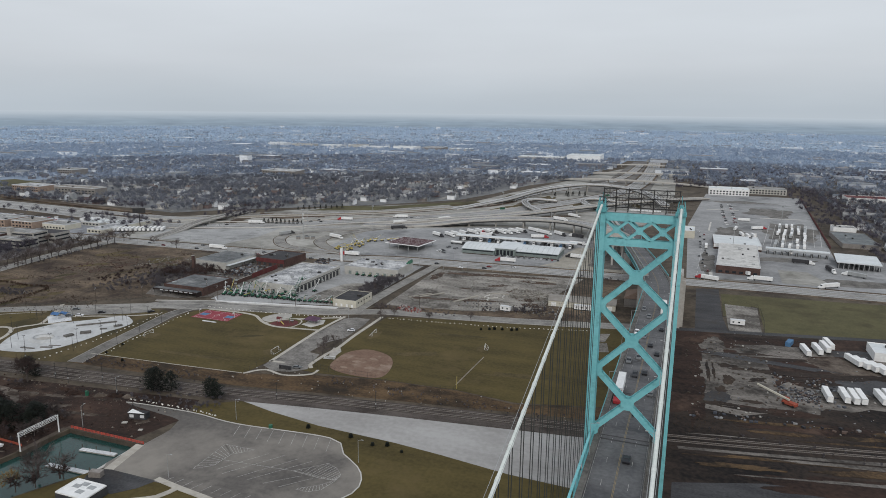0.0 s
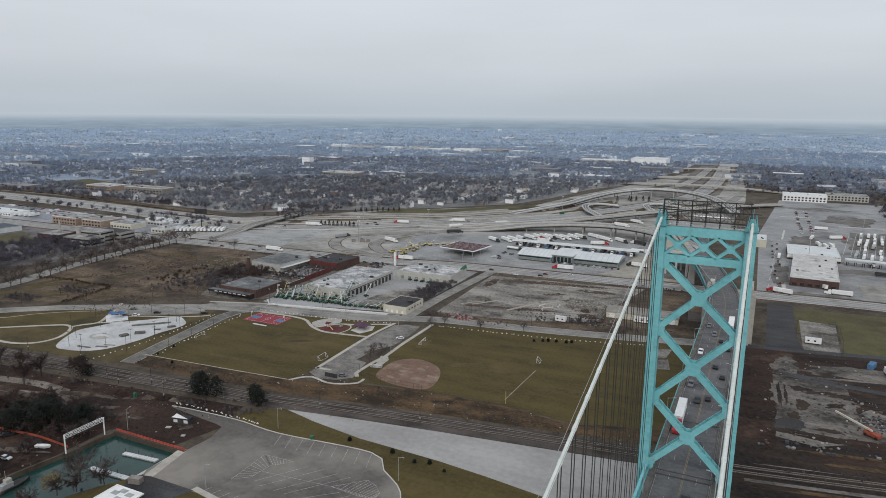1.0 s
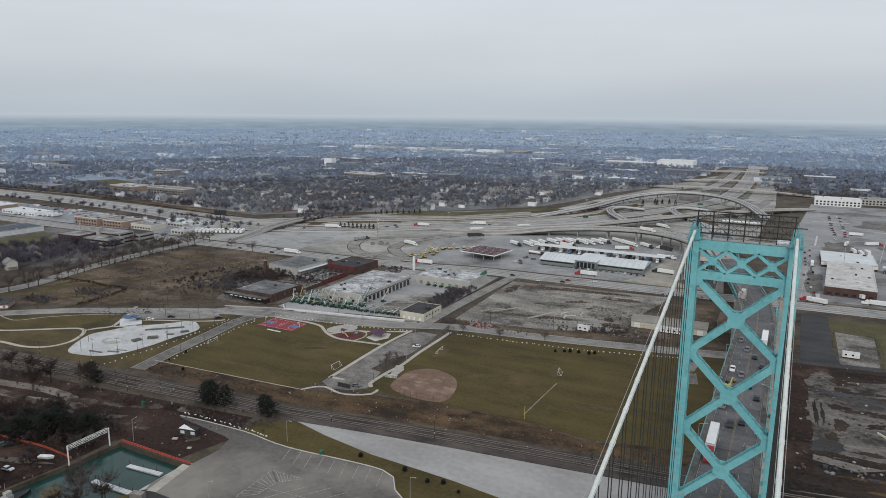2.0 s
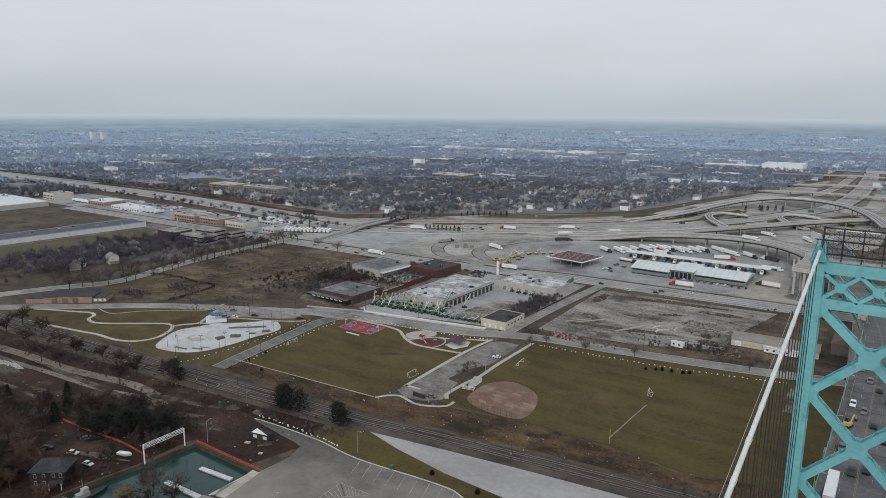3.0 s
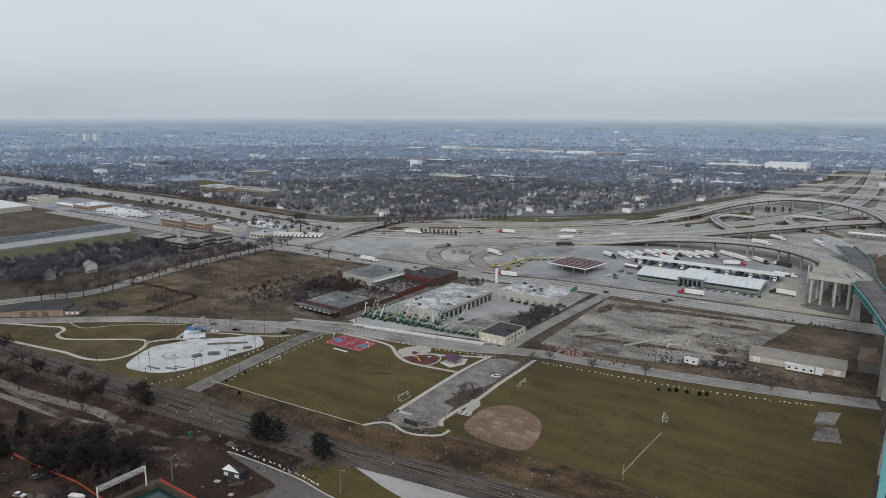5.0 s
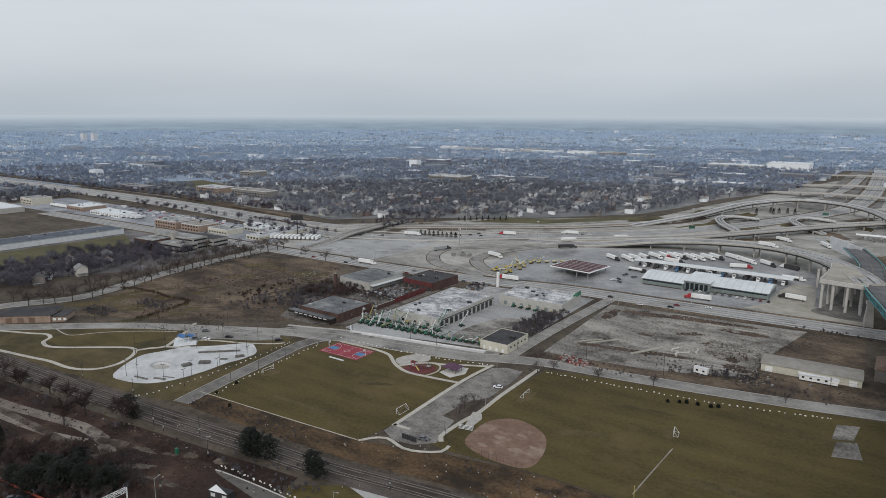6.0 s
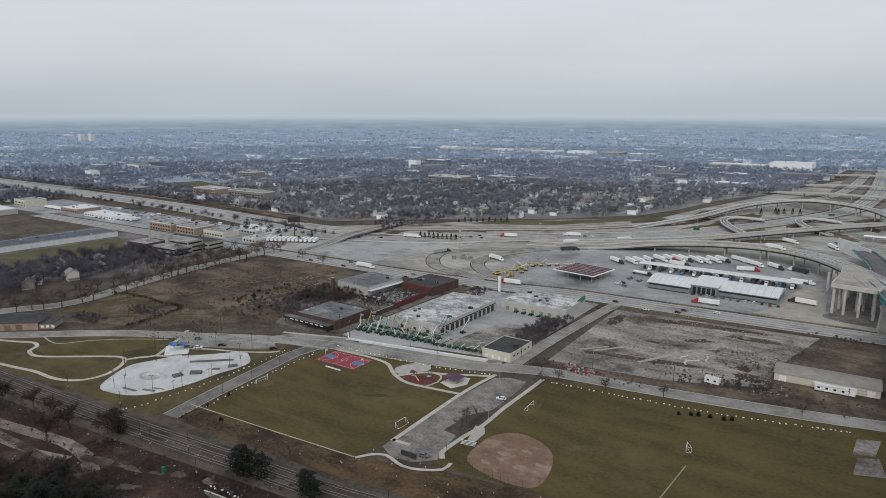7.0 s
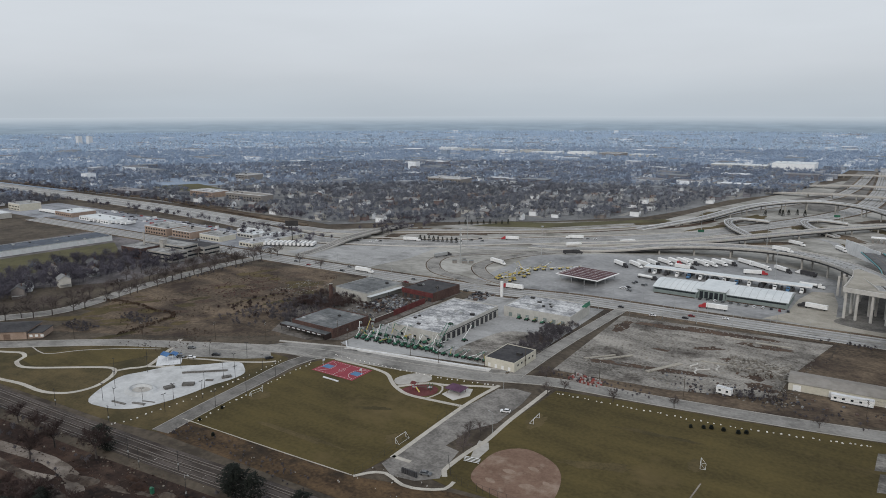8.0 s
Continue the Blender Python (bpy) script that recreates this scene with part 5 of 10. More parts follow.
area("brown_yard", [(-80, 300), (-66, 366), (-34, 370), (-30, 300)], 0.055, ROUGH_FIELD, "brown weedy yard", "yard")
area("works_yard", [(-318, 200), (-318, 300), (-300, 352), (-210, 360), (-209, 222), (-260, 210), (-305, 197)], 0.09, FREEWAY, "grey paved equipment yard", "yard")
area("yard_island", rounded([(-249, 224), (-249, 262), (-240, 280), (-212, 280), (-211, 226)], 6), 0.12, RUBBLE, "rough gravel yard with weeds", "yard")
area("brick_yard", [(-372, 192), (-398, 240), (-408, 320), (-320, 350), (-320, 205), (-340, 192)], 0.07, YARD_DIRT, "dirty yard between brick workshops", "yard")
area("interchange_land", [(-620, 352), (-640, 470), (-540, 560), (-480, 640), (-300, 790), (-275, 930), (-245, 1060), (-150, 1500), (-20, 1500), (-10, 1000), (-20, 700), (-60, 560), (-40, 400), (-300, 374), (-470, 358)], 0.02, PALE_LAND, "pale dry land between the motorway ramps", "land")
area("truck_yard", [(-335, 384), (-338, 500), (-280, 545), (-200, 590), (-130, 590), (-72, 545), (-66, 440), (-90, 402), (-190, 394), (-290, 380)], 0.10, PLAZA_ASPHALT, "grey paved truck inspection yard", "yard")
area("paved_apron", [(-555, 372), (-556, 440), (-493, 462), (-440, 480), (-432, 420), (-440, 368)], 0.06, FREEWAY, "empty pale paved apron beside the motorway", "apron")
area("grass_wedge", [(-484, 610), (-461, 668), (-405, 690), (-340, 760), (-300, 800), (-285, 790), (-345, 720), (-400, 650)], 0.05, LAWN_BRIGHT, "grass bank beside the motorway", "lawn")


def windows(parent, x0, x1, y, z0, z1, count, axis="x", inset=0.06, width=None, material=None, name="window"):
    """A row of equal openings on a wall facing along the other axis."""
    pitch = (x1 - x0) / count
    width = width or pitch * 0.55
    for i in range(count):
        c = x0 + pitch * (i + 0.5)
        k = Mesh()
        if axis == "x":
            k.box(c - width / 2, y - inset, z0, c + width / 2, y + inset, z1)
        else:
            k.box(y - inset, c - width / 2, z0, y + inset, c + width / 2, z1)
        part(name, k, material or GLASS_DARK, parent)


def flat_building(name, label, x0, y0, x1, y1, h, wall, roof, turn=0.0, parapet=0.5, units=3, trim=None, category="building", group=""):
    """A flat-roofed block about its own centre, with a parapet and roof gear."""
    ob = thing(name, label, category, group, at=pose((x0 + x1) / 2, (y0 + y1) / 2, 0, 0, 0, turn))
    a, b = (x1 - x0) / 2, (y1 - y0) / 2
    part("wall", Mesh().box(-a, -b, -0.5, a, b, h - 0.3), wall, ob)
    part("roof", Mesh().box(-a + 0.3, -b + 0.3, h - 0.3, a - 0.3, b - 0.3, h), roof, ob)
    t = 0.3
    rim = Mesh()
    rim.box(-a, -b, h - 0.3, a, -b + t, h + parapet).box(-a, b - t, h - 0.3, a, b, h + parapet)
    rim.box(-a, -b + t, h - 0.3, -a + t, b - t, h + parapet).box(a - t, -b + t, h - 0.3, a, b - t, h + parapet)
    part("parapet", rim, trim or wall, ob)
    rnd = random.Random(int(abs(x0 * 7 + y0 * 3)))
    for i in range(units):
        ux, uy = rnd.uniform(-a * 0.8, a * 0.8), rnd.uniform(-b * 0.8, b * 0.8)
        s = rnd.uniform(0.7, 1.6)
        part("roof_unit", Mesh().box(ux - s, uy - s * 0.7, h, ux + s, uy + s * 0.7, h + rnd.uniform(0.7, 1.5)), GREY_STEEL if i % 2 else BLACK_STEEL, ob)
    return ob, a, b


# brick workshop with a loading canopy
shop, a, b = flat_building("brick_workshop", "dark red brick workshop with a flat grey roof and canopy", -364, 203, -327, 237, 6.0, BRICK, WEATHERED_ROOF, units=2, trim=BRICK)
part("canopy", Mesh().box(-a - 6, -b - 5.5, 3.5, a - 2, -b, 3.9), WEATHERED_ROOF, shop)
part("canopy_fascia", Mesh().box(-a - 6, -b - 5.6, 2.6, a - 2, -b - 5.42, 3.96), NEAR_BLACK_BRICK, shop)
for i in range(7):
    part("sign_panel", Mesh().box(-a + 1 + i * 4.6, -b - 5.66, 2.75, -a + 3.9 + i * 4.6, -b - 5.61, 3.45), PALE_CONCRETE, shop)
part("end_wall", Mesh().box(a - 2.4, -b - 5.4, 0, a - 2.0, -b, 3.5), NEAR_BLACK_BRICK, shop)
for i in range(6):
    part("canopy_post", Mesh().box(-a - 5 + i * 7.6, -b - 5.1, 0, -a - 4.7 + i * 7.6, -b - 4.8, 3.5), BLACK_STEEL, shop)
windows(shop, -a, a, -b, 0.4, 3.0, 6, material=DARK_ROOF, name="loading_door")
wall_run = thing("brick_wall", "long dark red brick yard wall", "wall")
part("wall", Mesh().bar((-326, 237, 1.6), (-326, 262, 1.6), 0.4, 3.4), BRICK, wall_run)
part("painted_wall", Mesh().bar((-326, 262, 2.0), (-326.5, 300, 2.0), 0.42, 4.2), MAROON, wall_run, "dull red painted brick")
part("coping", Mesh().bar((-326, 237, 3.38), (-326, 262, 3.38), 0.6, 0.16), OLD_CONCRETE, wall_run)
shed, a, b = flat_building("grey_shed", "low shed with a grey membrane roof beside the brick yard", -397, 279, -363, 319, 6.6, GREY_WALL, WEATHERED_ROOF, turn=-4, units=1, trim=GREY_STEEL)
part("lean_to", Mesh().box(a, -b, 4.2, a + 4, b, 4.5), METAL_ROOF, shed)
for y in (-b + 1, 0, b - 1):
    part("post", Mesh().box(a + 3.6, y - 0.12, 0, a + 3.85, y + 0.12, 4.2), BLACK_STEEL, shed)
red, a, b = flat_building("red_workshop", "workshop with a red fascia and dark flat roof", -352, 306, -322, 340, 6.6, BRICK, DARK_ROOF, turn=-3, units=3, trim=BRICK)
part("fascia", Mesh().box(-a - 0.4, -b - 0.5, 3.6, a + 0.3, -b - 0.1, 6.9), MAROON, red)
windows(red, -a, a, -b, 0.3, 3.0, 5, material=DARK_ROOF, name="shop_door")
stack = thing("chimney_stack", "square red brick chimney stack", "chimney", at=pose(-385.6, 262, 0))
part("shaft", Mesh().add([(x * f, y * f, z) for z, f in ((0, 1.0), (14.5, 0.75)) for x, y in ((-1.2, -1.2), (1.2, -1.2), (1.2, 1.2), (-1.2, 1.2))], [(3, 2, 1, 0), (4, 5, 6, 7)] + [(i, (i + 1) % 4, 4 + (i + 1) % 4, 4 + i) for i in range(4)]), BRICK, stack)
part("cap", Mesh().box(-1.05, -1.05, 14.5, 1.05, 1.05, 14.9), OLD_CONCRETE, stack)

# equipment depot: long bay hall and a cross wing
depot, a, b = flat_building("depot_hall", "long pale depot hall with bay doors and a patched white roof", -302, 231, -265, 303, 7.2, GREY_WALL, PATCHED_ROOF, units=9)
windows(depot, -b + 2, b - 2, a, 0.2, 4.6, 12, axis="y", material=ASPHALT_NEW, name="bay_door", width=3.6)
windows(depot, -b, b, a + 0.05, 4.9, 5.5, 1, axis="y", material=DARK_ROOF, name="fascia_band", width=2 * b - 1)
windows(depot, -a + 3, a - 3, -b, 1.2, 3.0, 3, name="window", width=2.0)
wing, a, b = flat_building("depot_wing", "pale depot wing with a patched white roof and green sign", -263.5, 308, -214, 344, 6.6, GREY_WALL, PATCHED_ROOF, turn=2, units=9)
windows(wing, -a + 2, a - 2, -b, 0.4, 3.2, 7, material=GREEN_WALL, name="door", width=2.6)
part("green_fascia", Mesh().add([(a - 3, b - 9, 6.6), (a + 0.4, b - 9, 6.6), (a + 0.4, b, 6.6), (a - 3, b, 6.6), (a - 0.4, b - 9, 9.4), (a - 0.4, b, 9.4)], [(0, 1, 4), (2, 3, 5), (1, 2, 5, 4), (3, 0, 4, 5)]), LIFT_GREEN, wing)
mast = solo("white_sign_post", Mesh().box(-289, 347.4, 0, -287, 348.6, 12.5), WHITE_PAINT, "tall blank white pylon sign", "sign")
office, a, b = flat_building("cream_office", "small cream block office with a dark flat roof", -224.5, 218, -205.5, 244, 5.2, CREAM_WALL, DARK_ROOF, units=1, parapet=0.35)
windows(office, -a + 1, a - 1, -b, 0.3, 2.4, 4, name="door", width=1.5, material=WHITE_PAINT)
windows(office, -b + 2, b - 2, a, 2.6, 3.6, 5, axis="y", name="window", width=1.6)

# white sheds by the bridge
barn = thing("white_shed", "long white shed with a low tan gabled roof", "building", at=pose(-55, 288, 0, 0, 0, 3.5))
part("wall", Mesh().box(-24, -8.5, -0.5, 24, 8.5, 4.2).tent(-24, -8.5, 24, 8.5, 4.2, 1.6), CREAM_WALL, barn)
part("roof", Mesh().gable(-24, -8.5, 24, 8.5, 4.2, 1.6, "x", 0.5), TAN_ROOF, barn)
for x in (-20, -4, 12, 20):
    part("door", Mesh().box(x - 1.8, -8.58, 0, x + 1.8, -8.46, 3.2), WHITE_PAINT, barn)
hall, a, b = flat_building("tan_hall", "tan brick hall with a hipped brown roof beside the bridge", -26, 296, -10, 320, 6.0, TAN_BRICK, TAN_ROOF, units=1)
part("hip_roof", Mesh().add([(-a - .5, -b - .5, 6.6), (a + .5, -b - .5, 6.6), (a + .5, b + .5, 6.6), (-a - .5, b + .5, 6.6), (0, -b + 7, 10.4), (0, b - 7, 10.4)], [(3, 2, 1, 0), (0, 1, 4), (1, 2, 5, 4), (2, 3, 5), (3, 0, 4, 5)]), BROWN_ROOF, hall)

# customs hall: two arched metal roofs
customs = thing("customs_hall", "sage green inspection hall with arched pale metal roofs", "building")
for x0, x1, y0, y1 in ((-196, -163, 428, 462), (-143, -101, 434, 468)):
    part("wall", Mesh().box(x0, y0, -0.5, x1, y1, 5.0), GREEN_WALL, customs)
    part("window_band", Mesh().box(x0 + 0.8, y0 - 0.08, 3.2, x1 - 0.8, y0 + 0.05, 4.3), GLASS_DARK, customs)
    # Dark kerb strip along the foot of the hall, in the bramble colour.
    part("base_kerb", Mesh().box(x0 + 1, y0 - 1.2, 0, x1 - 1, y0 - 0.3, 0.6), BRAMBLE, customs)
    n_ = 12
    prof = [(y0 - 0.8 + (y1 - y0 + 1.6) * i / n_, 5.0 + 3.2 * math.sin(math.pi * i / n_)) for i in range(n_ + 1)]
    part("arched_roof", Mesh().add([(x, y, z) for x in (x0 - 0.6, x1 + 0.6) for y, z in prof], [(i, i + 1, n_ + 2 + i, n_ + 1 + i) for i in range(n_)] + [tuple(range(n_ + 1)), tuple(range(2 * n_ + 1, n_, -1))]), METAL_ROOF, customs)
    for i in range(1, 8):
        x = x0 + (x1 - x0) * i / 8
        part("roof_seam", Mesh().strip([Vector((x, y, z)) for y, z in prof], 0.1, 0.1, 0.0, 0.1), GREY_STEEL, customs)
part("entrance_block", Mesh().box(-163, 431, -0.5, -143, 466, 7.0), GREEN_WALL, customs)
part("entrance_roof", Mesh().box(-163.6, 430, 7.0, -142.4, 466.5, 7.6), METAL_ROOF, customs)
windows(customs, -162, -144, 431, 0.4, 5.6, 5, name="window", width=2.6)

# long canopy over the truck booths
canopy = thing("booth_canopy", "long thin white canopy over truck inspection booths", "canopy", at=pose(-158, 494, 0, 0, 0, 0.3))
part("roof", Mesh().box(-66, -5, 5.4, 66, 5, 6.0), METAL_ROOF, canopy)
part("fascia", Mesh().box(-66.1, -5.15, 5.2, 66.1, -5.0, 6.15), WHITE_PAINT, canopy)
for i in range(16):
    x = -62 + 8.2 * i
    part("column", Mesh().box(x - 0.25, -0.25, 0, x + 0.25, 0.25, 5.4), GREY_STEEL, canopy)
    part("booth", Mesh().box(x - 0.8, -2.2, 0.1, x + 0.8, 1.2, 2.7), DARK_ROOF, canopy)
fuel = thing("red_canopy", "open truck canopy with a red and white banded roof", "canopy", at=pose(-254, 434, 0, 0, 0, -8))
part("roof", Mesh().box(-20, -18, 5.6, 20, 18, 6.2), WHITE_PAINT, fuel)
for i in range(7):
    y = -16 + 5.0 * i
    part("roof_band", Mesh().box(-19.0, y - 0.9, 6.2, 19.0, y + 3.1, 6.35), CANOPY_RED, fuel)
for x in (-17, -6, 6, 17):
    for y in (-15, 0, 15):
        part("column", Mesh().box(x - 0.25, y - 0.25, 0, x + 0.25, y + 0.25, 5.6), GREY_STEEL, fuel)

# ---- motorway and ramps ----
def elevated(label, pts, width, parapet=CONCRETE, pier_gap=34, deck_mat=FREEWAY, piers=True, group="motorway ramps", skip=()):
    """A raised road on piers: points are x, y and height of the road surface."""
    ob = thing("motorway_ramp", label, "ramp", group)
    line = smooth(pts, 8)
    part("deck", Mesh().strip(line, width / 2, width / 2, -1.3, 0.0), OLD_CONCRETE, ob)
    if group == "motorway ramps":
        part("girder", Mesh().strip([p for p in line if p.z > 1.0], width / 2 - 0.9, width / 2 - 0.9, -2.9, -1.3), GIRDER, ob)
    part("road_surface", Mesh().strip(line, width / 2 - 0.5, width / 2 - 0.5, 0.0, 0.05), deck_mat, ob)
    for s in (-1, 1):
        o = s * (width / 2 - 0.25)
        part("parapet", Mesh().strip(line, o + 0.2, 0.2 - o, 0.0, 0.95), parapet, ob)
    for o in (-width / 5, width / 5):
        part("worn_lane", Mesh().strip(line, o + 1.0, 1.0 - o, 0.05, 0.056), ASPHALT, ob, "darker worn wheel track")
    for o in (-width / 4, width / 4):
        part("lane_line", Mesh().strip(line, o + 0.1, 0.1 - o, 0.05, 0.06), LINE_WHITE, ob)
    run_ = 0.0
    for p, q in zip(line, line[1:]):
        run_ += (q - p).length
        if piers and run_ > pier_gap and p.z > 3.2:
            run_ = 0.0
            d = (q - p).normalized()
            s = Vector((-d.y, d.x, 0))
            ang = math.degrees(math.atan2(d.y, d.x))
            part("pier_cap", Mesh().obox(p.x, p.y, p.z - 2.5, 1.8, width * 0.85, 1.2, ang), OLD_CONCRETE, ob)
            for e in (-0.3, 0.3) if width > 9 else (0,):
                c = p + s * (e * width)
                part("column", Mesh().rod((c.x, c.y, -0.5), (c.x, c.y, p.z - 2.4), 0.85, n=8), OLD_CONCRETE, ob)
    return ob


elevated("wide curved concrete viaduct on columns round the truck yard", [(-362, 538, 0.22), (-326, 548, 0.25), (-298, 556, 1.2), (-272, 566, 3.5), (-240, 583, 7.0), (-200, 597, 9.5), (-158, 602, 11.2), (-122, 594, 12.4), (-93, 573, 13.4), (-74, 545, 15.0), (-63, 518, 17.2), (-54, 490, 19.8), (-45, 462, 21.4), (-38, 438, 21.9)], 20)
elevated("long concrete flyover crossing the interchange", [(-330, 560, 2.0), (-262, 600, 5.0), (-208, 640, 7.0), (-141, 735, 7.5), (-85, 815, 7.5), (-20, 900, 6.0), (40, 980, 2.0)], 13)
elevated("high curved concrete ramp with pale parapets", [(-300, 700, 1.0), (-255, 800, 5.0), (-232, 870, 9.0), (-208, 930, 12.0), (-165, 985, 14.0), (-118, 990, 14.0), (-72, 955, 13.0), (-40, 890, 11.0), (-18, 810, 8.0)], 12, parapet=PALE_CONCRETE)
elevated("tight loop ramp with pale parapets", [(-176, 712, 3.0), (-205, 750, 6.0), (-218, 790, 7.0), (-208, 822, 6.0), (-180, 838, 3.0)], 9, parapet=PALE_CONCRETE, pier_gap=26)
elevated("tight loop ramp with pale parapets", [(-98, 770, 2.0), (-128, 800, 5.5), (-140, 840, 6.5), (-125, 872, 5.0), (-96, 880, 2.0)], 8, parapet=PALE_CONCRETE, pier_gap=26)
plaza = thing("toll_plaza_deck", "raised sandy concrete plaza deck on tall columns", "plaza deck")
part("deck", Mesh().prism([(-68, 432), (-38, 427), (-38, 452), (-50, 488), (-64, 505), (-67, 497), (-65, 470)], 19.9, 21.6), OLD_CONCRETE, plaza)
part("surface", Mesh().prism([(-67.4, 432.6), (-39, 427.8), (-39, 452), (-50, 487), (-63.6, 503), (-66.2, 496), (-64.2, 470)], 21.6, 21.66), PLAZA_CONCRETE, plaza)
part("front_beam", Mesh().bar((-68, 432.6, 20.6), (-38, 427.6, 20.6), 1.2, 3.0), CONCRETE, plaza)
part("side_wall", Mesh().strip(smooth([(-68, 432.4, 21.6), (-65.4, 470, 21.6), (-67, 497, 21.2), (-72, 512, 18.4)], 6), 0.2, 0.2, -1.4, 1.0), CONCRETE, plaza)
for x, y in ((-66, 434), (-59, 432.5), (-50, 431), (-41, 429.5), (-63, 450), (-52, 448), (-42, 446), (-62, 472), (-50, 470), (-60, 492)):
    part("column", Mesh().rod((x, y, -0.5), (x, y, 20.0), 0.95, n=10), CONCRETE, plaza)
for x, y, h in ((-72, 500, 17.0), (-75, 497, 16.0), (-70, 492, 16.5)):
    part("old_column", Mesh().box(x - 0.8, y - 0.8, -0.5, x + 0.8, y + 0.8, h), CONCRETE, plaza)
area("sandy_verge", [(-112, 402), (-66, 404), (-36, 402), (-36, 424), (-70, 432), (-72, 470), (-78, 505), (-92, 500), (-98, 470), (-100, 425)], 0.115, PLAZA_CONCRETE, "sandy beige ground below the plaza deck", "ground")
# Shade below the plaza deck, painted as a darker patch of ground.
area("underdeck_road", rounded([(-70, 420), (-40, 412), (-34, 430), (-38, 520), (-56, 520), (-62, 450)], 5), 0.13, ASPHALT, "darker patch standing in for shade below the plaza deck", "road")
screen = thing("noise_wall", "pale concrete wall on a grass bank by the toll plaza", "wall")
for i in range(6):
    part("panel", Mesh().obox(-82 + i * 5.2, 686 - i * 9.6, 0, 10.6, 0.8, 13 + (i % 2) * 0.3, -61.5), PALE_CONCRETE, screen)
booths = thing("toll_booths", "white toll booth canopy over several lanes", "toll booth")
part("roof", Mesh().box(-66, 760, 5.5, -22, 768, 6.3), WHITE_PAINT, booths)
for i in range(9):
    x = -64 + 5 * i
    part("booth", Mesh().box(x - 0.9, 762, 0, x + 0.9, 766, 3.0), TAN_BRICK, booths)
    part("column", Mesh().box(x - 0.2, 763.8, 3.0, x + 0.2, 764.2, 5.5), GREY_STEEL, booths)

area("motorway_corridor", [(-225, 1040), (-190, 1120), (-146, 1260), (-140, 1770), (-56, 1770), (-52, 1300), (-54, 1080), (-100, 970)], 0.03, ASPHALT, "grey paved motorway corridor between retaining banks", "motorway")
LANES = ((0.0, LINE_YELLOW, 0), (-7.5, LINE_WHITE, 3), (7.5, LINE_WHITE, 3), (-11.5, LINE_WHITE, 0), (11.5, LINE_WHITE, 0))
road("motorway", [(-1900, 470), (-1458, 480), (-1154, 482), (-988, 480), (-809, 468), (-642, 446), (-570, 440), (-500, 470), (-441, 506), (-398, 545), (-346, 592), (-296, 636), (-249, 690), (-204, 765), (-157, 860), (-112, 977), (-88, 1084), (-76, 1300), (-78, 1600), (-84, 1760)], 30, 0.16, FREEWAY, "wide pale concrete motorway", marks=LANES, kerb=True, category="motorway", verge=4.5, worn=(-9.5, -5.0, 5.0, 9.5))
road("motorway", [(-1900, 500), (-1292, 504), (-952, 502), (-700, 486), (-590, 490), (-520, 545), (-450, 592), (-372, 652), (-323, 706), (-276, 765), (-256, 829), (-236, 930), (-190, 1050), (-140, 1180), (-118, 1400), (-114, 1700)], 18, 0.14, FREEWAY, "pale concrete motorway carriageway", marks=LANES[:3], kerb=True, category="motorway", verge=3.5, worn=(-4.0, 4.0))
bank_line = flat([(-560, 508), (-520, 545), (-450, 592), (-372, 652), (-323, 706), (-276, 765), (-256, 829)])
solo("cutting_bank", Mesh().strip(bank_line, -10.5, 20.0, -0.3, 0.13), BRAMBLE, "dark brown weedy bank below the carriageway", "bank", kind="structure")
retaining = thing("retaining_wall", "long pale concrete retaining wall below the carriageway", "wall")
part("wall", Mesh().strip(bank_line, -9.6, 10.4, -0.3, 1.9), PLAZA_CONCRETE, retaining)
part("coping", Mesh().strip(bank_line, -9.4, 10.6, 1.9, 2.1), CONCRETE, retaining)
road("slip_road", [(-470, 500), (-400, 500), (-375, 514), (-330, 555), (-286, 603), (-238, 640), (-185, 662), (-130, 668), (-90, 650)], 12, 0.12, FREEWAY, "pale concrete slip road", kerb=True, category="slip road", worn=(-2.6, 2.6))
road("slip_road", [(-318, 374), (-352, 381), (-377, 389), (-394, 405), (-406, 426), (-408, 450), (-388, 476), (-350, 508), (-300, 548)], 11, 0.17, STREET, "curving grey slip road with kerbs", kerb=True, category="slip road", verge=1.2)
road("slip_road", [(-296, 384), (-322, 392), (-340, 404), (-356, 424), (-360, 447), (-352, 483), (-332, 519), (-304, 570), (-270, 610)], 11, 0.175, STREET, "curving grey slip road with kerbs", kerb=True, category="slip road", verge=1.2)
blots("planted_bank", "brown weedy bank beside the motorway", "bank", ROUGH_FIELD, [(-486, 560, 30, 20, 30), (-455, 574, 24, 16, 28), (-516, 552, 16, 22, 20)], 0.118, 77)
mast = thing("radio_mast", "slim grey lattice radio mast with panel antennas", "mast", at=pose(-380, 430, 0))
for k in range(3):
    g = k * 2.0944
    part("leg", Mesh().rod((0.9 * math.cos(g), 0.9 * math.sin(g), 0), (0.25 * math.cos(g), 0.25 * math.sin(g), 27), 0.12, 0.07, 5), GREY_STEEL, mast)
web = Mesh()
for k in range(13):
    r0, r1, z0, z1 = 0.9 - 0.05 * k, 0.85 - 0.05 * k, 2.0 * k, 2.0 * k + 2.0
    for q in range(3):
        g, h = q * 2.0944, (q + 1) * 2.0944
        web.rod((r0 * math.cos(g), r0 * math.sin(g), z0), (r1 * math.cos(h), r1 * math.sin(h), z1), 0.06, n=4)
part("lacing", web, GREY_STEEL, mast)
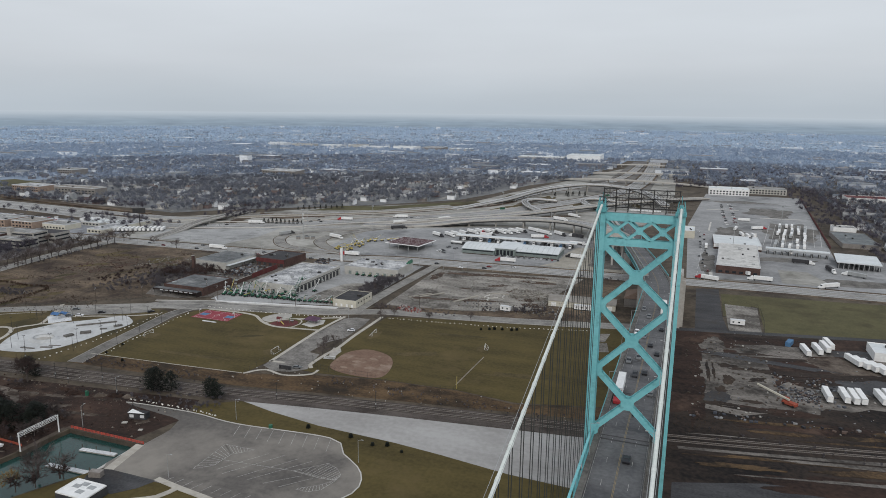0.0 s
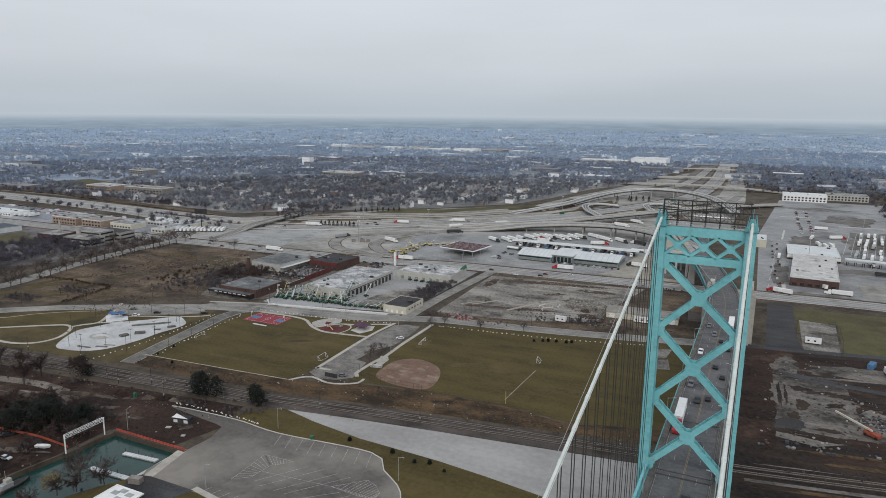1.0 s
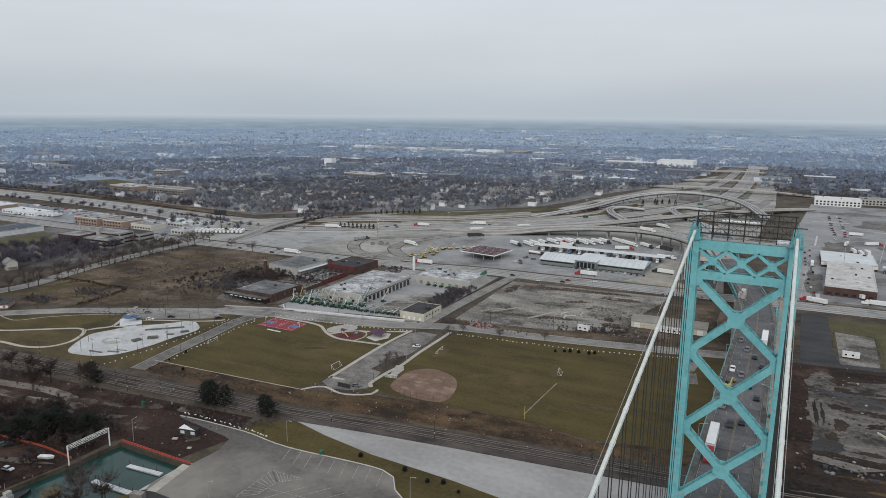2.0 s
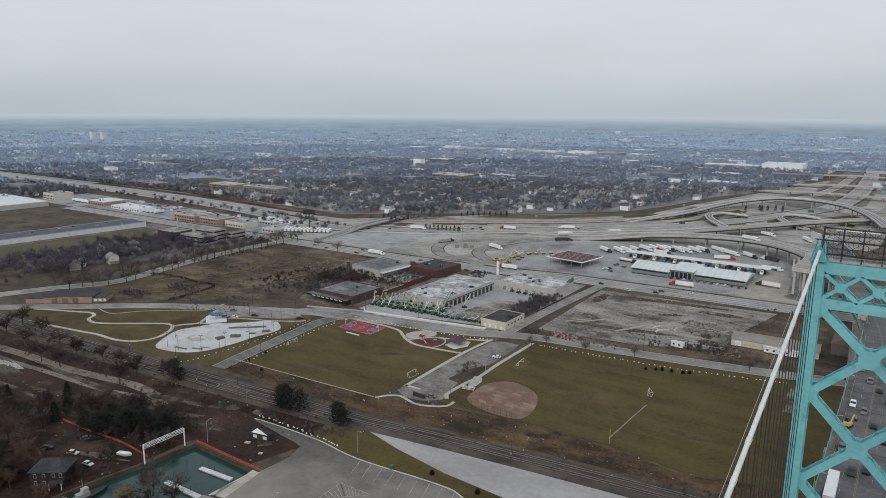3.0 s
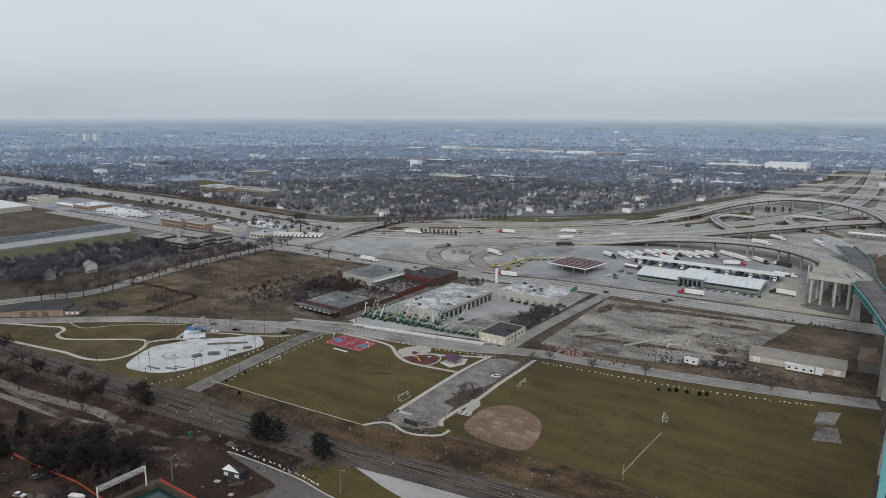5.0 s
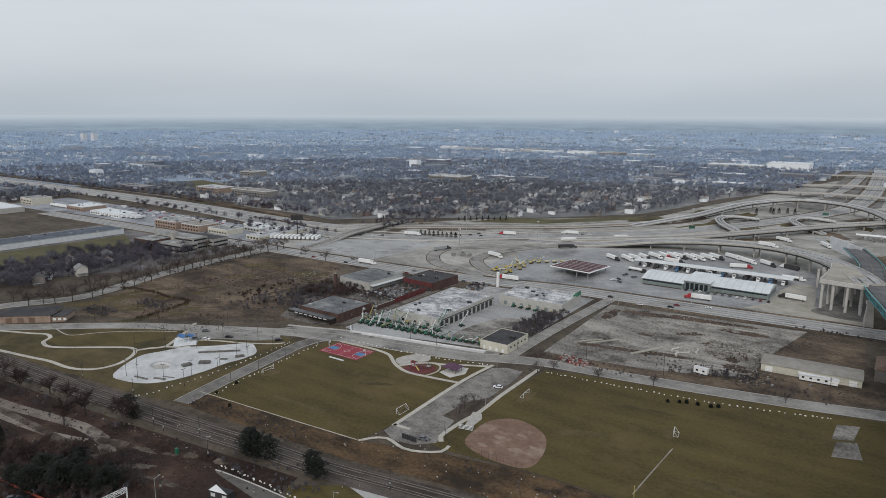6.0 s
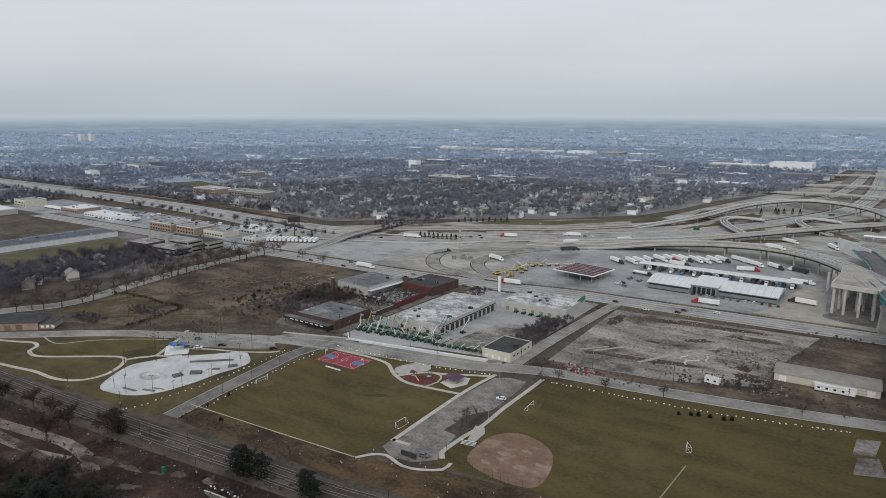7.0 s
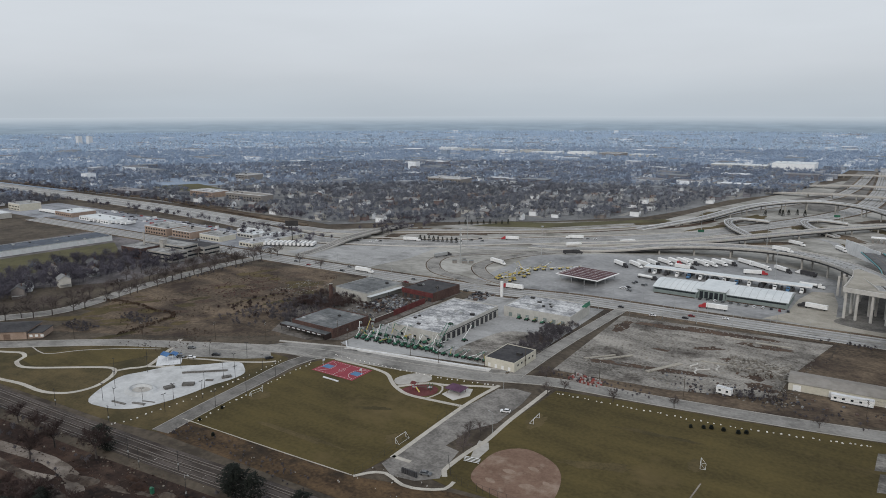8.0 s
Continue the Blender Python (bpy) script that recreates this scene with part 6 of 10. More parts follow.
for z in (18, 22, 26):
    for k in range(3):
        part("antenna", Mesh().obox(1.0 * math.cos(k * 2.0944 + 0.5), 1.0 * math.sin(k * 2.0944 + 0.5), z, 0.5, 0.3, 2.0, 60 * k), WHITE_STEEL, mast)
for x, y, lx, ly, h in ((-384, 426, 4, 3, 2.8), (-376, 431, 5, 3, 2.6), (-371, 435, 4, 2.6, 2.2), (-379, 435, 3, 2.2, 3.0)):
    hut = thing("equipment_cabinet", "low weathered equipment cabinet at the foot of the mast", "cabinet", "equipment cabinets", at=pose(x, y, 0, 0, 0, 36))
    part("body", Mesh().box(-lx / 2, -ly / 2, 0, lx / 2, ly / 2, h), TAN_BRICK, hut)
    part("lid", Mesh().box(-lx / 2 - 0.15, -ly / 2 - 0.15, h, lx / 2 + 0.15, ly / 2 + 0.15, h + 0.2), SLATE_ROOF, hut)
road("slip_road", [(-85, 690), (-100, 740), (-130, 760), (-160, 740), (-180, 700)], 9, 0.13, FREEWAY, "pale slip road loop", kerb=True, category="slip road")
road("slip_road", [(-20, 1100), (-40, 900), (-50, 780), (-70, 690)], 16, 0.18, STREET, "grey road from the toll booths", kerb=True, category="slip road")
elevated("grey street overpass above the motorway", [(-530, 372, 0.25), (-534, 400, 0.5), (-537, 425, 2.4), (-539, 450, 4.8), (-542, 505, 5.0), (-547, 540, 3.2), (-552, 575, 0.5)], 12, group="overpasses", deck_mat=STREET)
elevated("grey street overpass above the motorway", [(-200, 1330, 3.0), (-130, 1336, 6.5), (-70, 1340, 6.5), (0, 1346, 5.0), (60, 1350, 1.0)], 12, group="overpasses", deck_mat=STREET)
elevated("grey street overpass above the motorway", [(-240, 1180, 2.0), (-150, 1172, 6.5), (-80, 1168, 6.5), (-10, 1164, 5.0), (60, 1160, 1.0)], 12, group="overpasses", deck_mat=STREET)
elevated("grey street overpass above the motorway", [(-220, 1570, 3.0), (-130, 1580, 6.5), (-70, 1585, 6.5), (20, 1590, 2.0)], 14, group="overpasses", deck_mat=STREET)

# ---- industry beyond the boulevard ----
long_hall, a, b = flat_building("long_warehouse", "very long low warehouse with a grey roof and pale wall", -806, 60, -770, 306, 5.5, METAL_ROOF, COATED_ROOF, turn=-4, units=10, trim=GREY_STEEL)
windows(long_hall, -b + 5, b - 5, a, 0.5, 4.4, 13, axis="y", name="wall_panel", material=PALE_CONCRETE)
area("mown_grass", [(-768, 70), (-750, 300), (-668, 262), (-676, 90)], 0.05, LAWN_BRIGHT, "mown grass beside the warehouse", "lawn")
factory = thing("old_factory", "old multi-storey grey and brick factory with bands of windows", "building", at=pose(-640, 296, 0, 0, 0, 4))
for x0, y0, x1, y1, h, w, r in ((-34, -30, -4, -8, 11, BRICK, GREY_ROOF), (-4, -24, 34, -6, 9, FACTORY_WALL, GREY_ROOF), (-30, -8, 30, 10, 13, FACTORY_WALL, GREY_ROOF), (6, 10, 38, 30, 10, FACTORY_WALL, DARK_ROOF), (-36, 10, 6, 30, 9, TAN_BRICK, DARK_ROOF)):
    block = part("block", Mesh().box(x0, y0, -0.5, x1, y1, h), w, factory)
    part("roof", Mesh().box(x0 + 0.4, y0 + 0.4, h, x1 - 0.4, y1 - 0.4, h + 0.12), r, block)
    for z in range(2, int(h) - 2, 4):
        part("window_band", Mesh().box(x0 + 1, y0 - 0.06, z, x1 - 1, y0 + 0.05, z + 1.6), GLASS_DARK, block)
        part("window_band", Mesh().box(x1 - 0.05, y0 + 1, z, x1 + 0.06, y1 - 1, z + 1.6), GLASS_DARK, block)
part("stair_tower", Mesh().box(-2, -10, 0, 3, -5, 17), FACTORY_WALL, factory)
part("stack", Mesh().rod((-20, -14, 11), (-20, -14, 24), 1.0, 0.8, 8), OLD_CONCRETE, factory)
for name, label, x0, y0, x1, y1, h, w, r in (
    ("brick_block", "orange brick commercial block with white trim", -778, 354, -735, 384, 9, ORANGE_BRICK, GREY_ROOF),
    ("brick_block", "orange brick commercial block with white trim", -730, 358, -696, 386, 8, ORANGE_BRICK, TAN_ROOF),
    ("pale_store", "low pale store with a white roof", -690, 366, -655, 388, 6, CREAM_WALL, GREY_ROOF),
    ("yellow_store", "low cream store with a patched white roof", -622, 366, -600, 440, 4.5, CREAM_WALL, PATCHED_ROOF),
    ("white_store", "low white store with a flat roof", -668, 400, -640, 424, 4.2, GREY_WALL, METAL_ROOF),
    ("white_store", "low white store with a flat roof", -634, 404, -620, 430, 4.2, GREY_WALL, METAL_ROOF),
    ("pink_store", "low pinkish brick warehouse with a patched roof", -1012, 364, -968, 398, 6, ORANGE_BRICK, METAL_ROOF),
    ("white_depot", "long low white trailer depot", -944, 362, -872, 388, 4.5, WHITE_PAINT, METAL_ROOF),
    ("grey_store", "low grey warehouse with a flat roof", -1125, 352, -1090, 382, 10, CREAM_WALL, GREY_ROOF),
    ("grey_store", "wide low warehouse with a pale flat roof", -1190, 250, -1035, 318, 7, GREY_WALL, METAL_ROOF),
    ("school", "long tan brick school with flat white roofs", -1050, 606, -990, 640, 9, ORANGE_BRICK, PATCHED_ROOF),
    ("school", "long tan brick school with flat white roofs", -960, 610, -872, 634, 11, TAN_BRICK, TAN_ROOF),
    ("school", "long pale school with flat roofs", -840, 1010, -760, 1050, 10, TAN_BRICK, PATCHED_ROOF),
    ("brick_hall", "tall dark brick hall among the houses", -1200, 820, -1160, 860, 12, TAN_BRICK, GREY_ROOF),
    ("white_warehouse", "large white warehouse with blank walls", -318, 1712, -226, 1790, 16, WHITE_PAINT, METAL_ROOF),
    ("long_store", "long low pale warehouse", -460, 1715, -330, 1760, 8, GREY_WALL, METAL_ROOF),
    ("big_plant", "wide pale industrial plant", -1250, 1950, -1170, 2000, 8, PALE_CONCRETE, METAL_ROOF),
    ("big_plant", "wide grey industrial plant", -1150, 1975, -1100, 2040, 10, GREY_WALL, GREY_ROOF),
    ("big_plant", "wide pale industrial plant", -1085, 1935, -985, 1975, 9, PALE_CONCRETE, METAL_ROOF),
    ("big_plant", "wide white industrial plant", -960, 1945, -880, 2000, 11, WHITE_PAINT, METAL_ROOF),
    ("big_plant", "wide tan industrial plant", -860, 1960, -790, 2030, 10, TAN_BRICK, GREY_ROOF),
    ("big_plant", "low pale industrial plant", -770, 1990, -690, 2040, 7, GREY_WALL, METAL_ROOF),
    ("big_plant", "low pale industrial plant", -1500, 1990, -1430, 2040, 7, PALE_CONCRETE, METAL_ROOF),
    ("big_plant", "low grey industrial plant", -1390, 1980, -1300, 2020, 7, GREY_WALL, GREY_ROOF),
):
    blk, a, b = flat_building(name, label, x0, y0, x1, y1, h, w, r, units=4, trim=PALE_CONCRETE)
    if y0 < 1100:
        count = max(3, int((x1 - x0) / 5))
        for z in range(1, int(h) - 2, 4):
            windows(blk, -a + 1, a - 1, -b, z + 0.2, z + 2.0, min(count, 12))
low_hall = thing("low_brick_hall", "low tan brick hall with a dark hipped roof by the street", "building", at=pose(-503.5, 91, 0, 0, 0, 41))
part("wall", Mesh().box(-20, -10, -0.5, 14, 11, 5.2), ORANGE_BRICK, low_hall)
part("roof", Mesh().add([(-21, -11, 5.2), (15, -11, 5.2), (15, 12, 5.2), (-21, 12, 5.2), (-12, 0, 8.2), (6, 0, 8.2)], [(3, 2, 1, 0), (0, 1, 5, 4), (1, 2, 5), (2, 3, 4, 5), (3, 0, 4)]), DARK_ROOF, low_hall)
for x0, x1, h in ((14, 23, 3.6), (-33, -20, 3.8)):
    part("annex_wall", Mesh().box(x0, -9, -0.5, x1, 6, h), ORANGE_BRICK, low_hall)
    part("annex_roof", Mesh().box(x0 - 0.4, -9.5, h, x1 + 0.4, 6.5, h + 0.35), DARK_ROOF, low_hall)
windows(low_hall, 14.5, 24.5, -9.05, 1.0, 2.6, 3, material=WHITE_PAINT)
windows(low_hall, -16, 6, -10.05, 0.2, 3.6, 3, material=BROWN_ROOF, name="door", width=4.0)

# ---- east of the bridge ----
area("cinder_yard", [(12, -74), (12, 128), (60, 150), (128, 168), (300, 205), (420, 220), (420, -74)], 0.03, CINDER, "dark cinder ground beside the bridge", "ground")
area("dirt_yard", [(11, 122), (11, 254), (62, 262), (108, 282), (170, 296), (420, 330), (420, 236), (130, 182), (60, 152)], 0.04, DARK_SOIL, "dark dirt yard with scrap", "yard")
blots("grey_yard_dirt", "oily grey dirt and broken paving in the scrap yard", "yard", YARD_DIRT, [(45, 180, 20, 27, 0), (70, 166, 26, 18, 8), (104, 176, 32, 16, 10), (34, 232, 7, 15, 0), (112, 224, 26, 13, 14), (70, 236, 30, 8, 12), (150, 196, 36, 18, 12), (190, 240, 50, 18, 12)], 0.055, 3)
area("yard_paving", [(28, 134), (27, 214), (44, 216), (62, 212), (64, 172), (58, 140), (44, 131)], 0.075, YARD_DIRT, "stained grey paved scrap yard", "yard")
blots("brown_yard_soil", "churned brown soil in the yards beside the bridge", "soil", DARK_SOIL, [(24, 150, 5, 32, 0), (52, 254, 30, 5, 12), (96, 132, 52, 5, 10), (170, 160, 60, 7, 11), (120, 256, 44, 6, 12), (90, 80, 50, 7, 10), (60, 142, 18, 4, 4)], 0.08, 8)
blots("black_yard_soil", "black oily ground between the yards", "soil", CINDER, [(58, 219, 28, 5, 10), (40, 198, 5, 3, 10), (104, 204, 34, 5, 12), (86, 186, 10, 6, 30), (130, 148, 44, 5, 11), (70, 262, 34, 3, 12), (36, 160, 3, 5, 0), (50, 150, 6, 2, 0)], 0.10, 5)
blots("pale_yard_track", "pale compacted tracks across the yard", "track", YARD_DIRT, [(34, 236, 5, 12, 0), (80, 226, 46, 1.2, 12), (112, 222, 18, 9, 14), (50, 108, 34, 1.2, 10)], 0.12, 6)
area("east_lawn", [(42, 300), (42, 362), (160, 374), (420, 395), (420, 320), (180, 292), (66, 262), (67, 330), (62, 334), (60, 302)], 0.06, LAWN_BRIGHT, "green mown lawn beside the road", "lawn")
area("black_drive", [(23, 258), (24, 372), (41, 376), (41, 300), (44, 262)], 0.08, ASPHALT_NEW, "fresh black asphalt drive", "drive")
area("fenced_pad", [(44, 264), (44, 332), (66, 330), (64, 262)], 0.07, RUBBLE, "fenced gravel pad", "pad")
area("plaza_paving", [(16, 404), (14, 700), (40, 1060), (186, 1056), (156, 600), (150, 520), (186, 555), (240, 480), (240, 406)], 0.05, PLAZA_ASPHALT, "wide grey paved truck plaza", "plaza")
area("plaza_island", [(92, 418), (94, 470), (118, 470), (132, 420)], 0.12, PALE_LAND, "pale unpaved island in the plaza", "island")
cust, a, b = flat_building("customs_office", "brick customs office with a white flat roof", 43, 436, 79, 545, 7.5, BRICK, PALE_ROOF, turn=-3, units=8, trim=PALE_CONCRETE)
windows(cust, -a + 1, a - 1, -b, 1.0, 3.0, 6)
low_cust, a, b = flat_building("customs_store", "low brick store with a pale roof", 41, 552, 87, 606, 5.5, BRICK, METAL_ROOF, units=3, trim=PALE_CONCRETE)
part("white_wall", Mesh().box(-a - 0.1, -b - 0.12, 2.0, a + 0.1, -b - 0.02, 5.0), WHITE_PAINT, low_cust)
for x0, x1, y, turn_ in ((90, 147, 546, -6), (148, 184, 520, -6)):
    cpy = thing("lane_canopy", "long pale canopy over vehicle lanes", "canopy", "lane canopies", at=pose((x0 + x1) / 2, y, 0, 0, 0, turn_))
    h = (x1 - x0) / 2
    d = 4 if x0 < 100 else 22
    part("roof", Mesh().box(-h, -d, 5.4, h, d, 6.2), METAL_ROOF, cpy)
    for i in range(9):
        x = -h + 2 + i * (2 * h - 4) / 8
        part("booth", Mesh().box(x - 1.0, -d + 0.8, 0, x + 1.0, -d + 4.6, 3.0), DARK_ROOF, cpy)
        part("column", Mesh().box(x - 0.25, -d + 0.2, 0, x + 0.25, -d + 0.7, 5.4), GREY_STEEL, cpy)
for name, label, x0, y0, x1, y1, h, w, r in (
    ("arch_shed", "pale shed beside the plaza road", 1, 604, 22, 640, 8, CREAM_WALL, METAL_ROOF),
    ("office_block", "two-storey white office block with dark windows", 44, 1050, 108, 1086, 11, WHITE_PAINT, METAL_ROOF),
    ("office_block", "low grey office block", 110, 1090, 170, 1130, 9, GREY_WALL, GREY_ROOF),
    ("white_depot", "low white depot with a pale roof", 121, 238, 143, 258, 4.8, WHITE_PAINT, METAL_ROOF),
    ("brick_store", "low brick store with a slate-grey roof beside the yard", 170, 610, 206, 690, 4.5, TAN_BRICK, SLATE_ROOF),
    ("brick_store", "dark brick store beside the yard", 176, 700, 200, 720, 8, WHITE_PAINT, GREY_ROOF),
    ("brick_store", "long white store with a red roof", 250, 1030, 420, 1070, 8, WHITE_PAINT, MAROON),
):
    blk, a, b = flat_building(name, label, x0, y0, x1, y1, h, w, r, units=3)
    if "office" in name:
        for z in (1.5, 5.5):
            windows(blk, -a + 1, a - 1, -b, z, z + 2.4, 12)
rust_fence = thing("rust_fence", "long rust-red yard fence", "fence")
for i in range(40):
    y0 = 598 + i * 11.2
    x0 = 157 + i * 0.72
    part("panel", Mesh().bar((x0, y0, 1.5), (x0 + 0.72, y0 + 11.0, 1.5), 0.2, 3.2), MAROON, rust_fence)
area("west_yard", [(-1140, 335), (-1140, 430), (-860, 430), (-690, 425), (-585, 430), (-585, 352), (-900, 338)], 0.045, WEST_PAVING, "grey paved yards and car parks", "yard")
area("rail_embankment", [(-1700, 520), (-1700, 545), (-1037, 560), (-852, 532), (-655, 500), (-655, 492), (-852, 516), (-1037, 540)], 1.6, ROUGH_FIELD, "low brown railway embankment", "embankment")
area("park_green", [(-1245, 646), (-1204, 732), (-1083, 700), (-1056, 640)], 0.05, LAWN_BRIGHT, "open green park among the houses", "lawn")
area("west_field_yard", [(-840, 130), (-840, 330), (-690, 335), (-585, 345), (-575, 210), (-640, 120)], 0.035, WEST_GROUND, "rough brown ground between the works", "ground")
for pts in ([(-560, 472), (-500, 498), (-441, 532), (-398, 572), (-346, 618), (-296, 662), (-252, 712), (-210, 785)], [(-560, 425), (-480, 458), (-432, 488), (-388, 530), (-336, 575), (-286, 618), (-240, 668), (-190, 745)], [(-640, 470), (-580, 476), (-512, 531), (-441, 580), (-366, 638), (-316, 692), (-268, 755)]):
    ob = thing("crash_barrier", "low pale concrete motorway barrier", "barrier", "motorway barriers")
    part("wall", Mesh().strip(flat(pts), 0.35, 0.35, 0, 1.0), CONCRETE, ob)
    part("foot", Mesh().strip(flat(pts), 0.6, 0.6, 0, 0.3), CONCRETE, ob)

# ---- ragged patches on the open ground ----
rnd = random.Random(33)
blots("bramble_patches", "dark bramble patches on the vacant field", "scrub", BRAMBLE, [(-478 + rnd.uniform(-38, 52), 160 + rnd.uniform(-30, 150), rnd.uniform(4, 14), rnd.uniform(2, 5), rnd.uniform(30, 75)) for i in range(24)], 0.065, 2)
blots("straw_patches", "straw-coloured dead grass patches on the vacant field", "grass", LAWN_DRY, [(-470 + rnd.uniform(-45, 55), 170 + rnd.uniform(-45, 140), rnd.uniform(5, 17), rnd.uniform(2, 6), rnd.uniform(20, 80)) for i in range(22)], 0.068, 4)
blots("bare_patches", "tan bare earth on the vacant field", "earth", LAWN_DRY, [(-500, 168, 6, 3, 40), (-440, 240, 1.5, 26, -14), (-420, 210, 1.2, 24, -20), (-486, 250, 14, 5, 50), (-520, 190, 4, 2, 40), (-450, 290, 12, 5, 30), (-425, 270, 7, 3, 10), (-512, 285, 8, 5, 60), (-470, 140, 10, 3, 40)], 0.072, 9)
blots("dark_stains", "dark soil and weeds over the cleared lot", "soil", BRAMBLE, [(-160, 346, 22, 4, 8), (-128, 352, 34, 5, 6), (-100, 340, 14, 4, 8), (-96, 292, 10, 9, 10), (-112, 306, 6, 3, 30), (-140, 268, 26, 3, 10), (-172, 262, 7, 3, 20), (-128, 318, 9, 3, 30), (-150, 300, 5, 2, 0), (-185, 330, 4, 12, 0), (-90, 272, 8, 6, 0)], 0.075, 12)
for x, y, l_, w, turn_ in ((-140, 272, 26, 2.6, 62), (-112, 296, 26, 1.4, 8), (-168, 272, 22, 2.0, 52), (-176, 268, 20, 1.6, 50), (-96, 346, 20, 1.6, 4), (-118, 346, 12, 2.4, 4)):
    solo("concrete_strip", Mesh().obox(x, y, 0.0, l_, w, 0.42, turn_), PLAZA_CONCRETE, "long pale concrete strip lying on the cleared lot", "concrete strip", "concrete strips")
for x, y, turn_ in ((-127, 284, 70), (-121, 280, 40), (-115, 287, 95), (-124, 276, 100)):
    solo("concrete_pipe", Mesh().tube([(x + d_ * math.cos(radians(turn_)) + 0.5 * math.sin(d_), y + d_ * math.sin(radians(turn_)), 0.5) for d_ in (-4, -2, 0, 2, 4)], 0.5, 8), CONCRETE, "pale broken concrete pipe on the cleared lot", "pipe", "broken pipes")
blots("waterfront_tracks", "pale trodden tracks on the waterfront soil", "track", TRACK_SOIL, [(-330, 14, 60, 2.0, 2), (-290, -4, 26, 4, 12), (-262, -24, 12, 2, 20), (-380, -14, 40, 2, 6), (-246, 20, 10, 1.5, 10)], 0.07, 18)
blots("lawn_wear", "worn yellowish patches in the sports fields", "grass", LAWN_DRY, [(-168.5, 172, 4, 7, 0), (-97, 173, 3, 5, 0), (-212, 122, 4, 6, 0), (-297, 119, 4, 6, 0), (-130, 150, 16, 3, 20), (-60, 140, 22, 3, 8), (-250, 100, 20, 2, 4), (-120, 190, 18, 2, 8), (-240, 140, 9, 2, 30)], 0.085, 21)
blots("verge_grass", "rough dormant grass between the motorway ramps", "grass", LAWN_DRY, [(-186, 772, 16, 34, 12), (-150, 838, 14, 30, 10), (-116, 826, 10, 24, 0), (-232, 764, 8, 40, -24), (-300, 756, 14, 30, -30), (-84, 716, 18, 9, -60), (-205, 884, 12, 30, -10), (-60, 850, 10, 50, 30), (-262, 880, 8, 40, -8)], 0.11, 25)
blots("verge_soil", "brown bare verge beside the ramps and streets", "soil", ROUGH_FIELD, [(-150, 700, 40, 8, 40), (-220, 830, 8, 40, -14), (-90, 780, 10, 30, 40), (-40, 640, 8, 30, -8), (-70, 930, 30, 10, 60), (-30, 560, 6, 40, 0), (-520, 500, 8, 30, 0)], 0.12, 28)

# ---- dark hardstanding and streaks east of the bridge ----
area("slate_yard", [(15, -74), (15, 58), (60, 74), (130, 92), (260, 120), (420, 150), (420, -74)], 0.05, ASPHALT_NEW, "dark slate-grey hardstanding beside the bridge", "yard")
blots("tan_streaks", "tan and rust-coloured earth streaks beside the railway", "soil", SCRUB, [(70, 94, 46, 1.6, 11), (130, 124, 60, 2.4, 11), (190, 152, 50, 3, 11), (150, 108, 40, 2, 11), (60, 128, 22, 1.3, 10), (240, 130, 60, 3, 11), (120, 70, 40, 1.5, 11), (210, 168, 30, 4, 12)], 0.10, 31)
blots("grey_streaks", "grey dusty streaks on the dark hardstanding", "dust", YARD_DIRT, [(120, 104, 70, 2.0, 11), (180, 118, 60, 1.6, 11), (90, 84, 50, 1.2, 12), (70, 100, 40, 1.0, 10)], 0.11, 37)
solo("gravel_strip", Mesh().strip(flat([(16, 91), (60, 99), (110, 109), (220, 131), (420, 171)], 0, 6), 4.0, 4.0, -0.3, 0.125), YARD_DIRT, "pale grey gravel strip beside the railway", "gravel", kind="structure")
area("sandy_lot", rounded([(84, 224), (93, 210), (97, 205), (112, 211), (150, 224), (152, 238), (114, 230), (100, 236), (92, 232)], 3), 0.13, TRACK_SOIL, "tan compacted yard between the trailers", "yard")
blots("black_hardstanding", "black wet hardstanding between the trailer rows", "yard", ASPHALT_NEW, [(112, 192, 24, 10, 14), (60, 213, 34, 4, -8), (118, 246, 22, 6, 12), (34, 150, 6, 9, 0)], 0.135, 61)
blots("yard_puddle_stains", "dark oily stains on the paved scrap yard", "stain", CINDER, [(48, 196, 9, 2, 20), (40, 176, 3, 7, 0), (55, 182, 6, 2, 40), (34, 142, 8, 3, 10), (48, 140, 10, 2.5, 0), (62, 196, 8, 3, 10), (78, 190, 9, 3, 12), (30, 186, 1, 14, 2), (33, 186, 0.8, 13, 2)], 0.14, 63)
blots("rust_soil", "rust-coloured soil beside the tracks", "soil", SCRUB, [(96, 126, 18, 2, 12), (60, 118, 14, 1.4, 10), (112, 136, 12, 3, 12), (24, 96, 5, 2, 0), (40, 80, 14, 2, 10), (90, 92, 20, 3, 12)], 0.128, 65)
blots("plaza_patches", "darker asphalt patches on the truck plaza", "paving", ASPHALT, [(100, 516, 30, 10, 10), (62, 660, 16, 40, -4), (122, 850, 30, 50, 0), (34, 480, 7, 50, 0), (160, 440, 40, 12, 5), (90, 960, 50, 16, 4), (130, 690, 30, 60, -4), (60, 412, 26, 5, 2)], 0.062, 71)
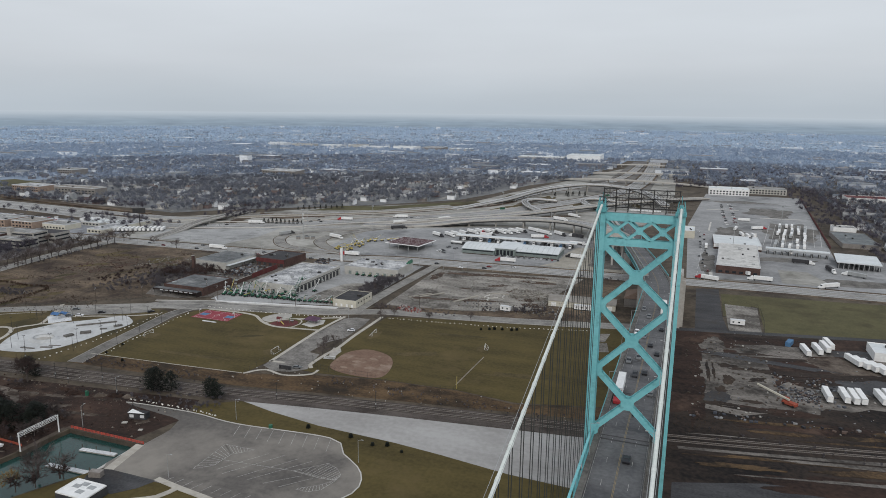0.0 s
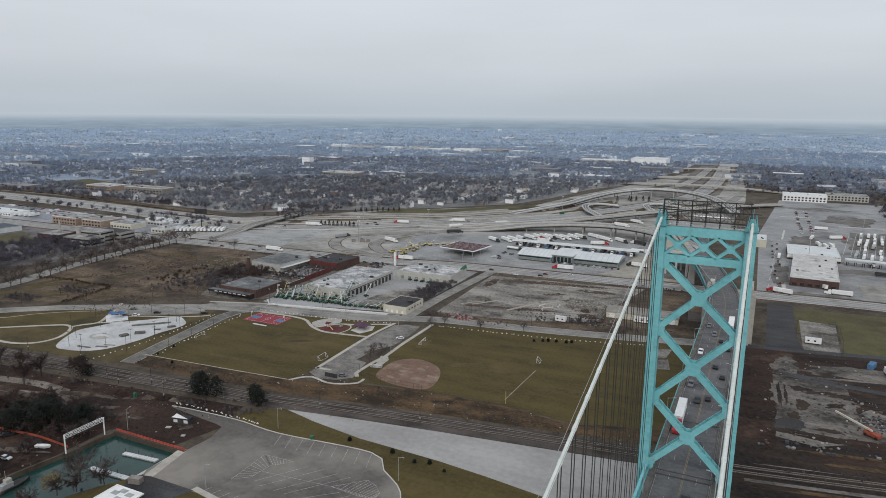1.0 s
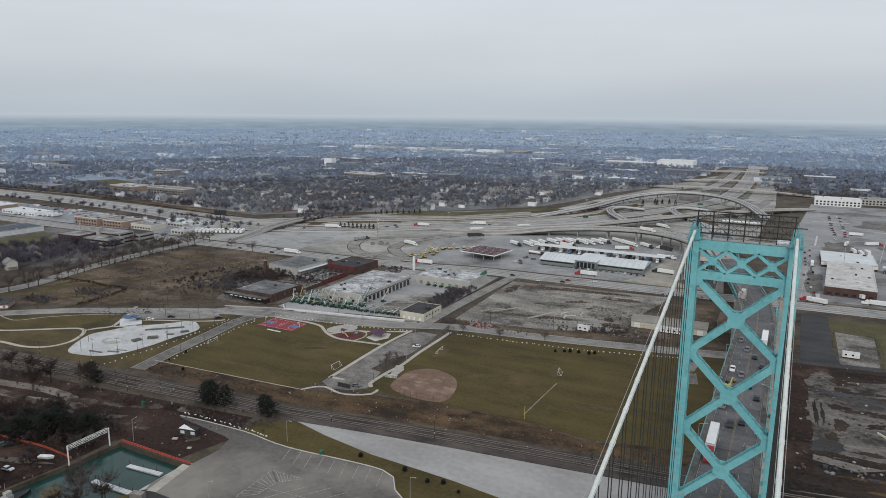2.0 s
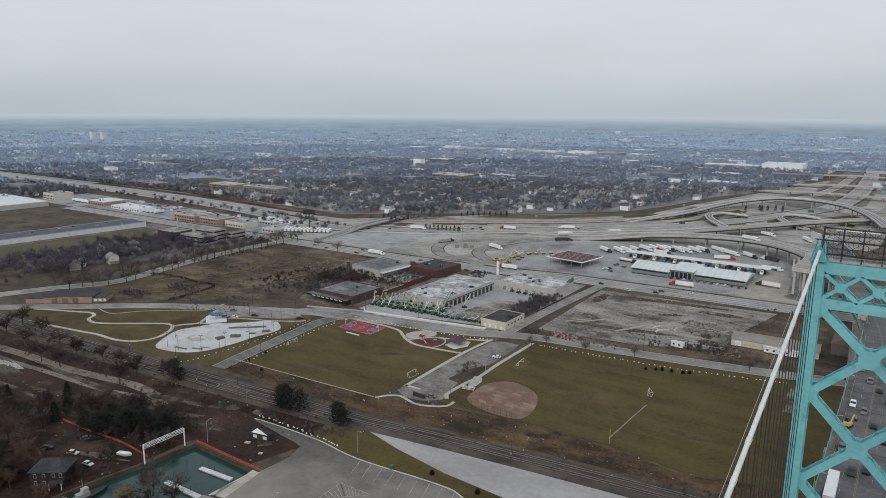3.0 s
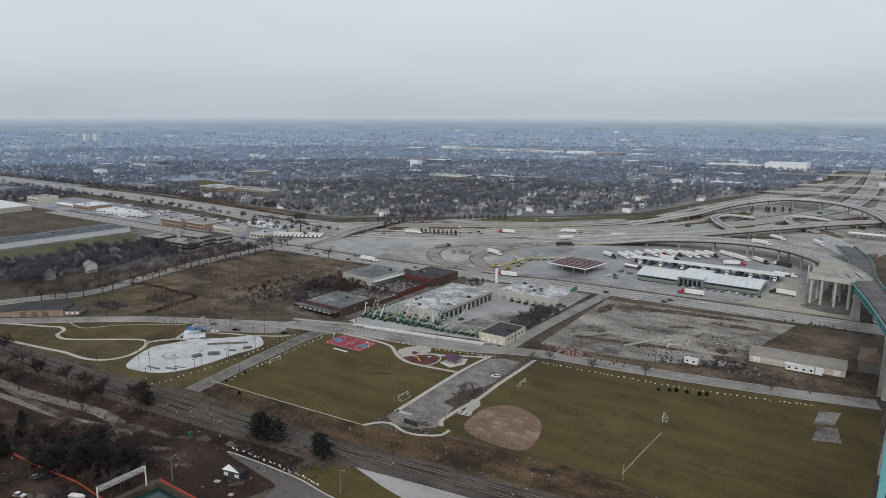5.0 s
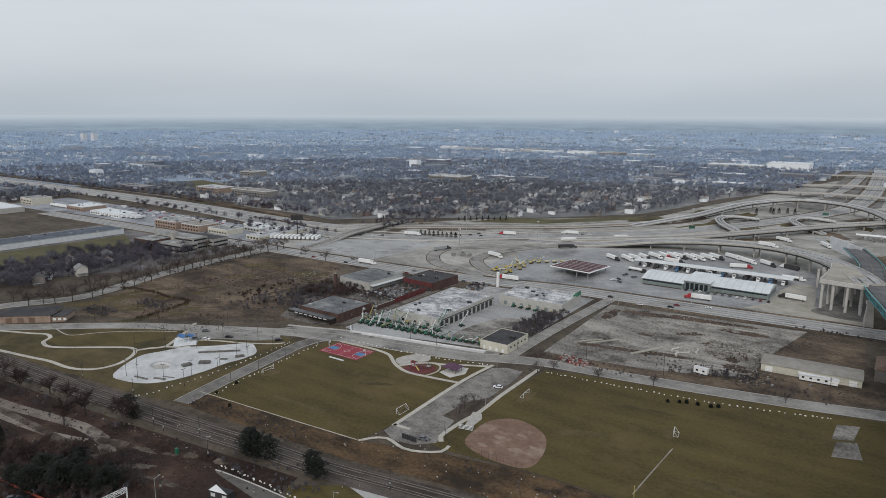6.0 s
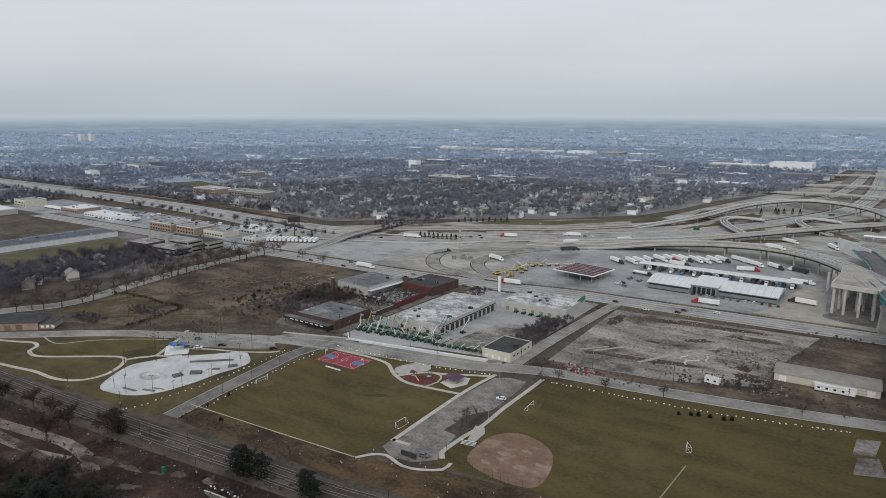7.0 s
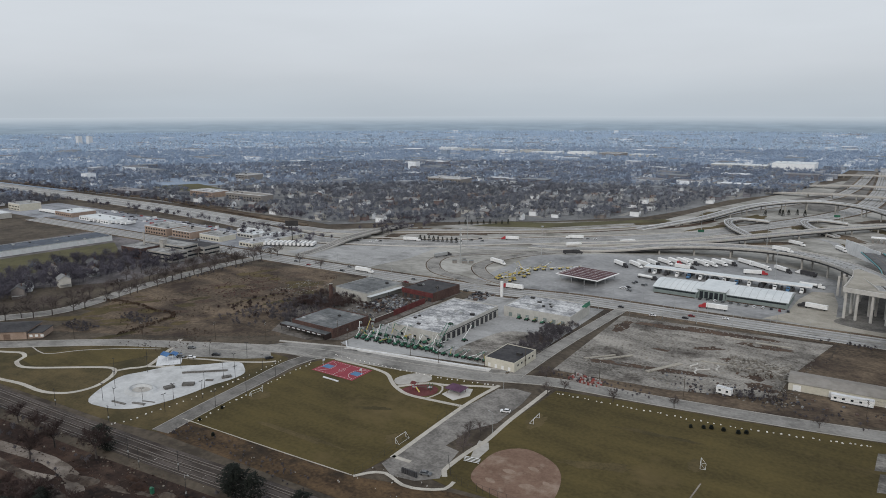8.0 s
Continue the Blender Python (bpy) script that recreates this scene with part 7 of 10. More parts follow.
# kerbed islands and lane paint on the truck plaza
lanes = Mesh()
for i in range(9):
    x = 92 + i * 7.2
    lanes.bar((x, 592 + i * 1.2, 0.075), (x + 20, 745 + i * 1.0, 0.075), 0.3, 0.03)
for i in range(8):
    lanes.bar((24 + i * 1.2, 420 + i * 30, 0.075), (25 + i * 1.2, 436 + i * 30, 0.075), 0.25, 0.03)
for i in range(14):
    lanes.bar((58, 724 + i * 14, 0.075), (66, 724 + i * 14, 0.075), 0.25, 0.03)
solo("plaza_lines", lanes, LINE_WHITE, "faded white lane and stall lines on the truck plaza", "road paint", kind="stuff")
for x, y, lx, ly, turn_ in ((98, 560, 40, 2.2, -6), (88, 640, 2.4, 60, -4), (40, 700, 2.0, 70, -3), (60, 860, 44, 3, 8), (130, 800, 50, 3, 4), (36, 424, 3, 26, 0)):
    solo("traffic_island", Mesh().obox(x, y, 0.0, lx, ly, 0.3, turn_), CONCRETE, "low pale concrete traffic island on the plaza", "traffic island", "traffic islands")


# ---- trees ----
def bare_tree(seed, height, spread=0.6, twigs=1100):
    """A leafless tree: tapered trunk, forked limbs and a haze of fine twigs."""
    rnd = random.Random(seed)
    trunk, crown = Mesh(), Mesh()
    fork = height * rnd.uniform(0.22, 0.32)
    lean = Vector((rnd.uniform(-0.3, 0.3), rnd.uniform(-0.3, 0.3), fork))
    trunk.rod((0, 0, -0.2), lean, 0.028 * height, 0.02 * height, 7)
    tips = []

    def grow(p, d, length, r, depth):
        q = p + d * length
        crown.rod(p, q, r, r * 0.6, 4 if depth < 2 else 3)
        if depth == 3:
            tips.append((p, q))
            return
        tips.append((p, q))
        for _ in range(3 if depth else 4):
            turn = Vector((rnd.gauss(0, 1), rnd.gauss(0, 1), rnd.gauss(0.0, 0.6)))
            grow(p + d * length * rnd.uniform(0.35, 1.0), (d + turn * spread).normalized(), length * rnd.uniform(0.62, 0.85), r * 0.6, depth + 1)

    for i in range(6):
        g = i * 1.05 + rnd.uniform(-0.4, 0.4)
        out = 0.25 if i == 5 else rnd.uniform(0.6, 1.15)
        grow(lean * rnd.uniform(0.75, 1.0), Vector((out * math.cos(g), out * math.sin(g), 1)).normalized(), height * 0.31, 0.0105 * height, 1)
    for i in range(twigs):
        p, q = rnd.choice(tips)
        a = p.lerp(q, rnd.uniform(0.2, 1.0))
        d = ((q - p).normalized() + Vector((rnd.gauss(0, 0.7), rnd.gauss(0, 0.7), rnd.gauss(0.1, 0.5)))).normalized() * height * rnd.uniform(0.08, 0.2)
        w = d.orthogonal().normalized() * 0.042
        w.rotate(Matrix.Rotation(rnd.uniform(0, 6.3), 3, d))
        crown.add([a - w, a + w, a + d], [(0, 1, 2)])
    return trunk, crown


def conifer(seed, height, radius, round_=False):
    """An evergreen of many small needle sprays on short boughs."""
    rnd = random.Random(seed)
    trunk, crown = Mesh(), Mesh()
    trunk.rod((0, 0, -0.2), (0, 0, height * 0.9), 0.025 * height, 0.006 * height, 6)
    for i in range(900):
        f = rnd.random() ** 0.8
        z = height * (0.08 + 0.92 * f)
        g = rnd.uniform(0, 6.283)
        lump = 0.75 + 0.45 * math.sin(2 * g + seed + 5 * f) * math.sin(9 * f + seed) + 0.2 * math.sin(3 * g + 11 * f)
        r = radius * ((1 - f) ** 0.75 if not round_ else lump * math.sin(math.pi * (0.12 + 0.86 * f)) ** 0.6) * rnd.uniform(0.45, 1.08)
        c = Vector((r * math.cos(g), r * math.sin(g), z))
        d = Vector((math.cos(g), math.sin(g), rnd.uniform(-0.5, 0.2))).normalized() * rnd.uniform(0.5, 0.95)
        w = Vector((-math.sin(g), math.cos(g), rnd.uniform(-0.5, 0.5))).normalized() * rnd.uniform(0.2, 0.42)
        crown.add([c - w, c + w, c + d], [(0, 1, 2)])
    return trunk, crown


def kinds(maker, count, name, label, crown_mat, group, *args):
    """Meshes of some variants of a tree, made once and shared by all its copies."""
    made = []
    for k in range(count):
        t, c = maker(k * 17 + 3, *args)
        made.append((t.data("trunk", BARK), c.data("crown", crown_mat)))
    return made, name, label, group


def plant(kind, x, y, size=1.0, rnd=random.Random(5)):
    made, name, label, group = kind
    t, c = rnd.choice(made)
    ob = thing(name, label, "tree", group, at=pose(x, y, 0, 0, 0, rnd.uniform(0, 360)) @ Matrix.Diagonal((size, size, size * rnd.uniform(0.9, 1.1), 1)))
    for nm, data in (("trunk", t), ("crown", c)):
        o = new(nm, data)
        o.parent = ob
    return ob


STREET_TREE = kinds(bare_tree, 6, "bare_tree", "leafless grey-brown street tree in winter", TWIG, "bare trees", 11.0, 0.6, 850)
WIDE_TREE = kinds(bare_tree, 4, "bare_tree", "leafless spreading dark tree beside the dirt track", DARK_TWIG, "track trees", 13.0, 0.8, 1700)
BUSHY_TREE = kinds(bare_tree, 4, "bare_tree", "leafless spreading dark winter tree by the water", DARK_TWIG, "waterfront trees", 8.5, 0.75, 1300)
SHRUB = kinds(bare_tree, 4, "bare_shrub", "dense leafless brown shrub", TWIG, "shrubs", 4.5, 0.85, 1000)
RUSSET_TREE = kinds(bare_tree, 3, "bare_tree", "leafless russet-brown spreading tree beside the dark house", RUSSET_TWIG, "russet trees", 12.0, 0.75, 1900)
WILLOW_TREE = kinds(bare_tree, 2, "willow_tree", "bare willow with yellow-orange twigs by the basin", WILLOW, "willows", 9.0, 0.7, 1400)
PINE = kinds(conifer, 3, "pine_tree", "dark green rounded pine tree", NEEDLE, "pine trees", 9.0, 4.2, True)
SPRUCE = kinds(conifer, 2, "spruce_tree", "dark green pointed spruce tree", NEEDLE, "spruce trees", 9.5, 2.6, False)
SAPLING = kinds(conifer, 1, "young_conifer", "small dark young conifer in the grass", NEEDLE, "young conifers", 1.9, 0.6, False)

rnd = random.Random(21)
for i in range(27):
    f = i / 26
    y = 100 + 250 * f
    x = -532 - 25 * min(1, max(0, (y - 138) / 120)) if y > 138 else -552 + (y - 95) * 0.46
    for s in (-10.5, 10.5):
        if rnd.random() < 0.9:
            plant(STREET_TREE, x + s + rnd.uniform(-1.5, 1.5), y + rnd.uniform(-3, 3), rnd.uniform(1.0, 1.5))
for x, y in ((-392, 14), (-375, 16), (-380, 28), (-325, 22), (-327, 33), (-429, 21), (-345, 34), (-410, 33), (-365, 35), (-440, 36), (-460, 24), (-470, 38), (-303, 38)):
    plant(WIDE_TREE, x, y, rnd.uniform(0.95, 1.3))
for i in range(120):
    x, y = rnd.uniform(-450, -258), rnd.uniform(-60, 16)
    if (x > -300 and y < -8) or (x < -330 and y > -16):
        continue
    plant(BUSHY_TREE, x, y, rnd.uniform(0.75, 1.3))
for i in range(40):
    plant(SHRUB, rnd.uniform(-310, -245), rnd.uniform(-8, 16), rnd.uniform(1.0, 1.7))
for x, y, s in ((-231, 52, 1.35), (-225, 55, 1.1), (-236, 54, 1.25), (-203, 58, 1.15), (-199, 57, 1.0), (-311, 45, 1.1), (-305, 44, 0.8), (-278, 4, 1.0), (-271, 1, 1.1), (-254, 1, 1.0), (-261, 8, 0.9), (-284, 8, 0.9)):
    plant(PINE, x, y, s)
for x, y, s in ((-268, -6, 1.45), (-279, -13, 1.3), (-285, -5, 1.2), (-262, -2, 1.25), (-275, -4, 1.35), (-254, 4, 1.3), (-290, -14, 1.0)):
    plant(PINE, x, y, s)
for x, y, s in ((-272, -50, 1.1), (-280, -44, 1.0), (-286, -55, 1.2), (-268, -62, 1.1), (-292, -38, 0.9), (-262, -68, 1.0), (-298, -50, 1.1), (-276, -60, 1.2), (-304, -40, 1.0), (-264, -56, 0.8), (-262, -36, 0.8), (-268, -42, 0.9), (-246, -52, 0.7)):
    plant(RUSSET_TREE, x, y, s)
for x, y, s in ((-309, -18, 1.0), (-315, -10, 0.8), (-330, -2, 0.9), (-352, -20, 0.8)):
    plant(SPRUCE, x, y, s)
plant(WILLOW_TREE, -219, -36, 1.0)
for x, y, s in ((-213, -31, 1.3), (-207, -25, 1.2), (-222, -60, 1.2), (-216, -27, 1.45)):
    plant(STREET_TREE, x, y, s)
for x, y in ((-214, -38), (-210, -33), (-205, -25), (-216, -48), (-249, -26), (-250, -40)):
    plant(BUSHY_TREE, x, y, 1.0)
for x, y in ((-181, 129), (-183, 146), (-184, 135), (-186, 142), (-177, 201), (-147, 212), (-60, 238), (-172, 210), (-188, 222), (-120, 222)):
    plant(STREET_TREE, x, y, 0.72)
for i in range(14):
    plant(SHRUB, rnd.uniform(-224, -208), rnd.uniform(248, 312), rnd.uniform(0.7, 1.25))
for i in range(22):
    plant(SHRUB, rnd.uniform(-408, -372), rnd.uniform(236, 285), rnd.uniform(0.7, 1.3))
for i in range(8):
    plant(SHRUB, rnd.uniform(-100, -76), rnd.uniform(250, 268), rnd.uniform(0.4, 0.8))
for i in range(34):
    plant(STREET_TREE, rnd.uniform(-665, -570), rnd.uniform(200, 345), rnd.uniform(0.8, 1.2))
for x, y in ((-108, 206), (-103, 208.5), (-100, 210), (-95, 211), (-89, 212), (-86, 214), (-106, 42), (-100, 44), (-92, 41), (-118, 45), (-140, 46), (-298, 84), (-280, 78), (-300, 98)):
    plant(SAPLING, x, y, rnd.uniform(0.6, 1.0))
for x, y in ((-506, 344), (-470, 336), (-360, 318)):
    plant(STREET_TREE, x, y, 1.0)
for i in range(10):
    plant(SPRUCE, -478 + i * 5.2, 498 + i * 1.2, rnd.uniform(0.55, 0.75))
for i in range(9):
    plant(SPRUCE, -500 + i * 6, 610 + i * 5, rnd.uniform(0.5, 0.7))
for x, y in ((-170, 930), (-180, 925), (-160, 935), (-150, 930), (-175, 915), (-195, 905)):
    plant(SPRUCE, x, y, 0.9)

# ---- suburb: houses and bare crowns to the horizon ----
EDGE = [(-2600, 560), (-1150, 566), (-860, 548), (-640, 520), (-600, 560), (-500, 640), (-420, 700), (-330, 800), (-300, 900), (-275, 1050), (-190, 1230), (-165, 1500), (-160, 4900)]


def in_suburb(x, y):
    """West and north of the motorway, or the blocks east of the plaza."""
    if x > 0:
        if x < 20 and y < 1260:
            return False
        return y > 1170 or (x > 215 and y > 560)
    if x > -165:
        return y > 1770 or (x > -48 and y > 1260)
    if x < -660 and -40 < y < 230:
        return x > -668 and y > 90 or x < -1050
    if x < -1150 and 230 < y < 440:
        return True
    for (xa, ya), (xb, yb) in zip(EDGE, EDGE[1:]):
        if ya <= y < yb and xb >= xa:
            return x < xa + (xb - xa) * (y - ya) / (yb - ya) - 4
    if x <= -640:
        for (xa, ya), (xb, yb) in zip(EDGE, EDGE[1:]):
            if xa <= x < xb:
                return y > ya + (yb - ya) * (x - xa) / (xb - xa)
    return y > 4900


CLEAR = [(-1070, 590, -850, 660), (-1260, 640, -1080, 730), (-850, 1000, -750, 1060), (-330, 1690, -215, 1800), (-470, 1700, -320, 1770), (-1520, 1910, -740, 2070), (240, 1020, 430, 1080), (30, 1030, 180, 1140), (-1210, 810, -1150, 870)]


def clear_of(x, y, pad=0):
    return not any(x0 - pad < x < x1 + pad and y0 - pad < y < y1 + pad for x0, y0, x1, y1 in CLEAR)


def seen_side(x, y):
    """Inside the fan of land that the flight looks over."""
    g = math.degrees(math.atan2(-(x + 10), y + 150))
    return -19 < g < 74


def reach(x, y):
    return math.hypot(x + 10, y + 150)


def house_shape(wall, roof, x, y, w, d, h, rise, turn):
    """Adds one gabled house to a pair of meshes."""
    k0, k1 = len(wall.v), len(roof.v)
    wall.box(-w / 2, -d / 2, 0, w / 2, d / 2, h).tent(-w / 2, -d / 2, w / 2, d / 2, h, rise, "y")
    roof.gable(-w / 2, -d / 2, w / 2, d / 2, h, rise, "y", 0.5)
    m = pose(x, y, 0, 0, 0, turn)
    for mesh_, k in ((wall, k0), (roof, k1)):
        mesh_.v[k:] = [tuple(m @ Vector(p)) for p in mesh_.v[k:]]


suburb_streets = Mesh()
for bx in range(-4600, 1500, 84):
    for y in range(-40, 2200, 38):
        x = bx + 42
        if seen_side(x, y) and in_suburb(x, y) and in_suburb(x, y + 38) and clear_of(x, y, 30) and reach(x, y) < 2100:
            suburb_streets.box(x - 4.2, y, -0.3, x + 4.2, y + 38, 0.03)
for by in range(-40, 2200, 190):
    for bx in range(-4600, 1500, 42):
        if seen_side(bx, by) and in_suburb(bx, by + 5) and in_suburb(bx + 42, by + 5) and clear_of(bx, by, 30) and reach(bx, by) < 2100:
            suburb_streets.box(bx, by + 1, -0.3, bx + 42, by + 9.5, 0.034)
solo("suburb_streets", suburb_streets, STREET, "grid of grey suburban streets between the houses", "streets", kind="stuff")

rnd = random.Random(77)
far_wall, far_roof, outer_wall, outer_roof = Mesh(), Mesh(), Mesh(), Mesh()
spots = []
for bx in range(-4600, 1500, 84):
    for by in range(-40, 4700, 190):
        if not (seen_side(bx, by) or seen_side(bx + 84, by + 190)) or reach(bx, by) > 3600:
            continue
        step = 15 if reach(bx, by) < 1700 else 27
        for side in (-16, 16):
            for yy in range(12, 180, step):
                x, y = bx + 42 + side + rnd.uniform(-2, 2), by + yy + rnd.uniform(-2, 2)
                if rnd.random() < (0.5 if reach(x, y) < 1700 else 0.4) and seen_side(x, y) and in_suburb(x, y) and clear_of(x, y, 8):
                    spots.append((reach(x, y), x, y, 90 if side > 0 else -90))
spots.sort()
WALLS = [mat("house_wall_%s" % n_, a, b, 0.2, 1.2, 0.85, 0.2) for n_, a, b in (("white", (0.70, 0.71, 0.73), (0.84, 0.85, 0.86)), ("red_brick", (0.14, 0.105, 0.10), (0.20, 0.15, 0.145)), ("cream", (0.44, 0.42, 0.38), (0.54, 0.52, 0.48)), ("grey", (0.26, 0.27, 0.28), (0.36, 0.37, 0.38)), ("brown", (0.17, 0.15, 0.142), (0.24, 0.215, 0.20)))]
WALL_WORDS = ("white clapboard", "red brick", "cream clapboard", "grey clapboard", "brown brick")
ROOFS = [mat("house_roof_%s" % n_, a, b, 0.2, 1.2, 0.9, 0.2) for n_, a, b in (("charcoal", (0.07, 0.07, 0.073), (0.11, 0.11, 0.112)), ("brown", (0.13, 0.11, 0.102), (0.18, 0.155, 0.145)), ("pale_grey", (0.19, 0.19, 0.19), (0.26, 0.26, 0.26)))]
ROOF_WORDS = ("charcoal", "brown", "pale grey")
shapes = []
for k in range(6):
    w, d, h = 7.5 + 0.6 * (k % 3), 10 + 1.2 * (k % 4), 4.8 + 0.9 * (k % 3)
    wl_, rf_ = Mesh(), Mesh()
    house_shape(wl_, rf_, 0, 0, w, d, h, 2.6 + 0.4 * (k % 2), 0)
    porch = Mesh().box(-w / 2 + 0.4, -d / 2 - 2.2, 2.4, w / 2 - 0.4, -d / 2 - 0.05, 2.65)
    chim = Mesh().box(w / 4 - 0.4, 0.6, h, w / 4 + 0.4, 1.5, h + 4.0)
    win = Mesh().box(-0.6, -0.04, 0, 0.6, 0.04, 1.3).data("window", GLASS_DARK)
    shapes.append((w, d, h, [[m_.data("wall", mm) for mm in WALLS] for m_ in (wl_,)][0], [rf_.data("roof", mm) for mm in ROOFS], porch.data("porch", GREY_ROOF), chim.data("chimney", BRICK), win))
for i, (far, x, y, turn) in enumerate(spots):
    if i < 160:
        w, d, h, wm, rm, porch, chim, win = shapes[rnd.randrange(6)]
        c, r = rnd.choice((0, 0, 1, 2, 3, 3, 4)), rnd.choice((0, 1, 2, 2))
        ob = thing("house", "%s house with a %s gabled roof" % (WALL_WORDS[c], ROOF_WORDS[r]), "house", "suburban houses", at=pose(x, y, 0, 0, 0, turn))
        for nm, data in (("wall", wm[c]), ("roof", rm[r]), ("porch_roof", porch), ("chimney", chim)):
            o = new(nm, data)
            o.parent = ob
        for wx, wy, wz, wr in ((-w / 4, -d / 2 - 0.03, 3.2, 0), (w / 4, -d / 2 - 0.03, 3.2, 0)):
            o = new("window", win)
            o.parent = ob
            o.matrix_basis = pose(wx, wy, wz, 0, 0, wr)
    else:
        s = 1.0 if far < 1700 else 1.25
        # Houses beyond 1950 m take the paler walls and roofs with haze painted in.
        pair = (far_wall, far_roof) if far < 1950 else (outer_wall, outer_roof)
        house_shape(*pair, x, y, rnd.uniform(7, 9.5) * s, rnd.uniform(9, 13) * s, rnd.uniform(4.2, 6.5), rnd.uniform(2, 3.4), turn)
for x, y, turn in ((-613, 149, 60), (-602, 173, 75), (-644, 220, 80), (-628, 188, 70), (-596, 136, 60), (-655, 190, 75), (-618, 206, 80), (-640, 160, 65)):
    w, d, h, wm, rm, porch, chim, win = shapes[rnd.randrange(6)]
    c, r = rnd.choice((0, 2, 3, 3, 4)), rnd.choice((0, 1, 2))
    ob = thing("house", "%s house with a %s gabled roof beside the boulevard" % (WALL_WORDS[c], ROOF_WORDS[r]), "house", "boulevard houses", at=pose(x, y, 0, 0, 0, turn))
    for nm, data in (("wall", wm[c]), ("roof", rm[r]), ("porch_roof", porch), ("chimney", chim)):
        o = new(nm, data)
        o.parent = ob
solo("far_house_walls", far_wall, HOUSE_WALL, "brick and clapboard walls of countless suburban houses", "houses", kind="stuff")
solo("outer_house_walls", outer_wall, OUTER_WALL, "walls of countless outer suburban houses, paled with painted haze", "houses", kind="stuff")
solo("outer_house_roofs", outer_roof, OUTER_ROOF, "roofs of countless outer suburban houses, paled with painted haze", "houses", kind="stuff")
solo("far_house_roofs", far_roof, HOUSE_ROOF, "shingle roofs of countless suburban houses", "houses", kind="stuff")

rnd = random.Random(91)
blocks, tops, outer_blocks = Mesh(), Mesh(), Mesh()
for i in range(420):
    far = 1150 + 3600 * rnd.random() ** 0.8
    g = radians(rnd.uniform(-18, 72))
    x, y = -10 - far * math.sin(g), -150 + far * math.cos(g)
    if not in_suburb(x, y) or not clear_of(x, y, 30):
        continue
    w, d, h = rnd.uniform(18, 60) * (1 + far / 6000), rnd.uniform(14, 34) * (1 + far / 6000), rnd.uniform(5, 11)
    if rnd.random() < 0.04:
        w, d, h = 24, 18, rnd.uniform(14, 20)
    (blocks if far < 1950 else outer_blocks).box(x - w / 2, y - d / 2, -0.5, x + w / 2, y + d / 2, h)
    tops.box(x - w / 2 - 0.2, y - d / 2 - 0.2, h, x + w / 2 + 0.2, y + d / 2 + 0.2, h + 0.5)
solo("far_blocks", blocks, HOUSE_WALL, "walls of countless far commercial blocks", "buildings", kind="stuff")
solo("outer_blocks", outer_blocks, OUTER_WALL, "walls of countless outer commercial blocks, paled with painted haze", "buildings", kind="stuff")
solo("far_block_roofs", tops, FLAT_ROOFS, "pale flat roofs of countless far commercial blocks", "buildings", kind="stuff")
for x, y in ((-3030, 1440), (-2985, 1462)):
    flat_building("apartment_tower", "pale high-rise apartment tower far in the suburbs", x - 11, y - 9, x + 11, y + 9, 36, PALE_CONCRETE, GREY_ROOF, units=2)

gen = np.random.default_rng(11)


def woods(name, label, r0, r1, count, pieces, size, h0, h1, material, box=None, form=None):
    """Many leafless crowns, each a cloud of small twig clumps over a thin trunk."""
    if box:
        far = np.full(count, 900.0)
        px, py = gen.uniform(box[0], box[2], count), gen.uniform(box[1], box[3], count)
        return form(name, label, px, py, pieces, size, h0, h1, material)
    far = np.sqrt(gen.uniform(r0 ** 2, r1 ** 2, count))
    g = np.radians(gen.uniform(-19, 73, count))
    px, py = -10 - far * np.sin(g), -150 + far * np.cos(g)
    keep = []
    for x, y in zip(px, py):
        u = (x + 4600) % 84
        street = abs(u - 42) < 6 or ((y + 40) % 190) < 11
        thick = noise.noise(Vector((x * 0.004, y * 0.004, 2.0)))
        keep.append(in_suburb(x, y) and clear_of(x, y, 3) and not (street and far.mean() < 1600) and gen.uniform() < 0.75 + 0.5 * thick)
    keep = np.array(keep)
    return form(name, label, px[keep], py[keep], pieces, size, h0, h1, material)


def stuff_mesh(name, label, verts, faces, material):
    me = bpy.data.meshes.new(name)
    me.from_pydata(verts.tolist(), [], faces.tolist())
    me.materials.append(material)
    return tagged(new(name, me), label, "woods", kind="stuff")


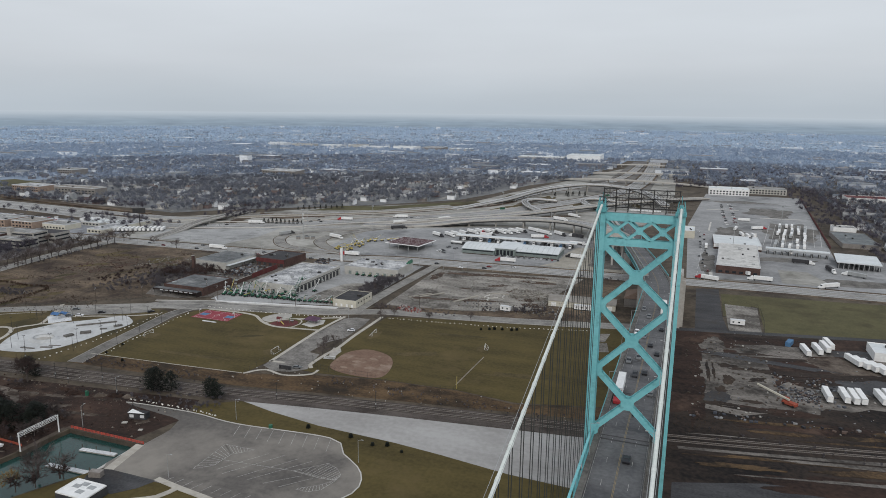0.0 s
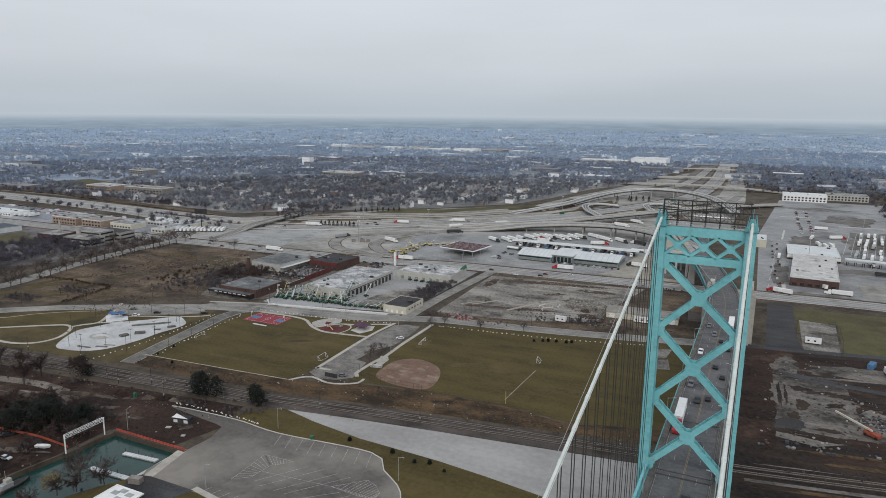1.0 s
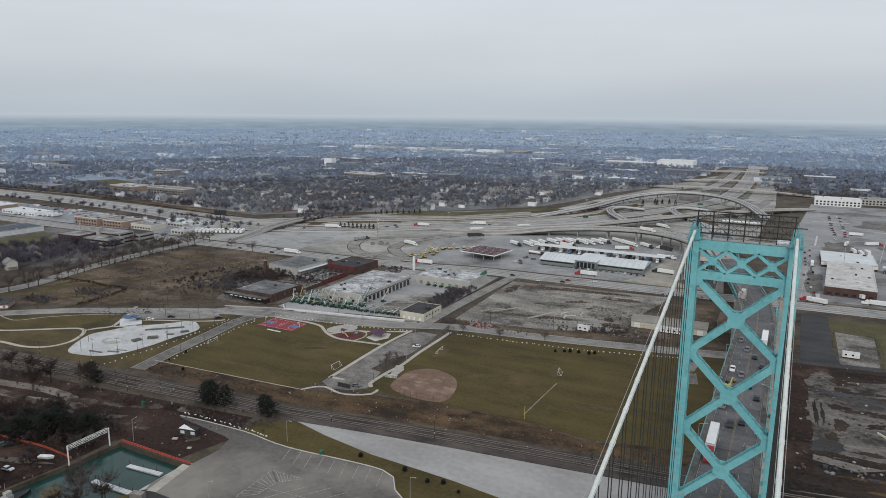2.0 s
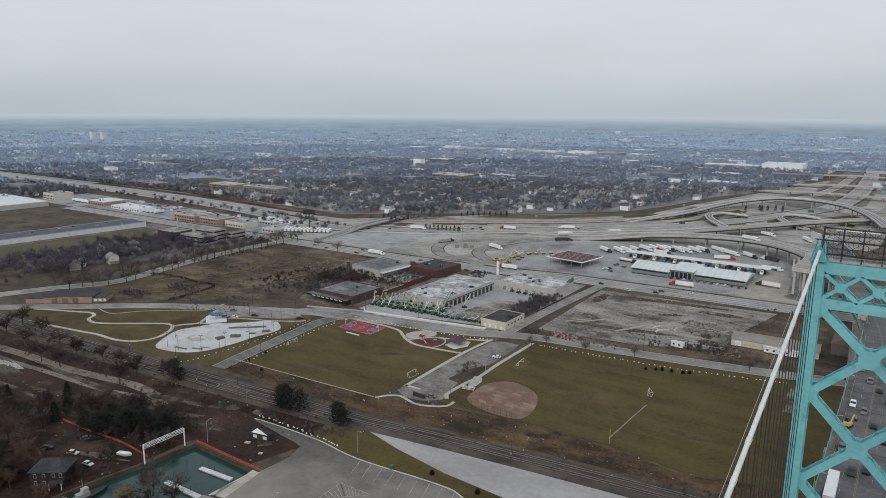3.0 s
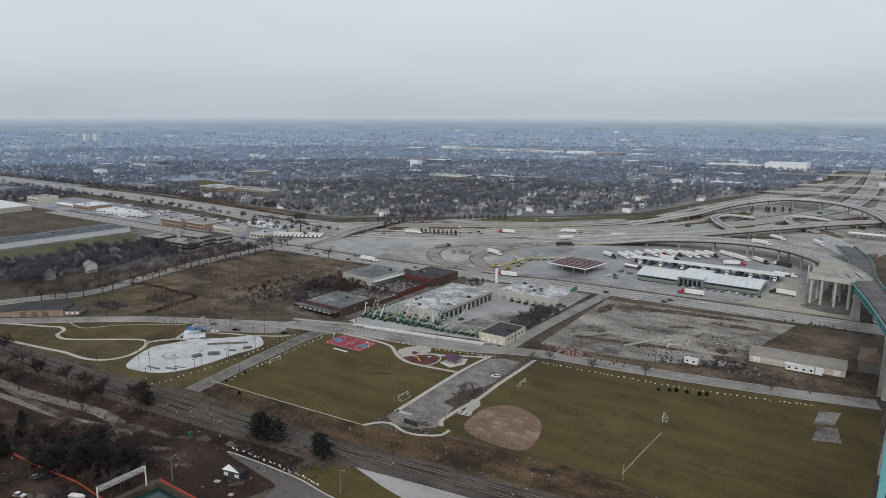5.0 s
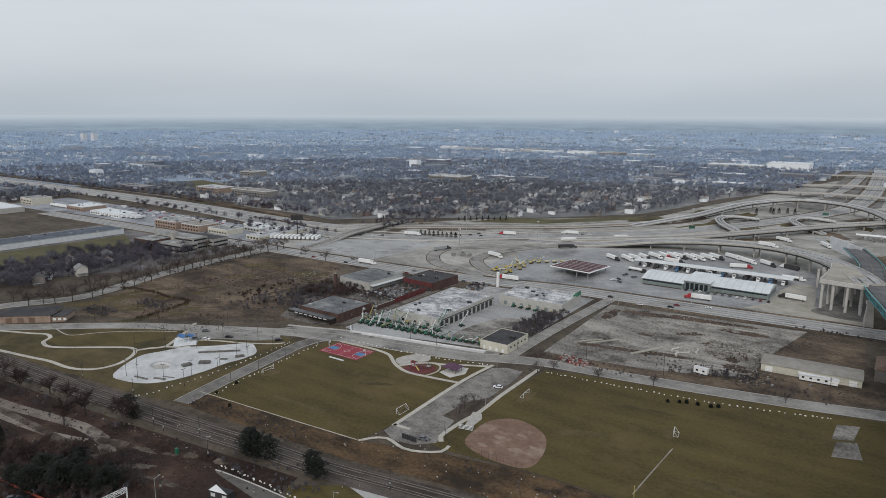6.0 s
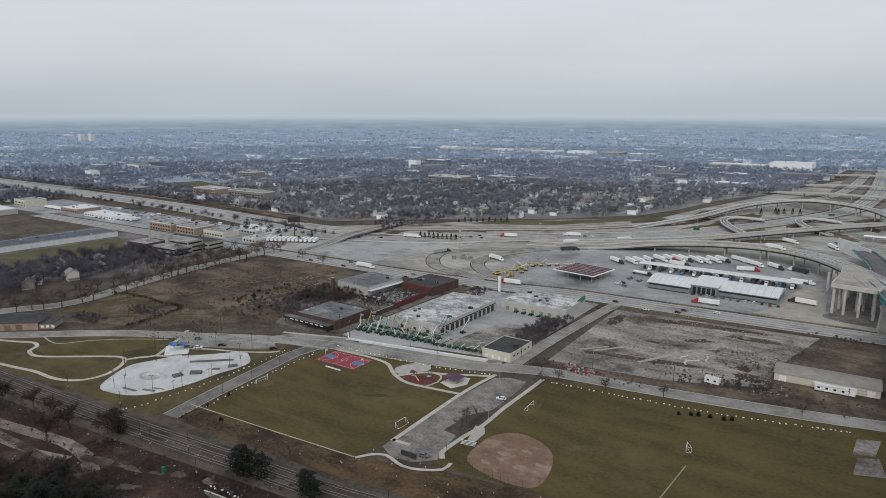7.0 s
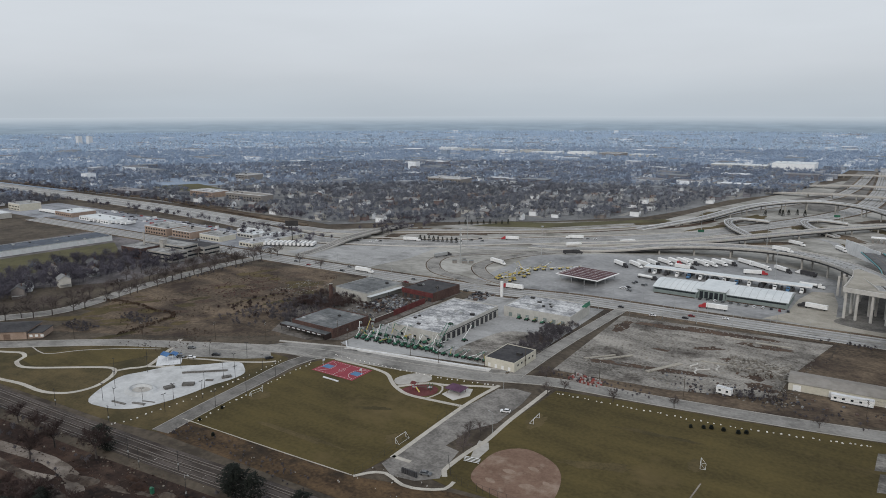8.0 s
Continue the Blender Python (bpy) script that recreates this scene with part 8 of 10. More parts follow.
def brush(name, label, px, py, pieces, size, h0, h1, material):
    """Leafless crowns: a fuzz of thin twigs that fill an uneven dome over a short trunk."""
    n_ = len(px)
    h = gen.uniform(h0, h1, n_)
    d = gen.normal(size=(n_, pieces, 3))
    d /= np.linalg.norm(d, axis=2, keepdims=True)
    wide = gen.uniform(0.36, 0.56, (n_, 1)) * h[:, None]
    around = np.arctan2(d[:, :, 1], d[:, :, 0])
    lobe = 0.85 + 0.2 * np.sin(3 * around + gen.uniform(0, 6, (n_, 1))) + 0.12 * np.sin(5 * around + gen.uniform(0, 6, (n_, 1)))
    half = np.stack([wide * lobe, wide * lobe, 0.36 * h[:, None] * np.ones_like(lobe)], 2)
    tip = np.stack([px, py, h * 0.62], 1)[:, None] + d * half * gen.uniform(0.35, 1.04, (n_, pieces, 1))
    turn_ = d + gen.normal(size=(n_, pieces, 3)) * 0.55 + np.array([0, 0, 0.35])
    turn_ /= np.linalg.norm(turn_, axis=2, keepdims=True)
    root = tip - turn_ * (h[:, None, None] * gen.uniform(0.16, 0.34, (n_, pieces, 1)))
    w = np.cross(turn_, gen.normal(size=(n_, pieces, 3)))
    w *= size * gen.uniform(0.6, 1.4, (n_, pieces, 1)) / np.linalg.norm(w, axis=2, keepdims=True)
    root[:, 0] = np.stack([px, py, np.zeros(n_)], 1)
    tip[:, 0] = np.stack([px, py, h * 0.5], 1)
    root[:, :, 2] = np.maximum(root[:, :, 2], 0.0)
    verts = np.stack([root - w, root + w, tip], 2).reshape(-1, 3)
    return stuff_mesh(name, label, verts, np.arange(len(verts)).reshape(-1, 3), material)


# Haze painted in by ring: farther woods take paler, bluer colours.
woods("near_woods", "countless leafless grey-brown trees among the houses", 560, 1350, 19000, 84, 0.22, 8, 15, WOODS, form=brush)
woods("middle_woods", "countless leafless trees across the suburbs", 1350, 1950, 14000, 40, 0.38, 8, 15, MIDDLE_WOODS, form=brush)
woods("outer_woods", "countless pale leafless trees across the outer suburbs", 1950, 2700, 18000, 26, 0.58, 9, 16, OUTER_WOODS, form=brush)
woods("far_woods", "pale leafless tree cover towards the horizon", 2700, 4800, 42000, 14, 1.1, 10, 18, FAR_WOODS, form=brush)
for i, (box, count) in enumerate((((-672, 60, -590, 215), 120), ((-1500, 440, -640, 456), 60), ((-1500, 520, -700, 545), 130), ((-1400, 230, -1130, 440), 260), ((-1000, 60, -830, 180), 60), ((-690, 395, -560, 445), 26), ((-575, 500, -520, 640), 40), ((200, 560, 460, 1160), 620), ((166, 720, 230, 1160), 110), ((-20, 1120, 210, 1400), 170), ((186, 440, 420, 600), 160), ((20, 1400, 420, 1650), 240), ((-680, 228, -585, 275), 46))):
    woods("roadside_woods", "leafless trees among the streets and yards", 0, 0, int(count * 1.4), 110, 0.16, 7, 13, HAZED_CROWN, box, brush)
for box, count, lo, hi in (((-498, 118, -470, 130), 60, 1.5, 3), ((-484, 150, -452, 162), 70, 1.5, 3), ((-420, 185, -384, 236), 60, 3, 6), ((-412, 236, -372, 290), 70, 3, 6), ((-224, 250, -207, 312), 80, 3, 5.5), ((-100, 250, -76, 268), 40, 1.5, 3.5), ((-196, 224, -130, 236), 60, 1, 2.2), ((-310, -30, -246, 16), 90, 2, 4.5), ((-450, -60, -310, -16), 130, 2, 5), ((-470, 20, -300, 38), 60, 2, 4), ((-74, 368, -30, 374), 20, 1.5, 3), ((-545, 205, -535, 330), 40, 2, 4), ((-128, 246, -40, 262), 70, 1, 2.4), ((-300, 68, -215, 78), 70, 0.8, 1.8), ((-160, 90, -30, 100), 80, 0.8, 1.6), ((20, 100, 240, 112), 60, 1, 2.2), ((-240, 40, -190, 58), 50, 1.5, 3.5)):
    woods("thicket", "dense leafless brown thicket", 0, 0, count, 90, 0.10, lo, hi, YARD_CROWN, box, brush)
for box, count in (((-345, -74, -275, -44), 120), ((-302, -70, -264, -46), 110), ((-305, -12, -256, 10), 70), ((-440, -60, -330, -20), 90)):
    woods("dark_thicket", "dense dark leafless trees on the waterfront", 0, 0, count, 150, 0.11, 4, 8, DARK_TWIG, box, brush)
woods("boulevard_woods", "tall leafless trees round the houses by the boulevard", 0, 0, 95, 150, 0.13, 10, 17, HAZED_CROWN, (-668, 112, -588, 285), brush)
woods("depot_scrub", "dense brown leafless scrub in the depot yard", 0, 0, 130, 100, 0.09, 3.0, 6.5, YARD_CROWN, (-226, 246, -208, 302), brush)
woods("workshop_scrub", "dense brown leafless scrub beside the brick workshop", 0, 0, 120, 100, 0.10, 3.5, 7, YARD_CROWN, (-410, 205, -372, 262), brush)
clump = np.array([(gen.uniform(-525, -390), gen.uniform(125, 318)) for _ in range(46)])
clump_at = np.repeat(clump, 14, axis=0) + gen.normal(size=(46 * 14, 2)) * np.array([7.0, 3.0])
in_field = [i for i, (x, y) in enumerate(clump_at) if -540 + max(0, 200 - y) * 0.5 < x < -372 - 0.45 * (y - 185)]
brush("field_brambles", "low dark bramble clumps over the vacant field", clump_at[in_field, 0], clump_at[in_field, 1], 44, 0.09, 0.6, 1.7, BRAMBLE)
hedge_line = np.array([(p.x, p.y) for p in flat([(-531, 169), (-507, 175), (-476, 175), (-455, 176), (-448, 157), (-446, 138), (-447, 130)], 0, 0.45)])
hedge_line = hedge_line + gen.normal(size=hedge_line.shape) * 1.0
brush("field_hedge", "low dark overgrown hedge across the vacant field", hedge_line[:, 0], hedge_line[:, 1], 60, 0.10, 1.2, 2.4, BRAMBLE)

for box, count, lo, hi in (((-404, 238, -368, 272), 110, 4, 8.5), ((-440, 200, -398, 262), 70, 2.5, 5.5), ((-372, 262, -340, 276), 40, 1.5, 4)):
    woods("yard_thicket", "dense dark brown leafless thicket behind the workshops", 0, 0, count, 120, 0.09, lo, hi, DARK_TWIG, box, brush)
woods("boulevard_thicket", "dense dark leafless trees round the houses by the boulevard", 0, 0, 70, 170, 0.12, 8, 14, HAZED_CROWN, (-690, 100, -600, 230), brush)


# ---- vehicles ----
WHEEL = Mesh().rod((0, -0.16, 0.5), (0, 0.16, 0.5), 0.5, n=12).data("wheel", RUBBER)
CAR_WHEEL = Mesh().rod((0, -0.12, 0.33), (0, 0.12, 0.33), 0.33, n=10).data("wheel", RUBBER)


def profile(points, half, chamfer=0.0):
    """A side outline (x, z) drawn out to both sides."""
    n_ = len(points)
    m = Mesh()
    return m.add([(x, s * half, z) for s in (-1, 1) for x, z in points], [tuple(range(n_)), tuple(range(2 * n_ - 1, n_ - 1, -1))] + [(i, n_ + i, n_ + (i + 1) % n_, (i + 1) % n_) for i in range(n_)])


CAB = {}
for key, paint_ in (("white", WHITE_PAINT), ("red", RED_PAINT), ("dark", DARK_ROOF), ("blue", COURT_BLUE)):
    CAB[key] = profile([(0.2, 0.9), (0.2, 3.6), (1.4, 3.9), (2.6, 3.3), (3.0, 2.3), (4.9, 2.0), (5.2, 1.6), (5.2, 0.7), (0.2, 0.7)], 1.2).data("cab", paint_)
BOX = {key: Mesh().box(-14.6, -1.3, 1.2, 0, 1.3, 4.1).data("trailer_box", paint_) for key, paint_ in (("white", WHITE_PAINT), ("grey", GREY_STEEL), ("dark", DARK_ROOF))}
TANK = Mesh().rod((-13.6, 0, 2.5), (-0.6, 0, 2.5), 1.15, n=14).data("tank", WHITE_STEEL)
SKIRT = Mesh().box(-14.4, -1.1, 0.9, -0.2, 1.1, 1.2).data("trailer_frame", BLACK_STEEL)
CHASSIS = Mesh().box(-3.0, -0.5, 0.6, 4.4, 0.5, 0.95).data("chassis", BLACK_STEEL)
SCREEN = Mesh().add([(2.62, -1.0, 3.28), (2.62, 1.0, 3.28), (3.03, 1.0, 2.36), (3.03, -1.0, 2.36)], [(0, 1, 2, 3)]).data("windscreen", GLASS_DARK)
ROOF_RAIL = Mesh().box(-14.62, -1.32, 4.05, -14.4, 1.32, 4.14).box(-0.2, -1.32, 4.05, 0.02, 1.32, 4.14).data("roof_rail", GREY_STEEL)


def put_part(name, data, parent, m=None):
    o = new(name, data)
    o.parent = parent
    if m is not None:
        o.matrix_basis = m
    return o


def semi(x, y, heading, cab="white", box="white", z=0.12, parked=True, tilt=0.0):
    words = {"white": "white", "red": "red", "dark": "dark", "blue": "blue"}[cab]
    body = "tank trailer" if box == "tank" else "%s box trailer" % box
    ob = thing("semi_truck", "articulated truck with a %s cab and %s" % (words, body), "truck", "trucks", at=pose(x, y, z, 0, tilt, heading))
    put_part("cab", CAB[cab], ob)
    put_part("windscreen", SCREEN, ob)
    put_part("chassis", CHASSIS, ob)
    put_part("tank" if box == "tank" else "trailer_box", TANK if box == "tank" else BOX[box], ob)
    put_part("trailer_frame", SKIRT, ob)
    if box != "tank":
        put_part("roof_rail", ROOF_RAIL, ob)
    for wx in (4.2, -0.8, -12.7):
        for wy in (-1.0, 1.0):
            put_part("wheel", WHEEL, ob, pose(wx, wy, 0))
    return ob


def trailer(x, y, heading, z=0.08, box="white", length=1.0):
    ob = thing("box_trailer", "parked %s box trailer without a cab" % box, "trailer", "parked trailers", at=pose(x, y, z, 0, 0, heading))
    put_part("trailer_box", BOX[box], ob)
    put_part("trailer_frame", SKIRT, ob)
    put_part("roof_rail", ROOF_RAIL, ob)
    put_part("landing_leg", Mesh().box(-2.2, -0.9, 0, -2.0, 0.9, 1.0).data("landing_leg", BLACK_STEEL), ob)
    for wx in (-12.0, -13.3):
        for wy in (-1.0, 1.0):
            put_part("wheel", WHEEL, ob, pose(wx, wy, 0))


CAR_BODY = {k: profile([(-2.2, 0.35), (-2.25, 0.85), (-1.9, 1.0), (1.0, 0.98), (2.1, 0.82), (2.25, 0.6), (2.2, 0.35)], 0.9).data("body", v) for k, v in CAR_PAINT.items()}
CAR_ROOF = {k: profile([(-1.5, 1.38), (-1.3, 1.47), (0.1, 1.47), (0.3, 1.4)], 0.72).data("roof", v) for k, v in CAR_PAINT.items()}
CAR_GLASS = profile([(-1.95, 0.98), (-1.4, 1.42), (0.25, 1.42), (1.05, 0.96)], 0.76).data("glasshouse", GLASS_DARK)


def car(x, y, heading, paint_="grey", z=0.12, tilt=0.0, scale=1.0):
    ob = thing("car", "%s car with dark windows" % paint_, "car", "cars", at=pose(x, y, z, 0, tilt, heading) @ Matrix.Diagonal((scale, scale, scale, 1)))
    put_part("body", CAR_BODY[paint_], ob)
    put_part("roof", CAR_ROOF[paint_], ob)
    put_part("glasshouse", CAR_GLASS, ob)
    for wx in (-1.35, 1.35):
        for wy in (-0.8, 0.8):
            put_part("wheel", CAR_WHEEL, ob, pose(wx, wy, 0))
    return ob


rnd = random.Random(8)
# truck yard: trailers along the arc of the viaduct
arc_spots = [(-234, 505), (-228, 512), (-222, 520), (-215, 532), (-208, 538), (-201, 542), (-195, 545), (-186, 546), (-179, 548), (-172, 556), (-165, 562), (-152, 572), (-143, 566), (-136, 560), (-119, 559)]
for i, (x, y) in enumerate(arc_spots):
    semi(x, y, -38 + rnd.uniform(-4, 4), ("white", "white", "dark", "white", "red", "white", "dark", "white")[i % 8], "white")
semi(-136, 537, 18, "red", "white")
semi(-192, 521, -10, "dark", "white")
semi(-208, 465, -12, "dark", "tank")
semi(-246, 500, -36, "dark", "white")
semi(-90, 514, -6, "white", "tank")
for i in range(13):
    semi(-214 + i * 9.6, 491.5, -90 + rnd.uniform(-3, 3), ("white", "dark", "white", "blue")[i % 4], "grey" if i % 3 else "dark")
semi(-91, 448, 170, "dark", "white")
semi(-108, 560, 150, "white", "dark")
# on the roads
semi(-402, 556, 195, "red", "white", 0.2)
semi(-345, 602, 200, "white", "white", 0.2)
semi(-320, 568, 48, "white", "white", 0.16)
semi(-344, 445, -20, "white", "white", 0.2)
semi(-425, 350, 2, "white", "white", 0.16)
semi(-298, 373, 186, "red", "white", 0.16)
semi(-278, 616, 48, "white", "white", 0.16)
semi(-480, 493, 20, "white", "white", 0.18)
semi(-408, 448, 70, "dark", "grey", 0.2)
semi(-305, 530, 40, "dark", "dark", 0.2)
semi(-126, 700, -34, "white", "white", 0.3)
semi(-86, 690, -60, "white", "white", 0.2)
semi(-124, 590, -24, "white", "white", 12.5)
semi(28, 408, 158, "red", "white", 0.2)
semi(122, 412, 215, "white", "white", 0.1)
semi(139, 476, -80, "white", "dark", 0.1)
semi(124, 506, -10, "white", "dark", 0.1)
semi(70, 420, 176, "white", "white", 0.1)
semi(60, 446, 120, "dark", "white", 0.1)
semi(112, 560, 95, "white", "white", 0.1)
semi(150, 470, 150, "white", "grey", 0.1)
semi(34, 560, 88, "white", "white", 0.1)
semi(100, 700, 30, "red", "white", 0.1)
semi(70, 690, 80, "white", "white", 0.1)
semi(-150, 405, 182, "red", "white", 0.14)
for i in range(14):
    t_ = rnd.random()
    x, y = -560 + 270 * t_, 440 + 190 * t_ ** 1.1
    car(x + rnd.uniform(-12, 12), y + rnd.uniform(-2, 14), 36 + (180 if i % 2 else 0), rnd.choice(("white", "black", "grey", "grey", "black", "white", "red")), 0.2)
for i in range(16):
    x = -520 + 480 * rnd.random()
    y = 348 + max(0, (x + 355)) * 0.13
    car(x, y + rnd.choice((-7, -3, 4, 8)), 4, rnd.choice(("white", "black", "grey", "grey", "black", "white", "red")), 0.16)
# bridge traffic
deck_tilt = math.degrees(math.atan(0.042))
semi(-5.2, 31, -90, "red", "white", deck_z(31) + 0.02, tilt=deck_tilt)
semi(4.6, 176, 90, "white", "white", deck_z(176) + 0.02, tilt=-deck_tilt)
for x, y, c in ((-1.6, 58, "black"), (-1.8, 80, "grey"), (-5.2, 74, "grey"), (1.7, 20, "black"), (1.8, 62, "black"), (5.1, 40, "grey"), (1.8, 100, "black"), (-1.7, 112, "grey"), (-5.4, 118, "white"), (5.0, 88, "black"), (1.8, 140, "black"), (-1.8, 150, "grey"), (-5.2, 165, "grey"), (1.8, -14, "black"), (5.2, 128, "black")):
    car(x, y, -90 if x < 0 else 90, c, deck_z(y) + 0.02, tilt=deck_tilt if x < 0 else -deck_tilt, scale=1.12)
digger = thing("excavator", "small yellow excavator parked on the bridge deck", "excavator", at=pose(-5.3, 95, deck_z(95), 0, 0, 70))
for s in (-0.9, 0.9):
    part("track", profile([(-1.5, 0.1), (-1.3, 0.0), (1.3, 0.0), (1.5, 0.1), (1.5, 0.6), (1.3, 0.7), (-1.3, 0.7), (-1.5, 0.6)], 0.25), RUBBER, digger).matrix_basis = pose(0, s, 0)
part("body", Mesh().box(-1.6, -1.0, 0.8, 0.9, 1.0, 1.7), LIFT_YELLOW, digger)
part("cab", Mesh().box(-0.2, 0.0, 1.7, 0.9, 1.0, 2.9), GLASS_DARK, digger)
part("boom", Mesh().bar((0.9, -0.4, 1.5), (2.8, -0.4, 3.6), 0.35, 0.4).bar((2.8, -0.4, 3.6), (4.4, -0.4, 1.6), 0.3, 0.3), LIFT_YELLOW, digger)
part("bucket", Mesh().obox(4.4, -0.4, 0.9, 0.7, 0.8, 0.8), BLACK_STEEL, digger)
# park and yards
for x, y, h, c in ((-385, 141, 30, "grey"), (-363, 142, 35, "black"), (-333, 156, 60, "black"), (-185, 172, 200, "white"), (-371, 131, 30, "white"), (-377, 128, 30, "grey"), (-183, 105, 15, "grey"), (-279, -19, 60, "grey"), (-276, -17, 60, "black"), (-271, -29, 20, "white"), (-257, -30, 10, "white"), (-284, -33, 40, "black"), (-266, -38, 15, "white")):
    car(x, y, h, c, 0.13, scale=1.1)
for i in range(12):
    car(-160 + i * 5.5, 428 + rnd.uniform(-1, 1), 90 + rnd.uniform(-10, 10), rnd.choice(("white", "black", "grey", "grey", "black", "white", "red")))
for i in range(9):
    car(-215 + rnd.uniform(-8, 8), 430 + rnd.uniform(-14, 22), rnd.uniform(0, 360), rnd.choice(("white", "black", "grey", "grey", "black", "white", "red")))
for i in range(14):
    car(26 + rnd.uniform(0, 8), 440 + i * 16, 90 + rnd.uniform(-5, 5), rnd.choice(("white", "black", "grey", "grey", "black", "white", "red")))
for i in range(26):
    car(60 + (i % 2) * 12 + rnd.uniform(-1, 1), 720 + i * 8, rnd.choice((0, 180)), rnd.choice(("white", "black", "grey", "grey", "black", "white", "red")))
for k in range(5):
    for i in range(10):
        trailer(104 + k * 7 + i * 2.1 + rnd.uniform(-0.5, 0.5), 594 + i * 15.6 + rnd.uniform(-1.5, 1.5), 82 + rnd.uniform(-1.5, 1.5), box=rnd.choice(("white", "white", "white", "grey"))) if rnd.random() < 0.72 else None
for i, (x, y, h) in enumerate(((86, 229, 98), (93, 234, 98), (98, 240, 98), (101, 247, 98), (86, 161, 92), (94, 163, 93), (98, 163, 93), (101.5, 164, 93), (111, 167, 95), (115, 169, 95))):
    trailer(x, y, h + 180, box="white")
for i in range(5):
    trailer(111 + i * 3.4, 221 - i * 3.0, -70, box="white")
for i in range(9):
    trailer(-912 + i * 8, 372 + i * 1.5, 96)
for i in range(8):
    trailer(-1050 + i * 9, 372, 20)
for i in range(8):
    trailer(-690 + i * 4, 432, 95)
for i in range(12):
    trailer(-604 + i * 4.2, 392 + i * 2.2, 118 + rnd.uniform(-2, 2))
trailer(78, 640, 100), trailer(84, 646, 100), trailer(72, 650, 100), trailer(90, 760, 5)


def caravan(x, y, heading, length, label):
    ob = thing("site_trailer", label, "site trailer", "site trailers", at=pose(x, y, 0.1, 0, 0, heading))
    part("body", Mesh().box(-length / 2, -1.4, 0.6, length / 2, 1.4, 3.6), WHITE_PAINT, ob)
    part("roof", Mesh().box(-length / 2 - 0.1, -1.5, 3.6, length / 2 + 0.1, 1.5, 3.75), PALE_CONCRETE, ob)
    for i in range(max(2, int(length / 4))):
        part("window", Mesh().box(-length / 2 + 1.2 + i * 3.6, -1.44, 1.7, -length / 2 + 2.4 + i * 3.6, -1.39, 2.7), GLASS_DARK, ob)
    part("skirt", Mesh().box(-length / 2 + 0.3, -1.2, 0, length / 2 - 0.3, 1.2, 0.6), BLACK_STEEL, ob)


caravan(-104, 253, -8, 7.5, "white site trailer on the rubble lot")
caravan(-50, 276, 3, 18, "long white site trailer beside the shed")
caravan(50, 281, 2, 9, "white site trailer on the fenced pad")

# ---- aerial work platforms ----
def lift(x, y, heading, raise_, paint_, length=9.0):
    words = "green" if paint_ is LIFT_GREEN else "yellow"
    ob = thing("boom_lift", "%s boom lift with its arm raised in the depot yard" % words, "boom lift", "boom lifts", at=pose(x, y, 0.1, 0, 0, heading))
    part("base", Mesh().box(-1.5, -0.9, 0.5, 1.5, 0.9, 1.0), BLACK_STEEL, ob)
    part("turret", Mesh().box(-1.7, -0.8, 1.0, 0.5, 0.8, 1.75), paint_, ob)
    g = radians(raise_)
    tip = Vector((-1.2 + length * math.cos(g), 0, 1.9 + length * math.sin(g)))
    part("boom", Mesh().bar((-1.2, 0, 1.9), tip, 0.26, 0.3), rnd.choice((WHITE_STEEL, paint_, paint_, WHITE_STEEL, LIFT_YELLOW)), ob)
    part("jib", Mesh().bar(tip, tip + Vector((2.4, 0, -1.8 if raise_ > 40 else 0.5)), 0.2, 0.22), paint_, ob)
    tip = tip + Vector((2.4, 0, -1.8 if raise_ > 40 else 0.5))
    part("basket", Mesh().box(tip.x, -0.9, tip.z - 0.6, tip.x + 0.9, 0.9, tip.z + 0.5), GREY_STEEL, ob)
    for wx in (-1.2, 1.2):
        for wy in (-1.1, 1.1):
            put_part("wheel", WHEEL, ob, pose(wx, wy, 0))


for i in range(24):
    lift(-317 + (i % 12) * 4.9 + rnd.uniform(-0.6, 0.6), 216.5 + (i // 12) * 7.5 + (i % 12) * 0.45, 98 + rnd.uniform(-60, 60), rnd.choice((2, 8, 30, 48, 58, 66)), LIFT_GREEN, rnd.uniform(5, 9))
front = thing("low_wall", "low pale concrete wall along the front of the depot yard", "wall")
part("wall", Mesh().strip(flat([(-316, 203), (-309, 196), (-272, 203), (-218, 214)]), 0.4, 0.4, -0.2, 0.85), PALE_CONCRETE, front)
part("apron", Mesh().strip(flat([(-309, 194.2), (-272, 201.2), (-218, 212.2)]), 1.2, 1.2, -0.2, 0.15), CONCRETE, front)
for i in range(13):
    lift(-315 + i * 4.6 + rnd.uniform(-0.5, 0.5), 212 + i * 0.55 + rnd.uniform(-1.2, 1.2), 98 + rnd.uniform(-70, 70), rnd.choice((2, 8, 40, 62)), LIFT_GREEN, rnd.uniform(4, 7))
for i in range(8):
    lift(-257 + i * 4.2, 218 + i * 0.7, rnd.uniform(60, 130), rnd.choice((2, 5, 10)), LIFT_GREEN, rnd.uniform(5, 7))
for x, y, g in ((-283, 232, 35), (-277, 234, 5), (-289, 229, 10)):
    lift(x, y, 40, g, LIFT_YELLOW, 7)
lift(-266, 232, 20, 62, LIFT_GREEN, 14), lift(-262, 228, 60, 58, LIFT_GREEN, 15), lift(-256, 246, 70, 48, LIFT_GREEN, 10)
for i in range(6):
    lift(-250 + i * 6, 306 - i * 0.2, 90, 3, LIFT_GREEN, 6)
for i in range(10):
    lift(-316 + rnd.uniform(-3, 14), 392 + i * 5.0, rnd.uniform(0, 360), rnd.choice((0, 5, 25, 50)), LIFT_YELLOW, 7)

